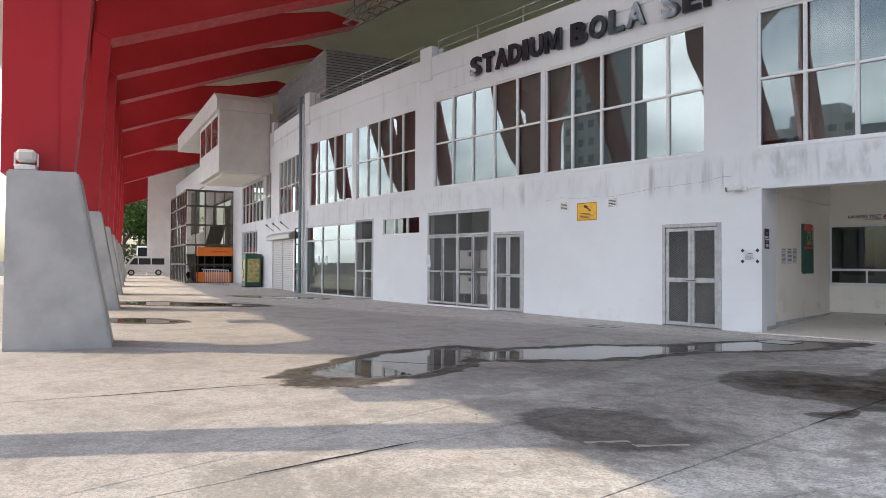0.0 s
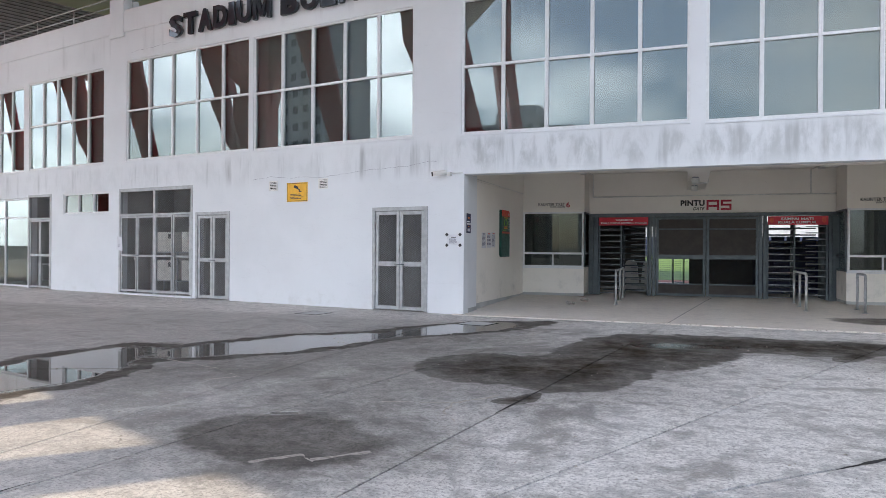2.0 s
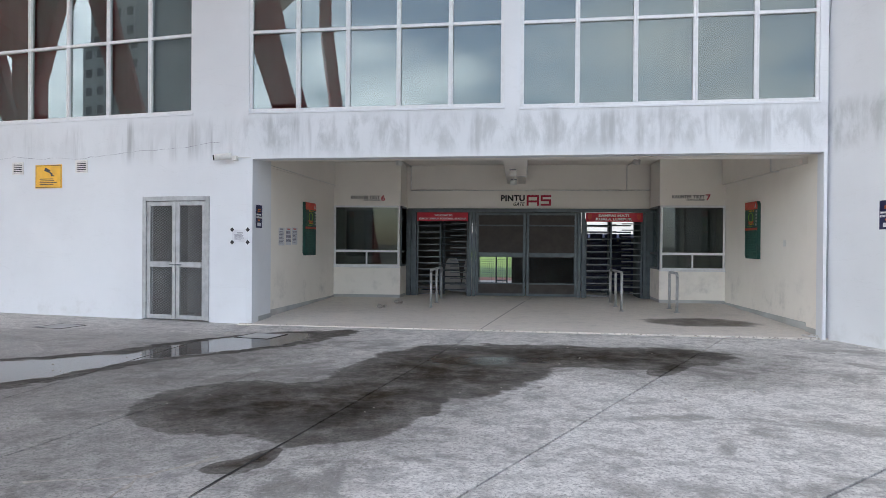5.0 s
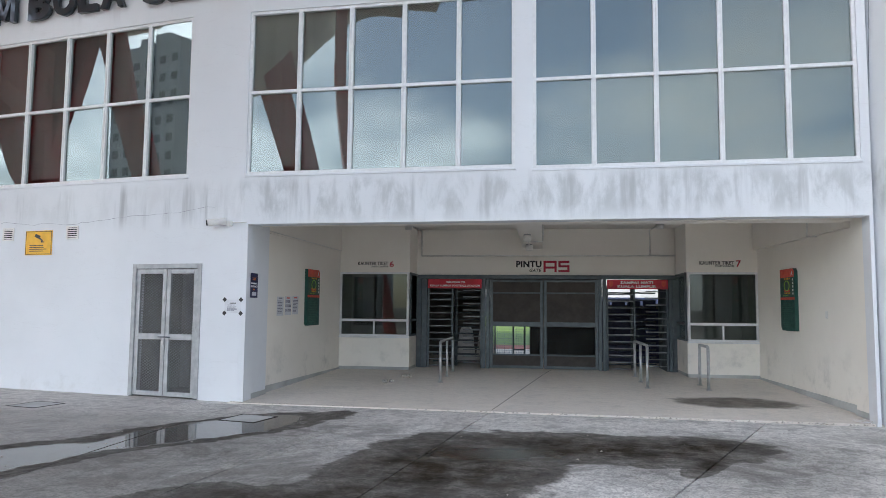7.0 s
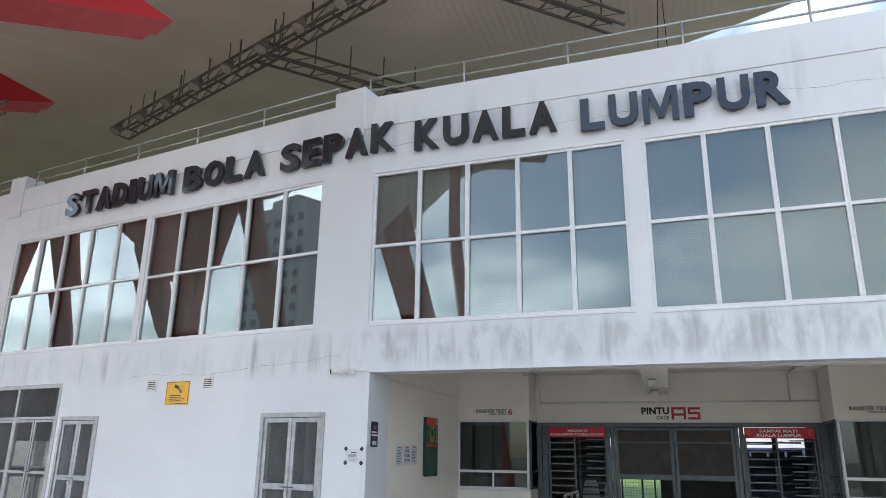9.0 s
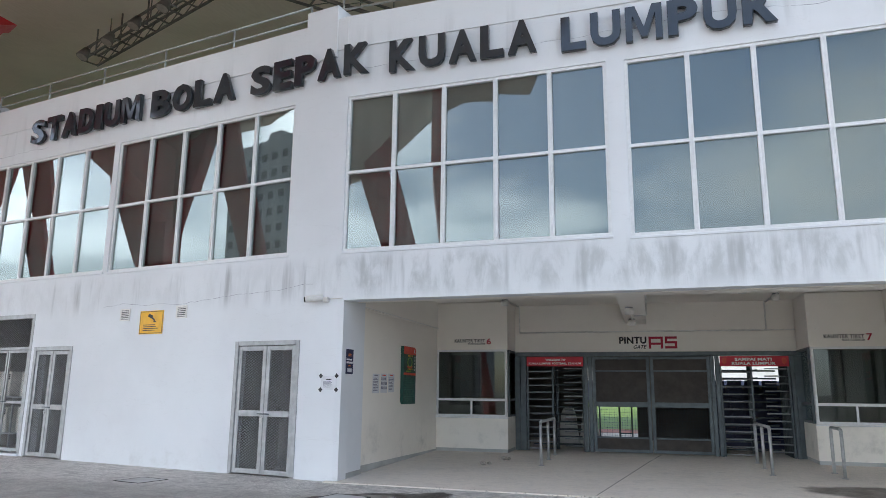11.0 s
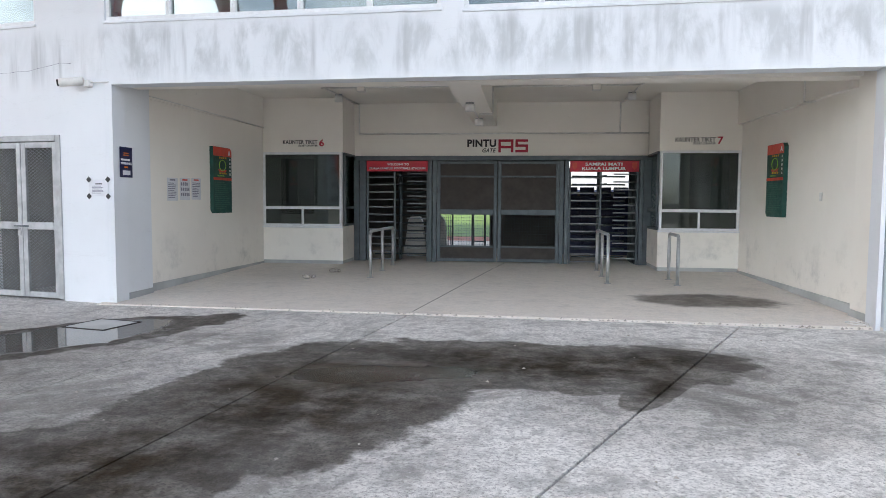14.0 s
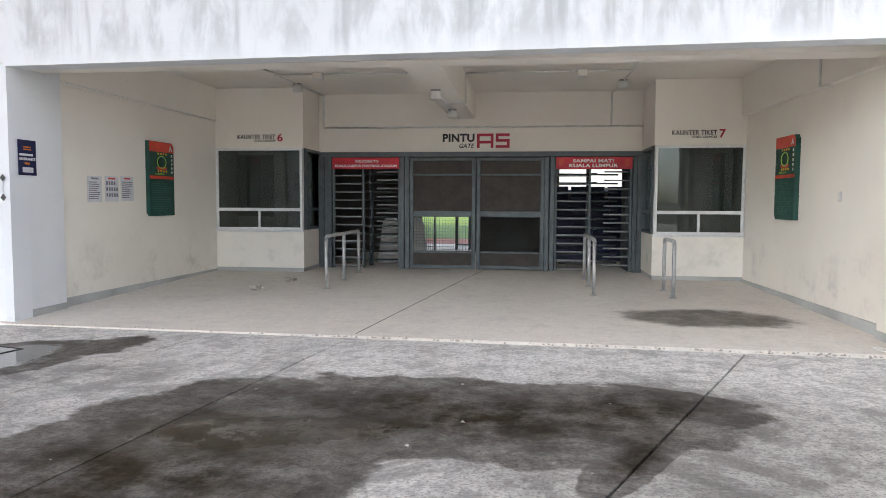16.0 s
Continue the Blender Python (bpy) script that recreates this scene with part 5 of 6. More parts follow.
# ---- signs, vents and camera on the wall ----
for u in (6.58, 8.26):
    v = thing("wall_vent", M1 @ Matrix.Translation((u, -0.02, 2.95)), "small white louvred wall vent", "vent", "wall vents")
    bm = bmesh.new()
    for a in ((0, 0.30, 0, 0.03), (0, 0.30, 0.23, 0.26), (0, 0.03, 0.03, 0.23), (0.27, 0.30, 0.03, 0.23)):
        box(bm, a[0], a[1], 0, 0.02, a[2], a[3])
    part("frame", bm, M_PVC, v)
    part("backing", box(bmesh.new(), 0.03, 0.27, 0.014, 0.019, 0.03, 0.23), M_DARK, v)
    for k in range(5):
        bm = prism(bmesh.new(), [(0.03, 0.04 + k * 0.04), (0.27, 0.04 + k * 0.04), (0.27, 0.06 + k * 0.04), (0.03, 0.06 + k * 0.04)], 0.0, 0.012)
        part("slat", bm, M_PVC, v)
sg = thing("warning_sign", M1 @ Matrix.Translation((7.20, -0.012, 2.65)), "yellow camera surveillance sign on the white wall", "sign")
part("plate", box(bmesh.new(), 0, 0.70, 0, 0.01, 0, 0.49, 0.003), M_YELLOW, sg)
bm = prism(bmesh.new(), [(0.24, 0.37), (0.27, 0.43), (0.40, 0.38), (0.37, 0.32)], -0.003, -0.001)
prism(bm, [(0.36, 0.33), (0.38, 0.35), (0.46, 0.30), (0.46, 0.27), (0.50, 0.27), (0.50, 0.25), (0.42, 0.25), (0.42, 0.29)], -0.003, -0.001)
part("pictogram", bm, M_BLACK, sg, "black camera symbol")
part("print", bars(0.12, 0.58, 0.05, 0.20, 4, -0.001, 11, 0.4), M_BLACK, sg)
bm = bmesh.new()
for a in ((0.015, 0.685, 0.015, 0.025), (0.015, 0.685, 0.465, 0.475), (0.015, 0.025, 0.025, 0.465), (0.675, 0.685, 0.025, 0.465)):
    box(bm, a[0], a[1], -0.002, -0.0005, a[2], a[3])
part("border", bm, M_BLACK, sg)

no = thing("wall_notice", M1 @ Matrix.Translation((11.97, -0.006, 1.53)), "white printed notice taped at its corners with black tape", "notice")
part("sheet", box(bmesh.new(), 0.02, 0.36, 0, 0.003, 0.02, 0.26), M_PAPER, no)
part("print", bars(0.07, 0.31, 0.05, 0.17, 6, -0.001, 3), M_INK, no)
part("heading", box(bmesh.new(), 0.13, 0.25, -0.002, -0.0005, 0.19, 0.205), M_BLACK, no)
for x, z in ((0.02, 0.02), (0.36, 0.02), (0.02, 0.26), (0.36, 0.26)):
    bm = prism(bmesh.new(), [(x - 0.045, z), (x, z - 0.045), (x + 0.045, z), (x, z + 0.045)], -0.006, -0.0025)
    part("tape", bm, M_BLACK, no)

cc = thing("security_camera", M1 @ Matrix.Translation((12.02, 0.0, 3.10)), "white bullet security camera at the wall corner", "camera")
part("bracket", box(bmesh.new(), 0.0, 0.09, -0.09, -0.002, 0.0, 0.09, 0.008), M_PVC, cc)
part("body", tube(bmesh.new(), (0.0, -0.09, 0.08), (-0.26, -0.26, 0.04), 0.06, 14), M_PVC, cc)
part("lens_hood", tube(bmesh.new(), (-0.26, -0.26, 0.04), (-0.28, -0.273, 0.037), 0.05, 14), M_DARK, cc)
part("cable", tube(bmesh.new(), (0.09, -0.05, 0.06), (0.38, -0.02, 0.06), 0.008, 8), M_PVC, cc)

bl = thing("blue_banner", Matrix.Translation((-4.786, 16.085, 1.83)) @ Matrix.Rotation(radians(90), 4, "Z"), "navy entrance banner stuck on the column", "poster", "entrance banners")


def blue_banner(root):
    part("sheet", box(bmesh.new(), 0, 0.32, 0, 0.003, 0, 0.44), M_NAVY, root)
    part("lettering", fit_text(letters("ENTRANCE", 0.05), 0.02, 0.30, 0.185, 0.22, -0.004), M_WHITE, root)
    part("print", bars(0.02, 0.30, 0.235, 0.27, 1, -0.001, 5, 0.8), M_WHITE, root)
    part("print", bars(0.09, 0.24, 0.30, 0.36, 2, -0.001, 6, 0.5), M_ORANGE, root)
    part("print", bars(0.11, 0.21, 0.13, 0.16, 1, -0.001, 6, 0.8), M_ORANGE, root)
    part("footer", box(bmesh.new(), 0.07, 0.26, -0.002, -0.0005, 0.035, 0.10), M_PAPER, root)


blue_banner(bl)
bl2 = thing("blue_banner", JUT @ Matrix.Translation((1.14, -0.005, 1.82)), "navy entrance banner stuck on the side wall", "poster", "entrance banners")
blue_banner(bl2)

for k, u in enumerate((0.60, 1.00, 1.385)):
    pa = thing("paper_notice", WEST @ Matrix.Translation((u, -0.003, 1.49 + 0.01 * k)), "printed paper notice taped on the recess wall", "notice", "paper notices")
    part("sheet", box(bmesh.new(), 0, 0.33, 0, 0.002, 0, 0.38), M_PAPER, pa)
    part("heading", box(bmesh.new(), 0.08, 0.25, -0.002, -0.0005, 0.335, 0.36), M_SIGNRED if k else M_INK, pa)
    if k == 1:
        for q in range(14):
            bm = box(bmesh.new(), 0.03 + 0.06 * (q % 5), 0.07 + 0.06 * (q % 5), -0.002, -0.0005, 0.07 + 0.09 * (q // 5), 0.125 + 0.09 * (q // 5))
            part("pictogram", bm, M_INK, pa)
    else:
        part("print", bars(0.03, 0.30, 0.03, 0.30, 9, -0.001, 21 + k), M_INK, pa)


def gate_board(m, label):
    """Cut-corner stadium plan board: red head, dark green body."""
    b = thing("plan_board", m, label, "sign", "stadium plan boards")
    W, Hh = 0.74, 1.24
    bm = prism(bmesh.new(), [(0.06, 0), (W, 0), (W, Hh - 0.06), (W - 0.06, Hh), (0, Hh), (0, 0.06)], 0, 0.07)
    part("panel", bm, M_SIGNGREEN, b)
    part("head", prism(bmesh.new(), [(0.003, Hh - 0.17), (W - 0.003, Hh - 0.17), (W - 0.003, Hh - 0.063), (W - 0.063, Hh - 0.003), (0.003, Hh - 0.003)], -0.003, -0.0005), M_SIGNRED, b, "red head strip")
    part("band", box(bmesh.new(), 0.003, W - 0.003, -0.003, -0.0005, 0.62, 0.67), M_SIGNRED, b, "red middle strip")
    bm = bmesh.new()
    for k in range(20):
        a, c = 2 * math.pi * k / 20, 2 * math.pi * (k + 1) / 20
        tube(bm, (0.36 + 0.13 * math.cos(a), -0.004, 0.90 + 0.10 * math.sin(a)), (0.36 + 0.13 * math.cos(c), -0.004, 0.90 + 0.10 * math.sin(c)), 0.008, 5)
    part("plan_ring", bm, M_LIME, b)
    part("plan_stand", prism(bmesh.new(), [(0.24, 0.77), (0.48, 0.77), (0.53, 0.82), (0.19, 0.82)], -0.004, -0.001), M_SIGNRED, b)
    for k in range(8):
        x = 0.24 + 0.08 * (k % 4)
        z = 1.025 if k < 4 else 0.735
        part("gate_mark", box(bmesh.new(), x, x + 0.04, -0.004, -0.001, z, z + 0.03), M_YELLOW, b)
    for k in range(5):
        part("column_mark", box(bmesh.new(), W - 0.09, W - 0.05, -0.004, -0.001, 0.72 + 0.07 * k, 0.76 + 0.07 * k), M_WHITE, b)
    part("title", bars(0.15, 0.60, 0.685, 0.715, 2, -0.001, 31, 0.5), M_LIME, b)
    part("print", bars(0.06, W - 0.06, 0.05, 0.58, 14, -0.001, 32, 0.16), M_SIGNTEXT, b)
    part("code", fit_text(letters("A", 0.1), W - 0.15, W - 0.06, Hh - 0.14, Hh - 0.05, -0.005), M_PAPER, b)
    return b


gate_board(WEST @ Matrix.Translation((2.06, -0.072, 1.26)), "dark green and red stadium plan board on the recess wall")
gate_board(EAST @ Matrix.Translation((1.57, -0.072, 1.28)), "dark green and red stadium plan board on the recess wall")

# ---- ceiling lamps and conduits of the recess ----
for x, y, z in ((-2.97, 18.7, 3.72), (-2.88, 21.0, 3.72), (0.06, 18.65, 3.20), (0.06, 20.95, 3.20), (3.12, 21.15, 3.72)):
    d = thing("ceiling_lamp", Matrix.Translation((x, y, z)), "small white surface ceiling lamp", "lamp", "ceiling lamps")
    part("base", tube(bmesh.new(), (0, 0, 0), (0, 0, -0.03), 0.075, 16), M_GREY, d)
    part("shade", tube(bmesh.new(), (0, 0, -0.03), (0, 0, -0.15), 0.09, 16, 0.085), M_PVC, d)
for x, y in ((-2.15, 19.95), (2.32, 20.1)):
    d = thing("junction_box", Matrix.Translation((x, y, 3.72)), "small white junction box on the ceiling", "box", "junction boxes")
    part("case", box(bmesh.new(), -0.08, 0.08, -0.08, 0.08, -0.12, -0.002, 0.008), M_PVC, d)
    part("lid", box(bmesh.new(), -0.07, 0.07, -0.086, -0.08, -0.11, -0.02), M_CREAM, d)
co = thing("conduit", Matrix.Translation((0, 0, 3.70)), "white electric conduit run along the recess ceiling", "conduit")
for p, q in (((-2.97, 20.02, 0), (-0.13, 20.02, 0)), ((0.38, 20.12, 0), (3.12, 20.12, 0)), ((-2.97, 18.7, 0), (-2.80, 22.38, 0)), ((3.18, 18.6, 0), (3.10, 22.38, 0)), ((0.38, 20.12, 0), (0.38, 20.12, -0.5)), ((0.12, 20.12, -0.515), (0.38, 20.12, -0.515)), ((0.06, 18.65, -0.515), (0.06, 22.3, -0.515)),
             ((-2.78, 22.4, 0), (-2.78, 22.4, -0.68)), ((-2.78, 22.4, -0.67), (3.70, 22.4, -0.67)), ((3.06, 22.4, 0), (3.06, 22.4, -0.69))):
    part("tube", tube(bmesh.new(), p, q, 0.017, 8), M_PVC, co)
co = thing("conduit", WEST, "grey cable along the recess side wall", "conduit")
part("tube", tube(bmesh.new(), (0.05, -0.045, 3.12), (WEST_N - 0.05, -0.045, 3.08), 0.010, 8), M_PVC, co)
co = thing("conduit", EAST, "white conduit drop on the recess side wall", "conduit")
part("tube", tube(bmesh.new(), (3.11, -0.118, 3.7), (3.13, -0.118, 3.06), 0.016, 8), M_PVC, co)
part("tube", tube(bmesh.new(), (3.13, -0.118, 3.06), (3.52, -0.118, 3.02), 0.016, 8), M_PVC, co)

# rubble on the recess floor
for k, (x, y, r) in enumerate(((-2.95, 18.95, 0.075), (-2.85, 19.05, 0.05), (-2.72, 19.95, 0.07), (-2.62, 20.0, 0.05))):
    bm = bmesh.new()
    bmesh.ops.create_icosphere(bm, subdivisions=2, radius=r)
    for v in bm.verts:
        v.co *= 1 + 0.35 * noise.noise(v.co * 14 + Vector((k * 5, 0, 0)))
        v.co.z = v.co.z * 0.6
    ob = link("stone", bm, M_STONE, Matrix.Translation((x, y, floor_z(y) + r * 0.48)))
    tagged(ob, "small broken lump of concrete on the floor", "stone", "rubble")

# manhole covers flush in the apron
for x, y in ((-8.05, 15.05), (-4.02, 14.37)):
    mh = thing("manhole_cover", Matrix.Translation((x, y, 0.0)) @ Matrix.Rotation(radians(-12), 4, "Z"), "square concrete manhole cover flush with the apron", "manhole cover", "manholes")
    part("lid", box(bmesh.new(), -0.28, 0.28, -0.27, 0.27, -0.03, 0.006, 0.003), M_PLINTH, mh)
    bm = bmesh.new()
    for a in ((-0.32, 0.32, -0.31, -0.285), (-0.32, 0.32, 0.285, 0.31), (-0.32, -0.295, -0.285, 0.285), (0.295, 0.32, -0.285, 0.285)):
        box(bm, a[0], a[1], a[2], a[3], -0.03, 0.005)
    part("rim", bm, M_JOINT, mh)

# socket, hanging wire and dirt marks on the side walls
so = thing("wall_socket", EAST @ Matrix.Translation((3.53, -0.002, 1.55)), "small white blank socket plate on the recess wall", "socket")
part("plate", box(bmesh.new(), 0, 0.09, -0.012, 0, 0, 0.13, 0.004), M_PVC, so)
part("screw", tube(bmesh.new(), (0.045, -0.015, 0.02), (0.045, -0.011, 0.02), 0.006, 8), M_STEEL, so)
wr = thing("loose_wire", JUT @ Matrix.Translation((0.12, -0.02, 0)), "thin loose grey wire hanging down the side wall", "wire")
prev = (0.0, 0.0, 8.0)
for k in range(1, 17):
    nxt = (0.05 * math.sin(k * 0.55) - 0.006 * k, -0.005, 8.0 - 0.49 * k)
    part("strand", tube(bmesh.new(), prev, nxt, 0.006, 5), M_GREY, wr)
    prev = nxt
coil = bmesh.new()
for k in range(14):
    a, c = k * 0.6, (k + 1) * 0.6
    tube(coil, (-0.25 + 0.16 * math.cos(a), -0.15 + 0.1 * math.sin(a), 0.02 + 0.002 * k), (-0.25 + 0.16 * math.cos(c), -0.15 + 0.1 * math.sin(c), 0.022 + 0.002 * k), 0.007, 5)
part("coil", coil, M_PVC, wr, "pale wire coil on the floor")

# ---- raised letters along the facade ----
fl = thing("facade_lettering", Matrix.Translation((-4.8, 15.95, 7.42)), "large dark metal stadium name letters fixed on the parapet", "sign")


def raised(word, start, end, base):
    """Spread one word between two distances along bays 1 and 0; each letter is a part."""
    n1 = POSE[1][1]
    widths = {"M": 1.18, "I": 0.42, "L": 0.84, "E": 0.9, "P": 0.95}
    ws = [widths.get(c, 1.0) for c in word]
    gap = 0.16
    unit = (end - start) / (sum(ws) + gap * (len(word) - 1))
    pos = start
    for c, w in zip(word, ws):
        if c == "M":
            bm = prism(bmesh.new(), [(x * w * unit, z * 0.62) for x, z in ((0, 0), (0, 1), (0.27, 1), (0.5, 0.36), (0.73, 1), (1, 1), (1, 0), (0.81, 0), (0.81, 0.74), (0.585, 0.1), (0.415, 0.1), (0.19, 0.74), (0.19, 0))], -0.15, -0.05)
        else:
            bm = fit_text(letters(c, 0.7, 0.05, bold=0.038), 0, w * unit, 0, 0.62, -0.10)
        b, u = (1, pos) if pos + w * unit / 2 < n1 else (0, pos - n1)
        m = fl.matrix_basis.inverted() @ POSE[b][0] @ Matrix.Translation((u, 0, base))
        part("letter", bm, M_LETTER, fl, "", m)
        pos += (w + gap) * unit


for word, a, c, base in (("STADIUM", 2.77, 6.70, 7.50), ("BOLA", 7.07, 9.53, 7.47), ("SEPAK", 9.99, 12.80, 7.42), ("KUALA", 13.23, 16.0, 7.34), ("LUMPUR", 16.43, 19.80, 7.25)):
    raised(word, a, c, base)

# ---- tube railing on the parapet ----
for b, u0, u1, n in ((0, -0.25, 10.1, 6), (1, 0.65, 11.2, 6), (2, 0.6, 9.6, 5), (3, 0.6, 6.6, 4)):
    r = thing("parapet_railing", POSE[b][0] @ Matrix.Translation((0, 0.2, PARAPET + 0.06)), "grey tube railing along the parapet", "railing", "parapet railings")
    for z in (0.3, 0.58):
        part("rail", tube(bmesh.new(), (u0, 0, z), (u1, 0, z), 0.022, 8), M_STEEL, r)
    for k in range(n):
        u = u0 + (u1 - u0) * k / (n - 1)
        part("post", tube(bmesh.new(), (u, 0, 0), (u, 0, 0.58), 0.022, 8), M_STEEL, r)

# ---- louvred plant enclosure on the deck ----
LV, _ = frame_along((-36.4, 25.95), (-27.2, 22.2))
lb = thing("plant_enclosure", LV @ Matrix.Translation((0, 0, 8.32)), "grey louvred plant enclosure on the roof deck", "enclosure")
part("backing", box(bmesh.new(), 0.1, 9.83, 0.1, 4.55, 0, 3.6), M_LOUVREGAP, lb)
for k in range(26):
    z = 0.10 + k * 0.138
    bm = bmesh.new()
    prism(bm, [(0, z), (9.93, z), (9.93, z + 0.085), (0, z + 0.085)], 0.0, 0.06)
    part("slat", bm, M_LOUVRE, lb)
    part("slat", box(bmesh.new(), 9.87, 9.935, 0.06, 4.65, z, z + 0.085), M_LOUVRE, lb)
part("roof", box(bmesh.new(), 0.0, 9.95, -0.02, 4.68, 3.68, 3.74), M_LOUVRE, lb)

# ---- projecting upper box with canopy, glazed stair tower, end wall ----
ub = thing("upper_box", M4 @ Matrix.Translation((0.7, 0, 6.4)), "white clad upper room projecting from the stand", "building part")
part("shell", box(bmesh.new(), 0, 6.9, -2.8, -0.02, 0, 3.4, 0.02), M_CLAD, ub)
part("soffit_rib", box(bmesh.new(), 0.3, 6.6, -2.5, -0.4, -0.12, -0.004), M_CREAM, ub)
bm = prism(bmesh.new(), [(-10.2, 3.41), (7.05, 3.41), (7.05, 4.0), (6.2, 4.45), (-10.2, 4.45)], -2.95, 0.1)
part("canopy", bm, M_CLAD, ub, "grey canopy fascia")
for k in range(3):
    part("window", box(bmesh.new(), 0.6 + 2.1 * k, 2.3 + 2.1 * k, -2.84, -2.805, 1.5, 3.1), M_GLASS, ub)
part("side_strip", box(bmesh.new(), 6.905, 6.93, -2.8, -0.05, 3.0, 3.39), M_CLAD, ub)

tw = thing("stair_tower", M4 @ Matrix.Translation((-12.0, 0, 0)), "bronze framed glazed stair tower", "stair tower")
TL, TD, TH = 9.0, 3.1, 6.38
for z in (0.0, 1.2, 2.55, 3.9, 5.2, 6.25):
    bm = bmesh.new()
    box(bm, TL - 0.06, TL, -TD, 0, z, z + 0.12)
    box(bm, 0, TL - 0.061, -TD, -TD + 0.06, z, z + 0.12)
    part("rail", bm, M_BROWN, tw)
for k in range(6):
    y = -TD + TD * k / 5
    part("mullion", box(bmesh.new(), TL - 0.05, TL + 0.02, y - 0.03, y + 0.03, 0, TH), M_BROWN, tw)
for k in range(10):
    x = TL * k / 10
    part("mullion", box(bmesh.new(), x - 0.03, x + 0.03, -TD - 0.02, -TD + 0.05, 0, TH), M_BROWN, tw)
part("pane", box(bmesh.new(), TL - 0.035, TL - 0.025, -TD + 0.06, 0, 0.1, TH), M_TOWERGLASS, tw)
part("pane", box(bmesh.new(), 0, TL - 0.07, -TD + 0.02, -TD + 0.03, 0.1, TH), M_TOWERGLASS, tw)
bm = bmesh.new()
for k in range(12):
    box(bm, 6.5 - 0.28 * k, 6.78 - 0.28 * k, -2.4, -1.2, 0.17 * k, 0.17 * (k + 1))
for k in range(12):
    box(bm, 3.4 + 0.28 * k, 3.68 + 0.28 * k, -1.15, -0.1, 2.04 + 0.17 * k, 2.04 + 0.17 * (k + 1))
part("stair", bm, M_CLAD, tw, "pale concrete stair flights")
part("landing", box(bmesh.new(), 2.2, 3.4, -2.4, -0.1, 1.9, 2.04), M_CLAD, tw)
structure("wall_front_6", pierced(-40, 0, -0.1, 10.0, 0.3, [(-11.5, -4, 0.2, 6.0), (-24, -16, 4.0, 8)]), M_WALL, "white painted rendered stadium wall", M4, "wall")
bm = box(bmesh.new(), -40, 8, 6.0, 6.2, 0, 8)
structure("wall_back_6", bm, M_INNER, "plain inner wall", M4, "wall")

EW, EW_N = frame_along((-76.5, 37.2), (-73.6, 40.2))
ew = thing("end_pylon", EW, "tall pinkish concrete end wall of the stand", "wall")
part("slab", box(bmesh.new(), 0, EW_N, 0, 6.0, -0.05, 13.8, 0.05), M_PINKWALL, ew)
part("cap", box(bmesh.new(), 0.4, EW_N + 0.05, -0.05, 6.0, 13.8, 14.1, 0.03), M_PINKWALL, ew)

kb = thing("orange_kiosk", M4 @ Matrix.Translation((-2.7, -2.4, 0)) @ Matrix.Rotation(radians(90), 4, "Z"), "orange and black sales kiosk under the stand", "kiosk")
part("header", box(bmesh.new(), 0, 2.35, 0, 0.6, 1.85, 2.45, 0.02), M_ORANGE, kb, "orange header board")
part("print", box(bmesh.new(), 1.0, 2.0, -0.006, -0.001, 2.1, 2.18), M_SIGNRED, kb)
part("counter", box(bmesh.new(), 0, 2.35, 0, 0.6, 0.05, 0.75, 0.02), M_ORANGE, kb)
for x in (0.04, 2.31):
    for y in (0.04, 0.56):
        part("post", box(bmesh.new(), x - 0.04, x + 0.04, y - 0.04, y + 0.04, 0.0, 1.85), M_BLACK, kb)
part("shelf", box(bmesh.new(), 0.08, 2.27, 0.08, 0.52, 1.1, 1.14), M_BLACK, kb)
part("back", box(bmesh.new(), 0.05, 2.30, 0.54, 0.59, 0.75, 1.85), M_DARK, kb)

# tube hoop fence in front of the tower
fa, fn = frame_along((-46.4, 26.0), (-38.0, 23.6))
fe = thing("tube_fence", fa, "row of galvanised tube hoops guarding the tower", "fence")
part("rail", tube(bmesh.new(), (0, 0, 0.95), (fn, 0, 0.95), 0.03, 8), M_STEEL, fe)
part("rail", tube(bmesh.new(), (0, 0, 0.95), (-0.4, 3.0, 0.95), 0.03, 8), M_STEEL, fe)
for k in range(17):
    u = fn * k / 16
    part("post", tube(bmesh.new(), (u, 0, 0), (u, 0, 0.95), 0.03, 8), M_STEEL, fe)
for k in range(5):
    part("post", tube(bmesh.new(), (-0.4 * k / 4, 3.0 * k / 4, 0), (-0.4 * k / 4, 3.0 * k / 4, 0.95), 0.03, 8), M_STEEL, fe)


# ---- red pylons on concrete plinths, carrying the roof ----
ROW = Vector((0.908, -0.419, 0))
INW = Vector((0.419, 0.908, 0))
BASE = Vector((-12.6, 4.7, 0))


def row_pose(s, a=0.0, z=0.0):
    p = BASE + ROW * s + INW * a
    return Matrix(((INW.x, -ROW.x, 0, p.x), (INW.y, -ROW.y, 0, p.y), (0, 0, 1, z), (0, 0, 0, 1)))


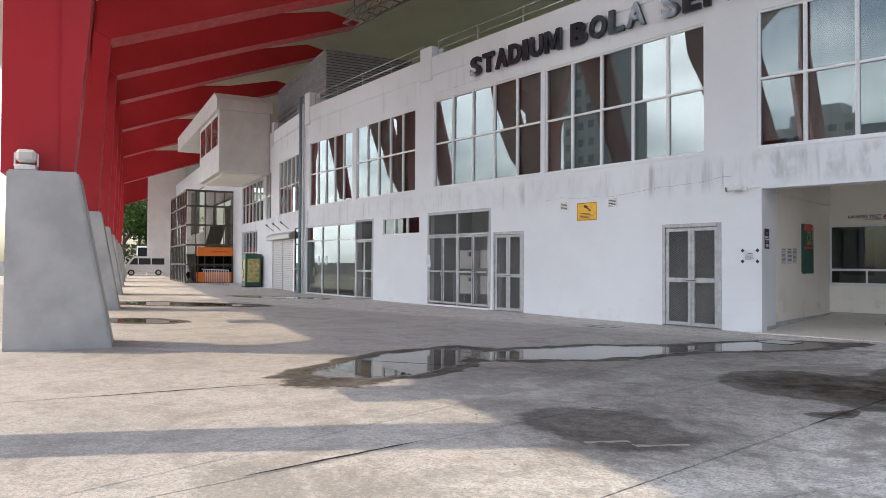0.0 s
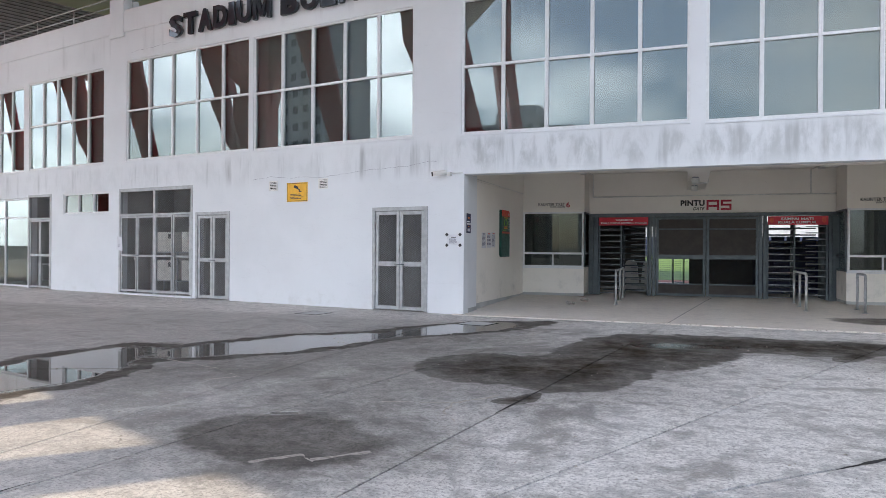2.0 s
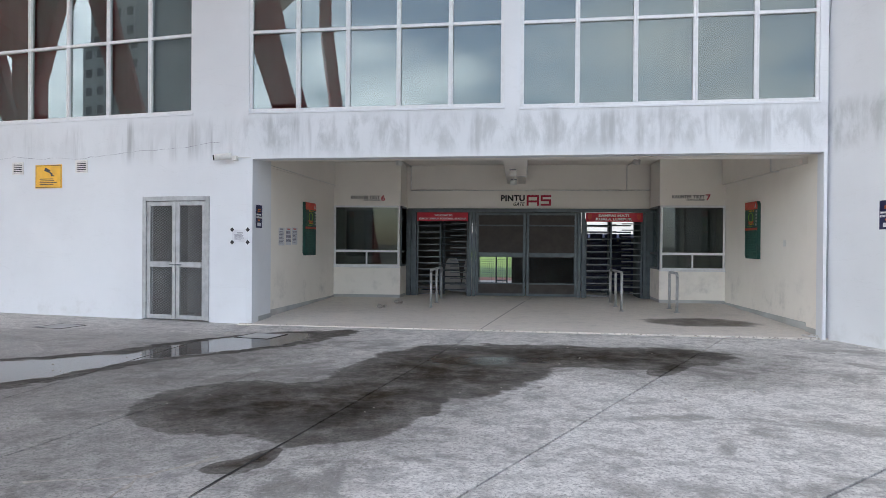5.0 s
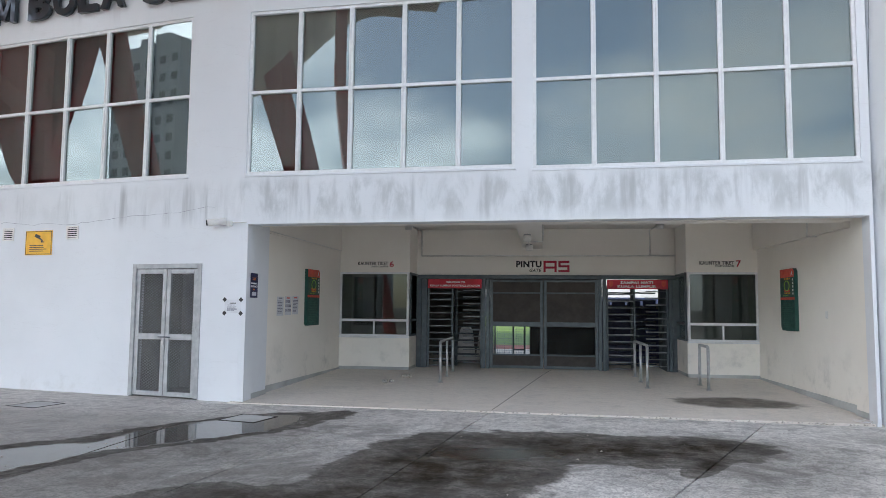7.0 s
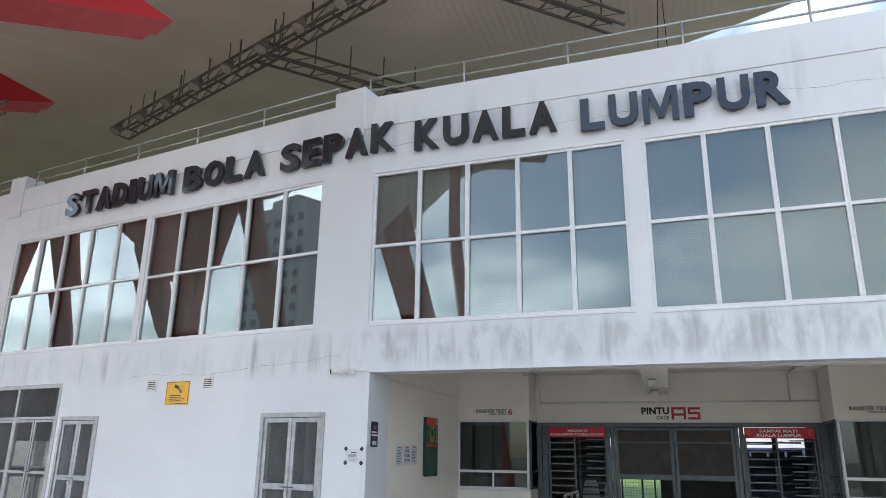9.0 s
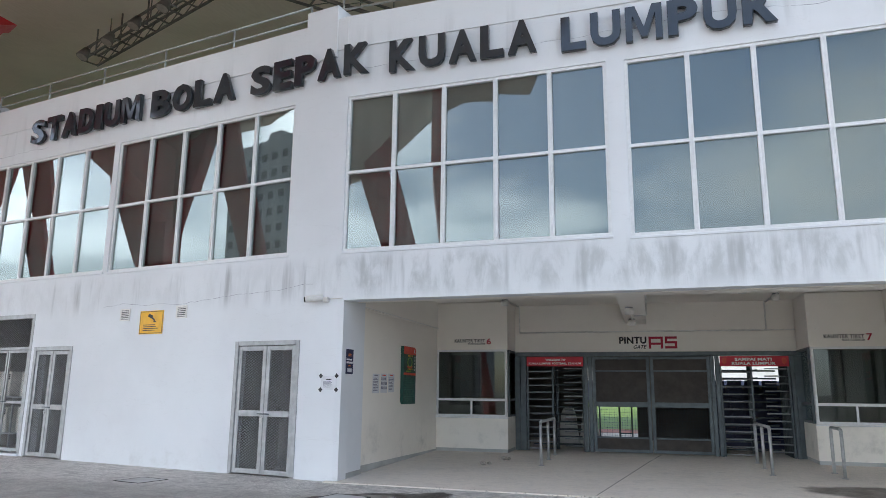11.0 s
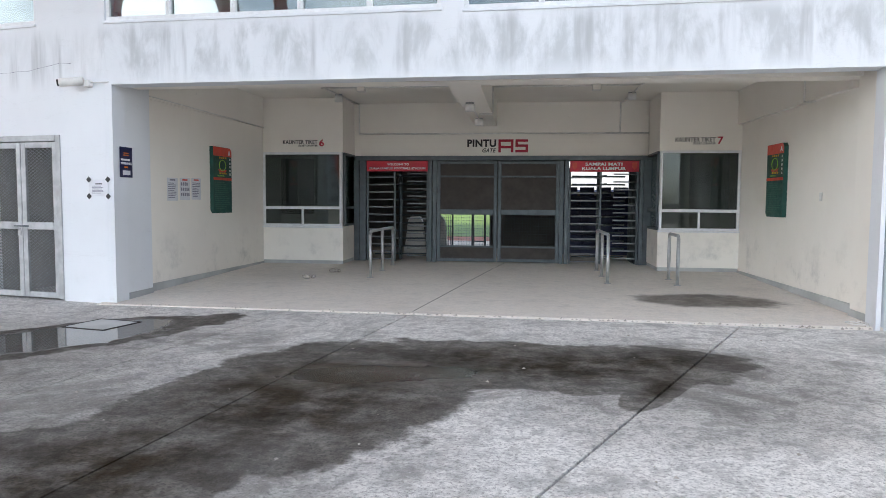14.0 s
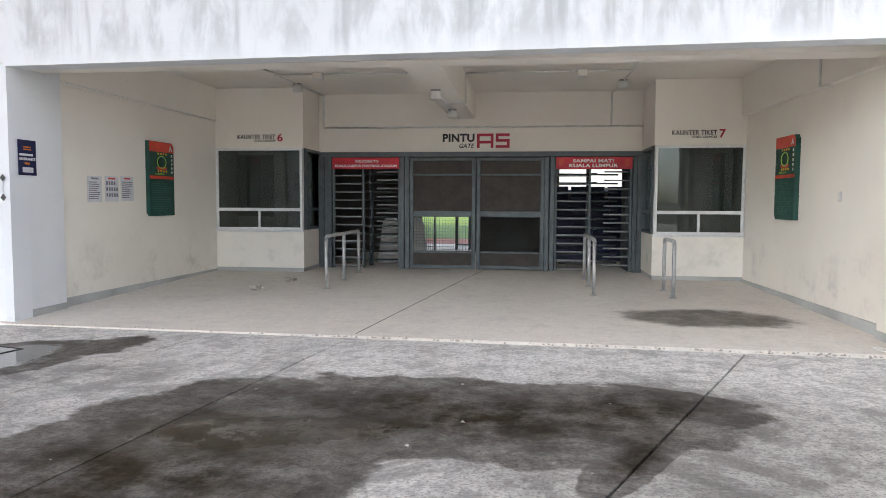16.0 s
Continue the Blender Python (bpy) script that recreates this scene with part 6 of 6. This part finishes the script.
def pylon(s, zr, tip):
    """x runs inward, y away along the row."""
    p = thing("roof_pylon", row_pose(s), "red steel roof pylon on a tapered concrete plinth", "pylon", "roof pylons")
    bm = bmesh.new()
    foot = [bm.verts.new(v) for v in ((-0.88, 0, -0.03), (0.76, 0, -0.03), (0.76, 1.3, -0.03), (-0.88, 1.3, -0.03))]
    top = [bm.verts.new(v) for v in ((-0.86, 0.02, 3.0), (0.19, 0.02, 3.0), (0.19, 1.28, 3.0), (-0.86, 1.28, 3.0))]
    bm.faces.new(foot[::-1])
    bm.faces.new(top)
    for i in range(4):
        j = (i + 1) % 4
        bm.faces.new((foot[i], foot[j], top[j], top[i]))
    bmesh.ops.bevel(bm, geom=bm.edges[:], offset=0.03, segments=2, affect="EDGES")
    part("plinth", bm, M_PLINTH, p, "grey tapered concrete plinth")
    mast = prism(bmesh.new(), [(-1.0, 2.98), (-0.10, 2.98), (-0.13, zr + 0.2), (0.0, zr + 3.2), (-1.0, zr + 2.8)], 0.42, 1.2)
    part("mast", mast, M_RED, p, "red painted steel box mast")
    flange = prism(bmesh.new(), [(-0.099, 2.98), (0.10, 2.98), (0.38, zr), (0.1, zr + 0.3), (-0.12, zr + 0.2)], 0.30, 0.95)
    part("flange", flange, M_RED, p)
    zt = zr + 0.338 * tip
    beam = prism(bmesh.new(), [(0.005, zr + 0.2), (0.38, zr), (tip * 0.5, zr + 0.34 * tip * 0.5), (tip, zt), (tip - 1.7, zt + 0.35), (tip * 0.6, zr + 0.34 * tip * 0.5 + 1.75), (0.005, zr + 3.2)], 0.25, 1.0)
    part("beam", beam, M_RED, p, "red tapered roof beam")
    web = prism(bmesh.new(), [(0.4, zr + 0.02), (tip * 0.5, zr + 0.17 * tip - 0.02), (tip - 0.2, zt - 0.08), (tip - 0.2, zt - 0.14), (tip * 0.5, zr + 0.17 * tip - 0.08), (0.4, zr - 0.04)], 0.10, 1.15)
    part("lower_flange", web, M_RED, p)

    def fin(name, pts, x0, x1):
        """A leaning plate in the plane of the row: points of (distance along the row, height)."""
        bm = prism(bmesh.new(), [(-q, z) for q, z in pts], x0, x1)
        bm.transform(Matrix(((0, 1, 0, 0), (1, 0, 0, 0), (0, 0, 1, 0), (0, 0, 0, 1))))
        part(name, bm, M_RED, p)

    fin("raking_strut", [(3.95, 5.6), (2.8, 10.0), (2.15, 13.0), (0.6, 13.0), (1.6, 10.0), (3.05, 5.6)], -0.9, -0.65)
    fin("flared_arm", [(-1.15, 5.0), (-0.75, 6.5), (0.5, 11.0), (0.9, 12.6), (-1.95, 12.6), (-1.9, 7.5)], -0.85, -0.2)
    fin("raking_arm", [(-1.25, 4.8), (-2.15, 7.6), (-3.4, 12.0), (-3.6, 13.0), (-4.4, 13.0), (-4.1, 10.3), (-2.6, 6.8)], -0.83, -0.25)
    return p


ROOTS = (6.5, 8.4, 9.8, 10.8, 10.9, 10.4, 9.2, 7.8)
for i, zr in enumerate(ROOTS):
    pylon(-10.4 * i, zr, (10.2, 11.4, 11.7, 13.0, 13.0, 12.0, 11.0, 10.0)[i])
slim = thing("slim_mast", row_pose(0.0, -1.75), "slender leaning red mast at the end of the roof", "pylon")
shaft = prism(bmesh.new(), [(-6.35, -0.02), (-5.95, -0.02), (-4.75, 6.0), (-4.25, 10.0), (-4.3, 16.3), (-4.7, 16.3), (-4.7, 10.0), (-5.2, 6.0)], -1.1, 0.3)
shaft.transform(Matrix(((0, 1, 0, 0), (1, 0, 0, 0), (0, 0, 1, 0), (0, 0, 0, 1))))
part("shaft", shaft, M_RED, slim)

fl2 = thing("floodlight", row_pose(0, -0.60, 3.0), "white moving-head floodlight on the plinth", "lamp")
part("base", box(bmesh.new(), -0.16, 0.16, 0.08, 0.38, 0.0, 0.1, 0.02), M_PVC, fl2)
bm = box(bmesh.new(), -0.15, 0.15, 0.12, 0.38, 0.14, 0.36, 0.05)
part("head", bm, M_CLAD, fl2)
for x in (-0.18, 0.155):
    part("yoke", box(bmesh.new(), x, x + 0.025, 0.2, 0.3, 0.08, 0.3), M_PVC, fl2)


# ---- roof lining: a warped strip over the stand, open to the sky past its edges ----
def smooth(t):
    t = min(1, max(0, t))
    return t * t * (3 - 2 * t)


def roof_base(s):
    if s <= 0:
        k = min(-s / 10.4, 6.99)
        i = int(k)
        return ROOTS[i] + (ROOTS[i + 1] - ROOTS[i]) * (k - i) + 3.25
    # past the last pylon: unseen raised end, added to keep sun off the gate
    return 9.75 + 6.7 * smooth(s / 7.0)


def roof_z(s, a):
    b = roof_base(s)
    t = min(1.0, max(0.0, a / 22.7))
    rise = 3.5 if s <= 0 else 3.5 + (13.2 - 9.75 - 6.7 - 3.5) * smooth(s / 7.0)
    arch = abs(math.sin(math.pi * s / 10.4)) * 3.5 * (1 - t) ** 2 if s < 0 else 0.0
    return b + rise * (1 - (1 - t) ** 1.6) + arch


bm = bmesh.new()
grid = []
cols = [-83.2 + 1.3 * i for i in range(64)] + [0.7 * i for i in range(15)]
for s in cols:
    ze = roof_z(s, 0.0)
    lift = 0.5 * smooth((2.0 - s) / 6.0)
    # outer overhang is out of view, its reach solved from where its shadow ends
    A = (0.739 * ze - 4.2) / (1 - 0.739 * lift)
    line = []
    for k in range(15):
        far = 22.7 + 14 * smooth((0.5 - s) / 5)
        a = -A + (far + A) * k / 14
        p = BASE + ROW * s + INW * a
        z = roof_z(s, a) + lift * max(0.0, -a)
        line.append((bm.verts.new((p.x, p.y, z + 0.05)), bm.verts.new((p.x, p.y, z + 0.35))))
    grid.append(line)
for i in range(len(grid) - 1):
    for k in range(14):
        for q in (0, 1):
            f = bm.faces.new((grid[i][k][q], grid[i + 1][k][q], grid[i + 1][k + 1][q], grid[i][k + 1][q]))
            f.smooth = True
    for k in (0, 14):
        bm.faces.new((grid[i][k][0], grid[i][k][1], grid[i + 1][k][1], grid[i + 1][k][0]))
for i in (0, -1):
    for k in range(14):
        bm.faces.new((grid[i][k][0], grid[i][k][1], grid[i][k + 1][1], grid[i][k + 1][0]))
structure("ceiling_roof", bm, M_ROOF, "beige ribbed roof lining over the stand", None, "roof")


# ---- lighting gantries under the roof ----
def gantry(p, q, lamps, name="lighting_gantry"):
    p, q = Vector(p), Vector(q)
    d = q - p
    L = d.length
    u = d.normalized()
    v = Vector((-u.y, u.x, 0))
    m = Matrix(((u.x, v.x, 0, p.x), (u.y, v.y, 0, p.y), (u.z, 0, 1, p.z), (0, 0, 0, 1)))
    g = thing(name, m, "grey steel roof gantry with floodlights", "gantry", "roof gantries")
    bm = bmesh.new()
    for y in (-0.25, 0.25):
        for z in (0, 0.35):
            box(bm, 0, L, y - 0.03, y + 0.03, z - 0.03, z + 0.03)
    part("chord", bm, M_GANTRY, g)
    n = int(L / 0.7)
    bm = bmesh.new()
    for k in range(n):
        x = L * k / n
        box(bm, x, x + 0.04, -0.25, 0.25, -0.02, 0.02)
        for y in (-0.25, 0.25):
            tube(bm, (x, y, 0), (x + L / n, y, 0.35), 0.015, 6)
    part("lattice", bm, M_GANTRY, g)
    for k in range(5):
        x = L * (k + 0.5) / 5
        part("hanger", tube(bmesh.new(), (x, 0, 0.3), (x, 0, 1.2), 0.02, 6), M_GANTRY, g)
    for k in range(lamps):
        x = L * (k + 0.6) / lamps
        bm = tube(bmesh.new(), (x, -0.25, 0.8), (x, -0.25, -0.1), 0.03, 6)
        tube(bm, (x, -0.25, -0.1), (x, -0.6, -0.15), 0.035, 6)
        part("arm", bm, M_GANTRY, g)
        lamp = part("floodlight", tube(bmesh.new(), (x, -0.52, -0.02), (x, -0.66, -0.34), 0.10, 14, 0.19), M_GANTRY, g, "round grey floodlight")
        part("lens", tube(bmesh.new(), (x, -0.66, -0.342), (x, -0.665, -0.355), 0.16, 14), M_LAMPGLASS, lamp)
    return g


gantry((-17.0, 21.9, 12.1), (-5.6, 17.4, 12.5), 8)
gantry((-4.2, 17.0, 12.5), (-0.2, 20.6, 12.3), 0)
gantry((-9.6, 18.6, 12.0), (-6.0, 22.5, 12.0), 0)
gantry((-19.5, 17.0, 10.2), (-16.0, 16.5, 10.4), 0)
hl = thing("hanging_lamp", Matrix.Translation((0.9, 20.6, 10.2)), "dark floodlight hung on two cables under the roof", "lamp")
part("body", box(bmesh.new(), -0.4, 0.4, -0.2, 0.2, 0, 0.1, 0.02), M_BLACK, hl)
for x in (-0.25, 0.1):
    part("cable", tube(bmesh.new(), (x, 0, 0.1), (x * 0.3, 0, 2.9), 0.012, 6), M_BLACK, hl)

# ---- parked van, coach, trees in the distance ----


def wheel(parent, x, y):
    w = part("wheel", tube(bmesh.new(), (x, y - 0.09, 0.31), (x, y + 0.09, 0.31), 0.31, 18), M_TYRE, parent, "black tyre")
    part("rim", tube(bmesh.new(), (x, y - 0.1, 0.31), (x, y - 0.092, 0.31), 0.18, 14), M_STEEL, w)


van = thing("van", Matrix.Translation((-71.2, 32.2, 0)) @ Matrix.Rotation(radians(64), 4, "Z"), "parked white minivan with dark windows", "van")
bm = prism(bmesh.new(), [(0.0, 0.35), (4.1, 0.35), (4.12, 0.95), (4.0, 1.85), (3.8, 1.95), (0.95, 1.95), (0.35, 1.15), (0.02, 0.95)], -0.8, 0.8)
bmesh.ops.bevel(bm, geom=bm.edges[:], offset=0.06, segments=2, affect="EDGES")
part("body", bm, M_VAN, van)
for x0, x1, t0 in ((0.55, 1.35, 1.0), (1.45, 2.55, 1.45), (2.65, 3.85, 2.65)):
    part("window", prism(bmesh.new(), [(x0, 1.12), (x1, 1.12), (x1, 1.75), (max(x0, t0), 1.75)], -0.815, -0.80), M_BLACK, van)
part("bumper", box(bmesh.new(), -0.05, 0.1, -0.75, 0.75, 0.35, 0.55, 0.03), M_GREY, van)
part("headlight", box(bmesh.new(), -0.03, 0.05, -0.7, -0.4, 0.75, 0.92), M_LAMPGLASS, van)
for x in (0.75, 3.3):
    for y in (-0.72, 0.72):
        wheel(van, x, y)
bus = thing("coach", Matrix.Translation((-98, 46.2, 0)) @ Matrix.Rotation(radians(65), 4, "Z"), "parked coach with a dark windscreen behind the van", "bus")
part("body", box(bmesh.new(), 0, 2.5, 0, 9, 0.4, 3.6, 0.12), M_VAN, bus)
part("windscreen", box(bmesh.new(), 0.12, 2.38, -0.02, -0.005, 1.9, 3.35), M_BLACK, bus)
part("stripe", box(bmesh.new(), 0.05, 2.45, -0.018, -0.004, 1.5, 1.8), M_NAVY, bus)
for x in (0.3, 2.2):
    part("wheel", tube(bmesh.new(), (x - 0.15, 1.5, 0.45), (x + 0.15, 1.5, 0.45), 0.45, 14), M_TYRE, bus)
mc = thing("motorcycle", Matrix.Translation((-56.5, 31.3, 0)) @ Matrix.Rotation(radians(60), 4, "Z"), "dark parked motorcycle against the tower", "motorcycle")
for x in (0.0, 1.2):
    bm = bmesh.new()
    bmesh.ops.create_cone(bm, cap_ends=True, segments=16, radius1=0.3, radius2=0.3, depth=0.1, matrix=Matrix.Translation((x, 0, 0.3)) @ Matrix.Rotation(radians(90), 4, "X"))
    part("wheel", bm, M_TYRE, mc)
part("body", prism(bmesh.new(), [(0.1, 0.4), (1.1, 0.4), (1.35, 0.8), (0.7, 0.75), (0.3, 0.95), (0.05, 0.9)], -0.12, 0.12), M_BLACK, mc)
part("handlebar", tube(bmesh.new(), (0.12, -0.33, 1.05), (0.12, 0.33, 1.05), 0.025, 8), M_GREY, mc)


def tree(x, y, h, seed, spread):
    rng = random.Random(seed)
    t = thing("tree", Matrix.Translation((x, y, -0.06)), "broad leafy green tree beyond the car park", "tree", "far trees")
    bm = bmesh.new()
    tube(bm, (0, 0, 0), (0.2, 0.1, h * 0.45), 0.35, 8, 0.22)
    tips = []
    for k in range(9):
        a = rng.uniform(0, 6.28)
        tip = Vector((math.cos(a) * spread * rng.uniform(0.3, 0.75), math.sin(a) * spread * rng.uniform(0.3, 0.75), h * rng.uniform(0.5, 0.9)))
        tube(bm, (0.2, 0.1, h * rng.uniform(0.25, 0.44)), tip, 0.12, 5, 0.03)
        tips.append(tip)
    part("trunk", bm, M_BARK, t)
    verts, faces = [], []
    for tip in tips:
        for _ in range(520):
            o = tip + Vector((rng.gauss(0, 1), rng.gauss(0, 1), rng.gauss(0, 0.8))) * spread * 0.22
            q = Euler((rng.uniform(-1, 1), rng.uniform(-1, 1), rng.uniform(0, 6.28))).to_matrix()
            s = rng.uniform(0.16, 0.34)
            b = len(verts)
            for cx, cy, cz in ((-1, 0, 0), (0, -0.5, 0.12), (1, 0, 0), (0, 0.5, 0.12)):
                verts.append(o + q @ Vector((cx * s, cy * s, cz * s)))
            faces.append((b, b + 1, b + 2, b + 3))
    me = bpy.data.meshes.new("crown")
    me.from_pydata(verts, [], faces)
    me.materials.append(M_LEAF)
    c = new("crown", me)
    c.parent = t
    tagged(c, "", "", "", "stuff")


for k, (x, y, h, sp) in enumerate(((-118, 56, 18, 6), (-126, 61, 21, 7), (-113, 51, 13, 5), (-133, 58, 22, 8), (-122, 52, 17, 6), (-128, 66, 18, 6), (-112, 55, 9, 4))):
    tree(x, y, h, k + 5, sp)
hedge = thing("hedge", Matrix.Translation((-132, 40, 0)) @ Matrix.Rotation(radians(66), 4, "Z"), "dense green hedge at the edge of the car park", "hedge")
rng = random.Random(77)
verts, faces = [], []
for _ in range(5000):
    o = Vector((rng.uniform(0, 44), rng.gauss(0, 0.8), rng.uniform(0, 1) ** 0.7 * 4.5))
    q = Euler((rng.uniform(-1, 1), rng.uniform(-1, 1), rng.uniform(0, 6.28))).to_matrix()
    s, b = rng.uniform(0.2, 0.5), len(verts)
    for c in ((-1, 0, 0), (0, -0.5, 0.1), (1, 0, 0), (0, 0.5, 0.1)):
        verts.append(o + q @ (Vector(c) * s))
    faces.append((b, b + 1, b + 2, b + 3))
me = bpy.data.meshes.new("leaves")
me.from_pydata(verts, [], faces)
me.materials.append(M_LEAF)
lv = new("leaves", me)
lv.parent = hedge
tagged(lv, "", "", "", "stuff")
# tower blocks behind the forecourt, seen mirrored in the panes
for k, (x, y, w, h) in enumerate(((-62, -120, 26, 30), (-28, -150, 22, 24), (-109, -54, 15, 47))):
    tbk = thing("apartment_block", Matrix.Translation((x, y, -0.06)), "pale apartment block across the road", "building", "far blocks")
    part("wall", box(bmesh.new(), 0, w, -12, 0, 0, h), M_FARWALL, tbk)
    part("roof", box(bmesh.new(), w * 0.3, w * 0.55, -9, -3, h + 0.01, h + 3), M_FARWALL, tbk)
    for j in range(int(h / 3.2)):
        for i in range(int(w / 3)):
            part("window", box(bmesh.new(), 0.8 + 3 * i, 2.3 + 3 * i, 0.005, 0.06, 1.2 + 3.2 * j, 2.6 + 3.2 * j), M_CARGLASS, tbk)


# ---- hairline cracks in the render ----
def crack(m, u0, u1, z, seed, name="wall_crack"):
    rng = random.Random(seed)
    bm = bmesh.new()
    u, zz = u0, z
    while u < u1:
        v, zn = u + rng.uniform(0.1, 0.3), zz + rng.uniform(-0.035, 0.035)
        tube(bm, (u, 0.0, zz), (v, 0.0, zn), rng.uniform(0.0015, 0.0035), 4)
        u, zz = v, zn
    return structure("trim_crack", bm, M_INK, "thin dark hairline crack in the render", m, "crack")


crack(M1, 6.0, 11.6, 3.27, 1)
crack(M1, 0.8, 3.2, 7.35, 2)
crack(M1, 10.2, 12.2, 8.1, 3)
crack(POSE[0][0], 0.2, 9.8, 7.62, 4)
crack(POSE[0][0], 1.0, 6.0, 8.2, 5)

# weeds and grit along the edge of the recess floor
rng = random.Random(12)
grit = thing("grit_line", Matrix.Translation((0, 15.7, 0.0)), "pale grit and flaked mortar along the floor edge", "grit", "", "")
verts, faces = [], []
for _ in range(200):
    x = rng.uniform(-4.6, 5.2)
    y = -0.047 * (x - 0.2) + rng.gauss(-0.02, 0.03)
    s, b = rng.uniform(0.006, 0.03), len(verts)
    a = rng.uniform(0, 6.28)
    for k in range(3):
        verts.append((x + s * math.cos(a + 2.1 * k), y + s * 0.7 * math.sin(a + 2.1 * k), 0.004))
    verts.append((x, y, 0.006 + s * 0.8))
    faces += [(b, b + 1, b + 3), (b + 1, b + 2, b + 3), (b + 2, b, b + 3)]
me = bpy.data.meshes.new("flakes")
me.from_pydata(verts, [], faces)
me.materials.append(M_STONE)
fk = new("flakes", me)
fk.parent = grit
tagged(fk, "", "", "", "stuff")
verts, faces = [], []
for _ in range(260):
    x = rng.uniform(-16, 5)
    y = rng.uniform(3.5, 15)
    s, b = rng.uniform(0.006, 0.022), len(verts)
    a = rng.uniform(0, 6.28)
    for k in range(3):
        verts.append((x + s * math.cos(a + 2.1 * k), y + s * math.sin(a + 2.1 * k), 0.001))
    verts.append((x, y, s * 0.7))
    faces += [(b, b + 1, b + 3), (b + 1, b + 2, b + 3), (b + 2, b, b + 3)]
me = bpy.data.meshes.new("pebbles")
me.from_pydata(verts, [], faces)
me.materials.append(M_STONE)
pb = new("pebbles", me)
pb["kind"] = "stuff"
tagged(pb, "scattered small stones and litter on the apron", "pebbles", "", "stuff")

# spalled edges and open cracks of the slabs
for p, q, w, seed in (((-4.28, 2.8), (-4.02, 4.4), 0.05, 1), ((-8.05, 3.2), (-7.35, 4.9), 0.05, 2), ((0.85, 6.45), (1.55, 7.15), 0.06, 3), ((-1.75, 7.2), (-1.55, 8.5), 0.03, 4)):
    rng = random.Random(seed)
    p, q = Vector(p), Vector(q)
    n = Vector((-(q - p).y, (q - p).x)).normalized()
    left, right = [], []
    for k in range(15):
        c = p.lerp(q, k / 14)
        h = w * math.sin(math.pi * k / 14) ** 0.6 * rng.uniform(0.4, 1.0) * 0.5 + 0.003
        left.append(c + n * h)
        right.append(c - n * h * rng.uniform(0.3, 1))
    bm = bmesh.new()
    vs = [(bm.verts.new((a.x, a.y, 0.003)), bm.verts.new((b.x, b.y, 0.003))) for a, b in zip(left, right)]
    for a, b in zip(vs, vs[1:]):
        bm.faces.new((a[0], a[1], b[1], b[0]))
    structure("pavement_crack", bm, M_JOINT, "broken slab edge filled with dark grit", None, "crack")
# pale scratched cracks in the slabs
for pts, seed in ((((-6.6, 8.6), (-5.6, 8.3), (-5.0, 7.9), (-5.2, 7.6)), 5), (((-3.0, 5.2), (-2.75, 5.5), (-2.6, 5.4), (-2.3, 5.75)), 6), (((-2.9, 7.3), (-2.2, 7.5), (-1.9, 8.0)), 7), (((-2.25, 7.5), (-2.2, 7.1), (-2.0, 6.8)), 8)):
    rng = random.Random(seed)
    bm = bmesh.new()
    prev = None
    for (x0, y0), (x1, y1) in zip(pts, pts[1:]):
        for k in range(6):
            t = k / 5
            c = Vector((x0 + (x1 - x0) * t + rng.uniform(-0.02, 0.02), y0 + (y1 - y0) * t + rng.uniform(-0.02, 0.02)))
            h = rng.uniform(0.008, 0.028)
            row = (bm.verts.new((c.x - h, c.y + h, 0.003)), bm.verts.new((c.x + h, c.y - h, 0.003)))
            if prev:
                bm.faces.new((prev[0], prev[1], row[1], row[0]))
            prev = row
    structure("pavement_crack", bm, M_STONE, "pale mended crack in the concrete", None, "crack")

# joint running on through the recess floor
bm = bmesh.new()
prev = None
for k in range(9):
    y = 15.82 + 6.5 * k / 8
    x = -0.46 + 1.05 * k / 8
    z = floor_z(y) + 0.003
    row = (bm.verts.new((x - 0.007, y, z)), bm.verts.new((x + 0.007, y, z)))
    if prev:
        bm.faces.new((prev[0], prev[1], row[1], row[0]))
    prev = row
structure("floor_joint", bm, M_JOINT, "dark joint line in the recess floor", None, "joint")
